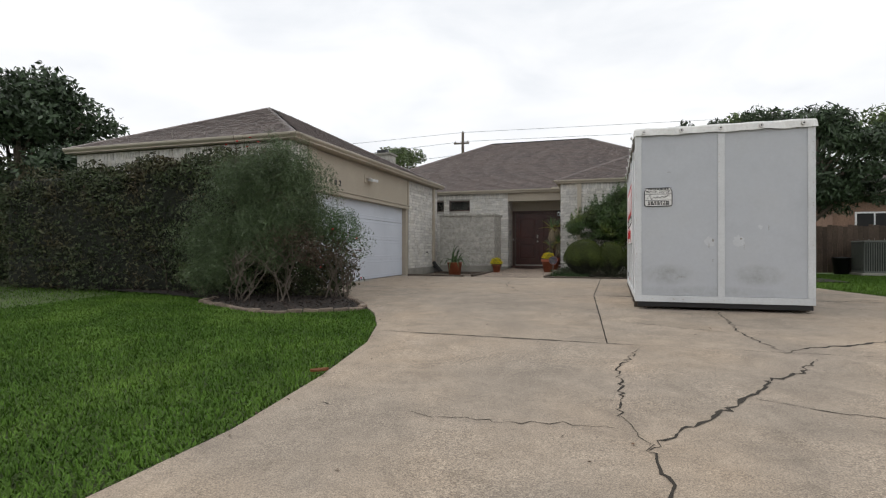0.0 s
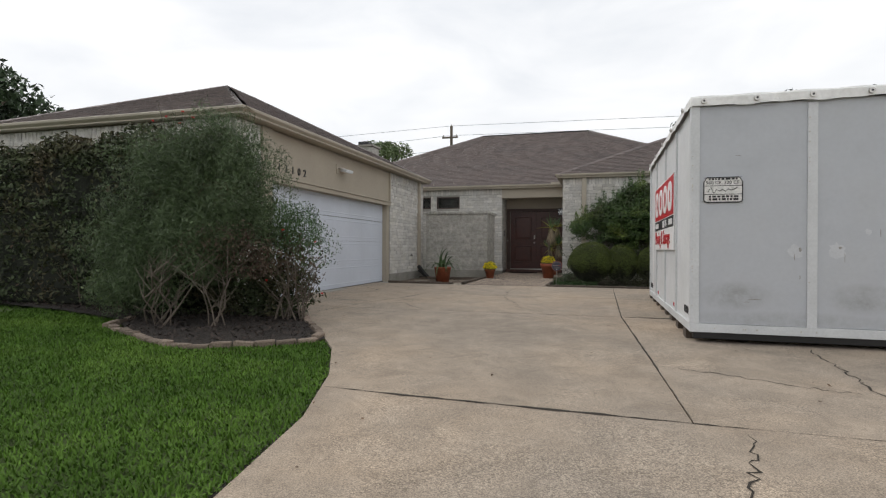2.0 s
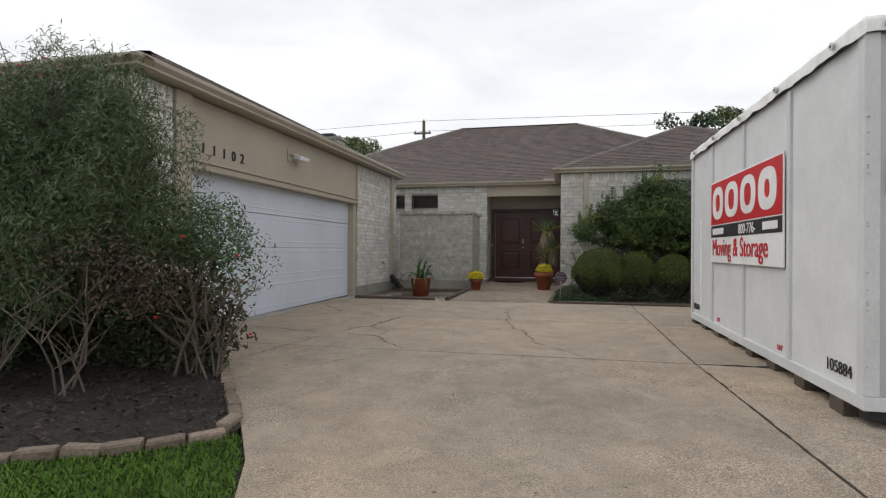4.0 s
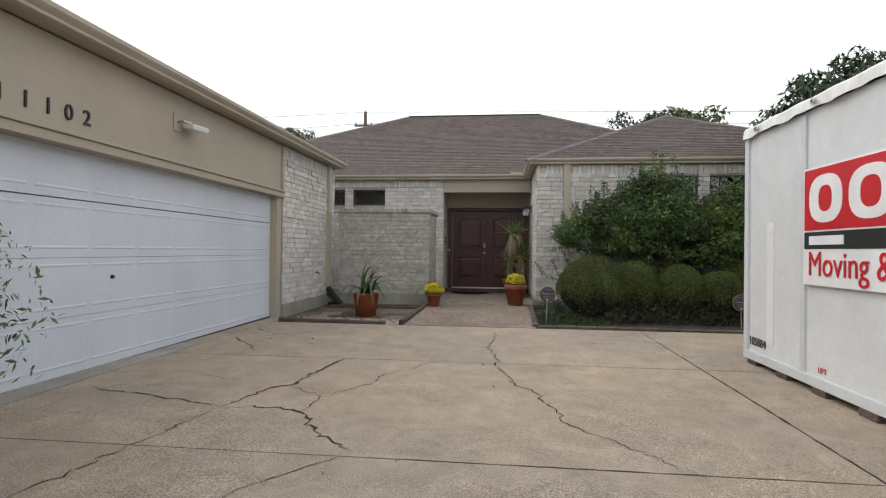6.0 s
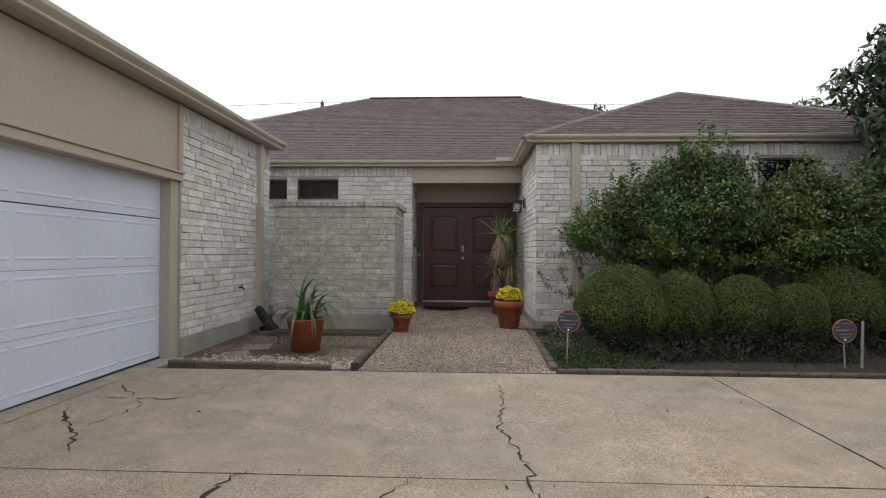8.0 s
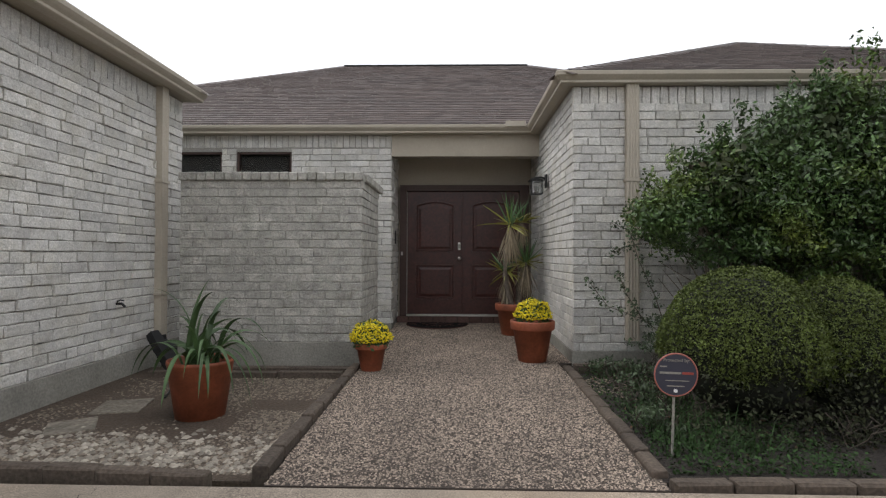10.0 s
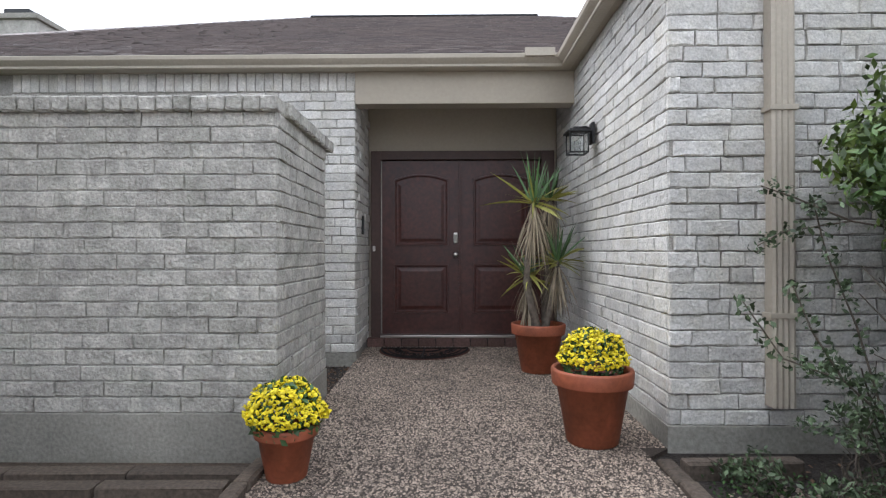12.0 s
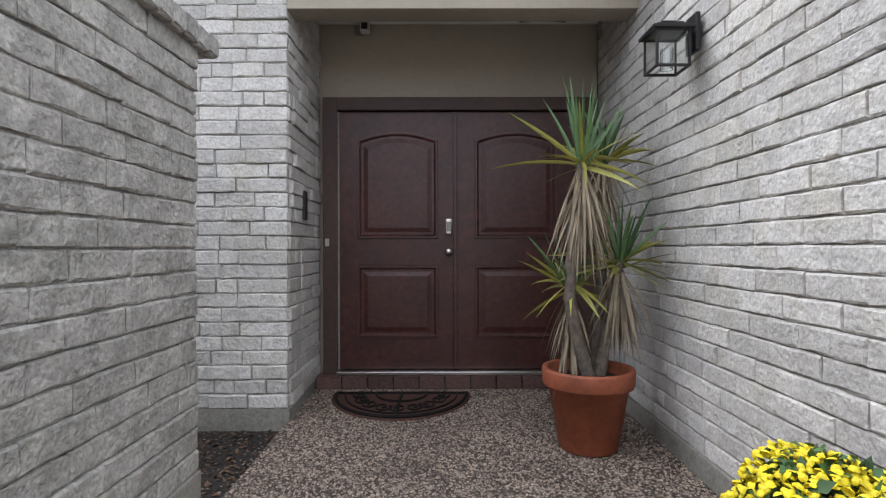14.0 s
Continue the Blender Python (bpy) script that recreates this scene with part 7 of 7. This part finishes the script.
for x, y, z, s, leaf, lab, sd in ((-16.9, 41, 0.4, 1.36, LEAF_LIGHT, "distant leafy tree behind the roofs", 3), (5.6, 42, 0.4, 1.42, LEAF_TREE, "distant dark tree behind the roofs", 4), (9.2, 44, 0.4, 1.55, LEAF_LIGHT, "distant light green tree behind the roofs", 5),
                             (-4.6, 46, 0.4, 1.38, LEAF_TREE, "distant thin tree top behind the ridge", 6), (17.0, 40, 0.4, 1.5, LEAF_LIGHT, "distant leafy tree beyond the neighbour", 7), (13, 30, 0.4, 0.95, LEAF_LIGHT, "leafy tree beyond the fence", 8)):
    r2 = random.Random(sd)
    bl = []
    for i in range(16):
        a, e, f = r2.uniform(0, 6.28), r2.uniform(-0.4, 1.3), r2.uniform(0.4, 1.0)
        bl.append(((1.7 * s * f * math.cos(a) * math.cos(e), 1.7 * s * f * math.sin(a) * math.cos(e), s * (5.2 + 1.9 * f * math.sin(e))), (0.6 * s, 0.6 * s, 0.4 * s), 160))
    tree("distant_tree", x, y, z, 4.6 * s, 0.13 * s, bl, leaf, 0.24 * s, 0.4, lab, sd)

# ---- utility pole and wires ----
pole = empty("utility_pole", -11.35, 40, 0.4, label="dark wooden utility pole with crossarm", category="utility pole")
part("pole_shaft", tube(bmesh.new(), [(0, 0, -0.2), (0, 0, 9.9)], 0.14, 0.1, 10), BARK, pole)
part("crossarm", box(bmesh.new(), -0.7, -0.05, 9.0, 0.5, 0.05, 9.12, 0.01), BARK, pole)
for k, (dx, h) in enumerate(((-0.6, 9.25), (0.0, 10.0), (0.4, 9.25), (0.0, 8.2))):
    part("insulator", tube(bmesh.new(), [(dx, 0, h - 0.15), (dx, 0, h)], 0.05, 0.04, 8), FOUND, pole)
for k, (h, fall) in enumerate(((9.9, -0.6), (9.2, -2.2), (8.2, -2.6))):
    bm = bmesh.new()
    tube(bm, [(-60, 38, h + fall), (-35, 39, h + fall * 0.4 - 0.4), (-11.35, 40, h + 0.4)], 0.012, 0.012, 5)
    tube(bm, [(-11.35, 40, h + 0.4), (20, 40, h - 0.1), (60, 40, h + 0.3)], 0.012, 0.012, 5)
    tagged(part("power_line", bm, BLACK, None, "thin black overhead power line"), category="power line")

# ---- chimney, fence, neighbour ----
chimney = empty("chimney", -11.65, 25.5, 3.08, label="pale brick chimney on the roof", category="chimney", kind="structure")
part("stack", box(bmesh.new(), -0.55, -0.4, 0, 0.55, 0.4, 3.0, 0.01), BRICK_LOW, chimney)
part("cap", box(bmesh.new(), -0.62, -0.47, 3.0, 0.62, 0.47, 3.1, 0.01), FOUND, chimney)
part("flue", box(bmesh.new(), -0.25, -0.2, 3.1, 0.25, 0.2, 3.3, 0.01), BLACK, chimney)

fence = empty("wooden_fence", 7.5, 20.4, 0.44, label="weathered grey brown wooden board fence", category="fence")
for k in range(48):
    me_k = k % 4
    ob = new("fence_board", bpy.data.meshes.get("fence_board_%d" % me_k) or (lambda nm: (lambda bm_: (lambda me: (bm_.to_mesh(me), me.materials.append(FENCE), me)[2])(bpy.data.meshes.new(nm)))(box(bmesh.new(), -0.068, -0.01, 0.03, 0.068, 0.01, 1.6 - 0.02 * int(nm[-1]), 0.004)))("fence_board_%d" % me_k))
    ob.parent = fence
    ob.location = (-2.1 + k * 0.143, 0, 0)
for zz in (0.35, 1.2):
    part("fence_rail", box(bmesh.new(), -2.2, 0.012, zz, 4.8, 0.06, zz + 0.09, 0.006), FENCE, fence)

ac = empty("air_conditioner", 7.55, 19.6, 0.44, label="grey green outdoor air conditioning unit on a pad", category="air conditioner")
part("pad", box(bmesh.new(), -0.62, -0.55, 0.0, 0.62, 0.55, 0.07, 0.01), FOUND, ac, "pale concrete pad")
part("cabinet", box(bmesh.new(), -0.5, -0.45, 0.08, 0.5, 0.45, 1.0, 0.05), BLACK, ac, "dark coil core")
part("top_cover", box(bmesh.new(), -0.54, -0.49, 1.0, 0.54, 0.49, 1.06, 0.02), AC_PAINT, ac)
part("base_pan", box(bmesh.new(), -0.53, -0.48, 0.07, 0.53, 0.48, 0.13, 0.01), AC_PAINT, ac)
for k in range(18):
    part("grille_slat", box(bmesh.new(), -0.52 + k * 0.0595, -0.475, 0.13, -0.495 + k * 0.0595, -0.455, 1.0, 0.003), AC_PAINT, ac)
    part("grille_slat", box(bmesh.new(), -0.525, -0.47 + k * 0.054, 0.13, -0.505, -0.447 + k * 0.054, 1.0, 0.003), AC_PAINT, ac)
tub = empty("black_bin", 6.75, 20.05, 0.44, label="small black plastic bin by the fence", category="bin")
bm = bmesh.new()
turned(bm, [(0.0, 0.0), (0.2, 0.0), (0.25, 0.5), (0.27, 0.5), (0.27, 0.54), (0.0, 0.56)], 20)
part("bin_body", bm, BLACK, tub, "", True)

nb = empty("neighbour_house", 14, 27, 0.44, label="tan brick neighbouring house behind the fence", category="house")
wallp = part("wall", box(bmesh.new(), -5.2, 0, 0, 6, 8, 3.0, 0.0), TAN_BRICK, nb)
bm = bmesh.new()
vs_ = [bm.verts.new(p) for p in ((-5.7, -0.5, 3.0), (6.5, -0.5, 3.0), (6.5, 8.5, 3.0), (-5.7, 8.5, 3.0), (-2.5, 4, 5.1), (3, 4, 5.1))]
for f in ((0, 1, 5, 4), (1, 2, 5), (2, 3, 4, 5), (3, 0, 4), (3, 2, 1, 0)):
    bm.faces.new([vs_[j] for j in f])
part("roof", bm, SHINGLE, nb, "brown shingle roof")
win = part("window", box(bmesh.new(), -4.4, -0.04, 1.2, -3.0, 0.02, 2.4, 0.004), WHITE_SIGN, nb, "white framed window")
part("pane", box(bmesh.new(), -4.33, -0.05, 1.27, -3.73, -0.035, 2.33, 0.0), DARK_ROOM, win)
part("pane", box(bmesh.new(), -3.67, -0.05, 1.27, -3.07, -0.035, 2.33, 0.0), DARK_ROOM, win)

# houses across the street, behind the walker
for x in (-18, 2, 22):
    h = empty("street_house", x, -34, -0.75, label="plain brick house across the street", category="house")
    part("wall", box(bmesh.new(), -8, -4, 0, 8, 4, 2.9, 0.0), TAN_BRICK, h)
    bm = bmesh.new()
    vs_ = [bm.verts.new(p) for p in ((-8.5, -4.5, 2.9), (8.5, -4.5, 2.9), (8.5, 4.5, 2.9), (-8.5, 4.5, 2.9), (-4, 0, 5.2), (4, 0, 5.2))]
    for f in ((0, 1, 5, 4), (1, 2, 5), (2, 3, 4, 5), (3, 0, 4), (3, 2, 1, 0)):
        bm.faces.new([vs_[j] for j in f])
    part("roof", bm, SHINGLE, h, "brown shingle roof")

# ---- bricks, last ----
brick_wall(wall_pier, (-6.4, 15.64), 90, 2.87, FZ, EAVE_Z, BRICK, seed=1)
brick_wall(wall_corner, (-6.4, 9.06), 90, 0.63, FZ, EAVE_Z, BRICK, seed=2)
brick_wall(wall_gfront, (-12.1, 9.05), 0, 5.7, FZ, EAVE_Z, BRICK, seed=3, limit=120, prefer=lambda x, z: z > 2.6 and x > 2, skip=lambda x, z: z < 1.2)
brick_wall(wall_low, (-6.08, LY0), 0, 6.08 + LX1, FZ + 0.05, LOW_TOP, BRICK_LOW, seed=4, soldier=False, even=True)
brick_wall(wall_low_return, (LX1, LY0 + 0.02), 90, 1.18, FZ + 0.05, LOW_TOP, BRICK_LOW, seed=5, soldier=False, even=True)
cap_mesh = stone_mesh("cap_brick", 0.095, 0.26, 0.085, 30)
cap_mesh.materials.append(BRICK_LOW)
for i in range(20):
    ob = new("cap_brick", cap_mesh)
    ob.parent = wall_low
    ob.matrix_basis = pose(-6.04 + i * 0.0985, LY0 + 0.09, LOW_TOP + r_edge.uniform(-0.003, 0.003), 0, 0, r_edge.uniform(-1, 1))
for i in range(12):
    ob = new("cap_brick", cap_mesh)
    ob.parent = wall_low_return
    ob.matrix_basis = pose(LX1 - 0.09, LY0 + 0.19 + i * 0.098, LOW_TOP + r_edge.uniform(-0.003, 0.003), 0, 0, 90 + r_edge.uniform(-1, 1))


def in_any(wins, x0):
    return lambda x, z: any(a < x + x0 < b and c - 0.05 < z < d + 0.05 for a, b, c, d in wins)


brick_wall(wall_front, (-7.6, HY), 0, 3.5, FZ - 0.05, 3.41, BRICK, seed=6, holes=[(a + 7.6, b + 7.6, c, d) for a, b, c, d in WIN_FRONT], skip=in_any(WIN_FRONT, -7.6), prefer=lambda x, z: z > 2.2 or x > 2.8)
brick_wall(wall_porch_left, (-4.1, HY + 0.02), 90, 0.88, FZ - 0.05, 3.41, BRICK, seed=7, soldier=False)
brick_wall(wall_wing_side, (WX, 21.12), -90, 3.2, 0.60, EAVE_Z - 0.02, BRICK, seed=8, soldier=False, even=True, rough=0.003)
brick_wall(wall_wing_front, (WX, WY), 0, 5.4, 0.60, EAVE_Z - 0.02, BRICK, seed=9, holes=[(a - WX, b - WX, c, d) for a, b, c, d in WIN_WING], skip=in_any(WIN_WING, WX), prefer=lambda x, z: x < 1.6 or z > 2.5)
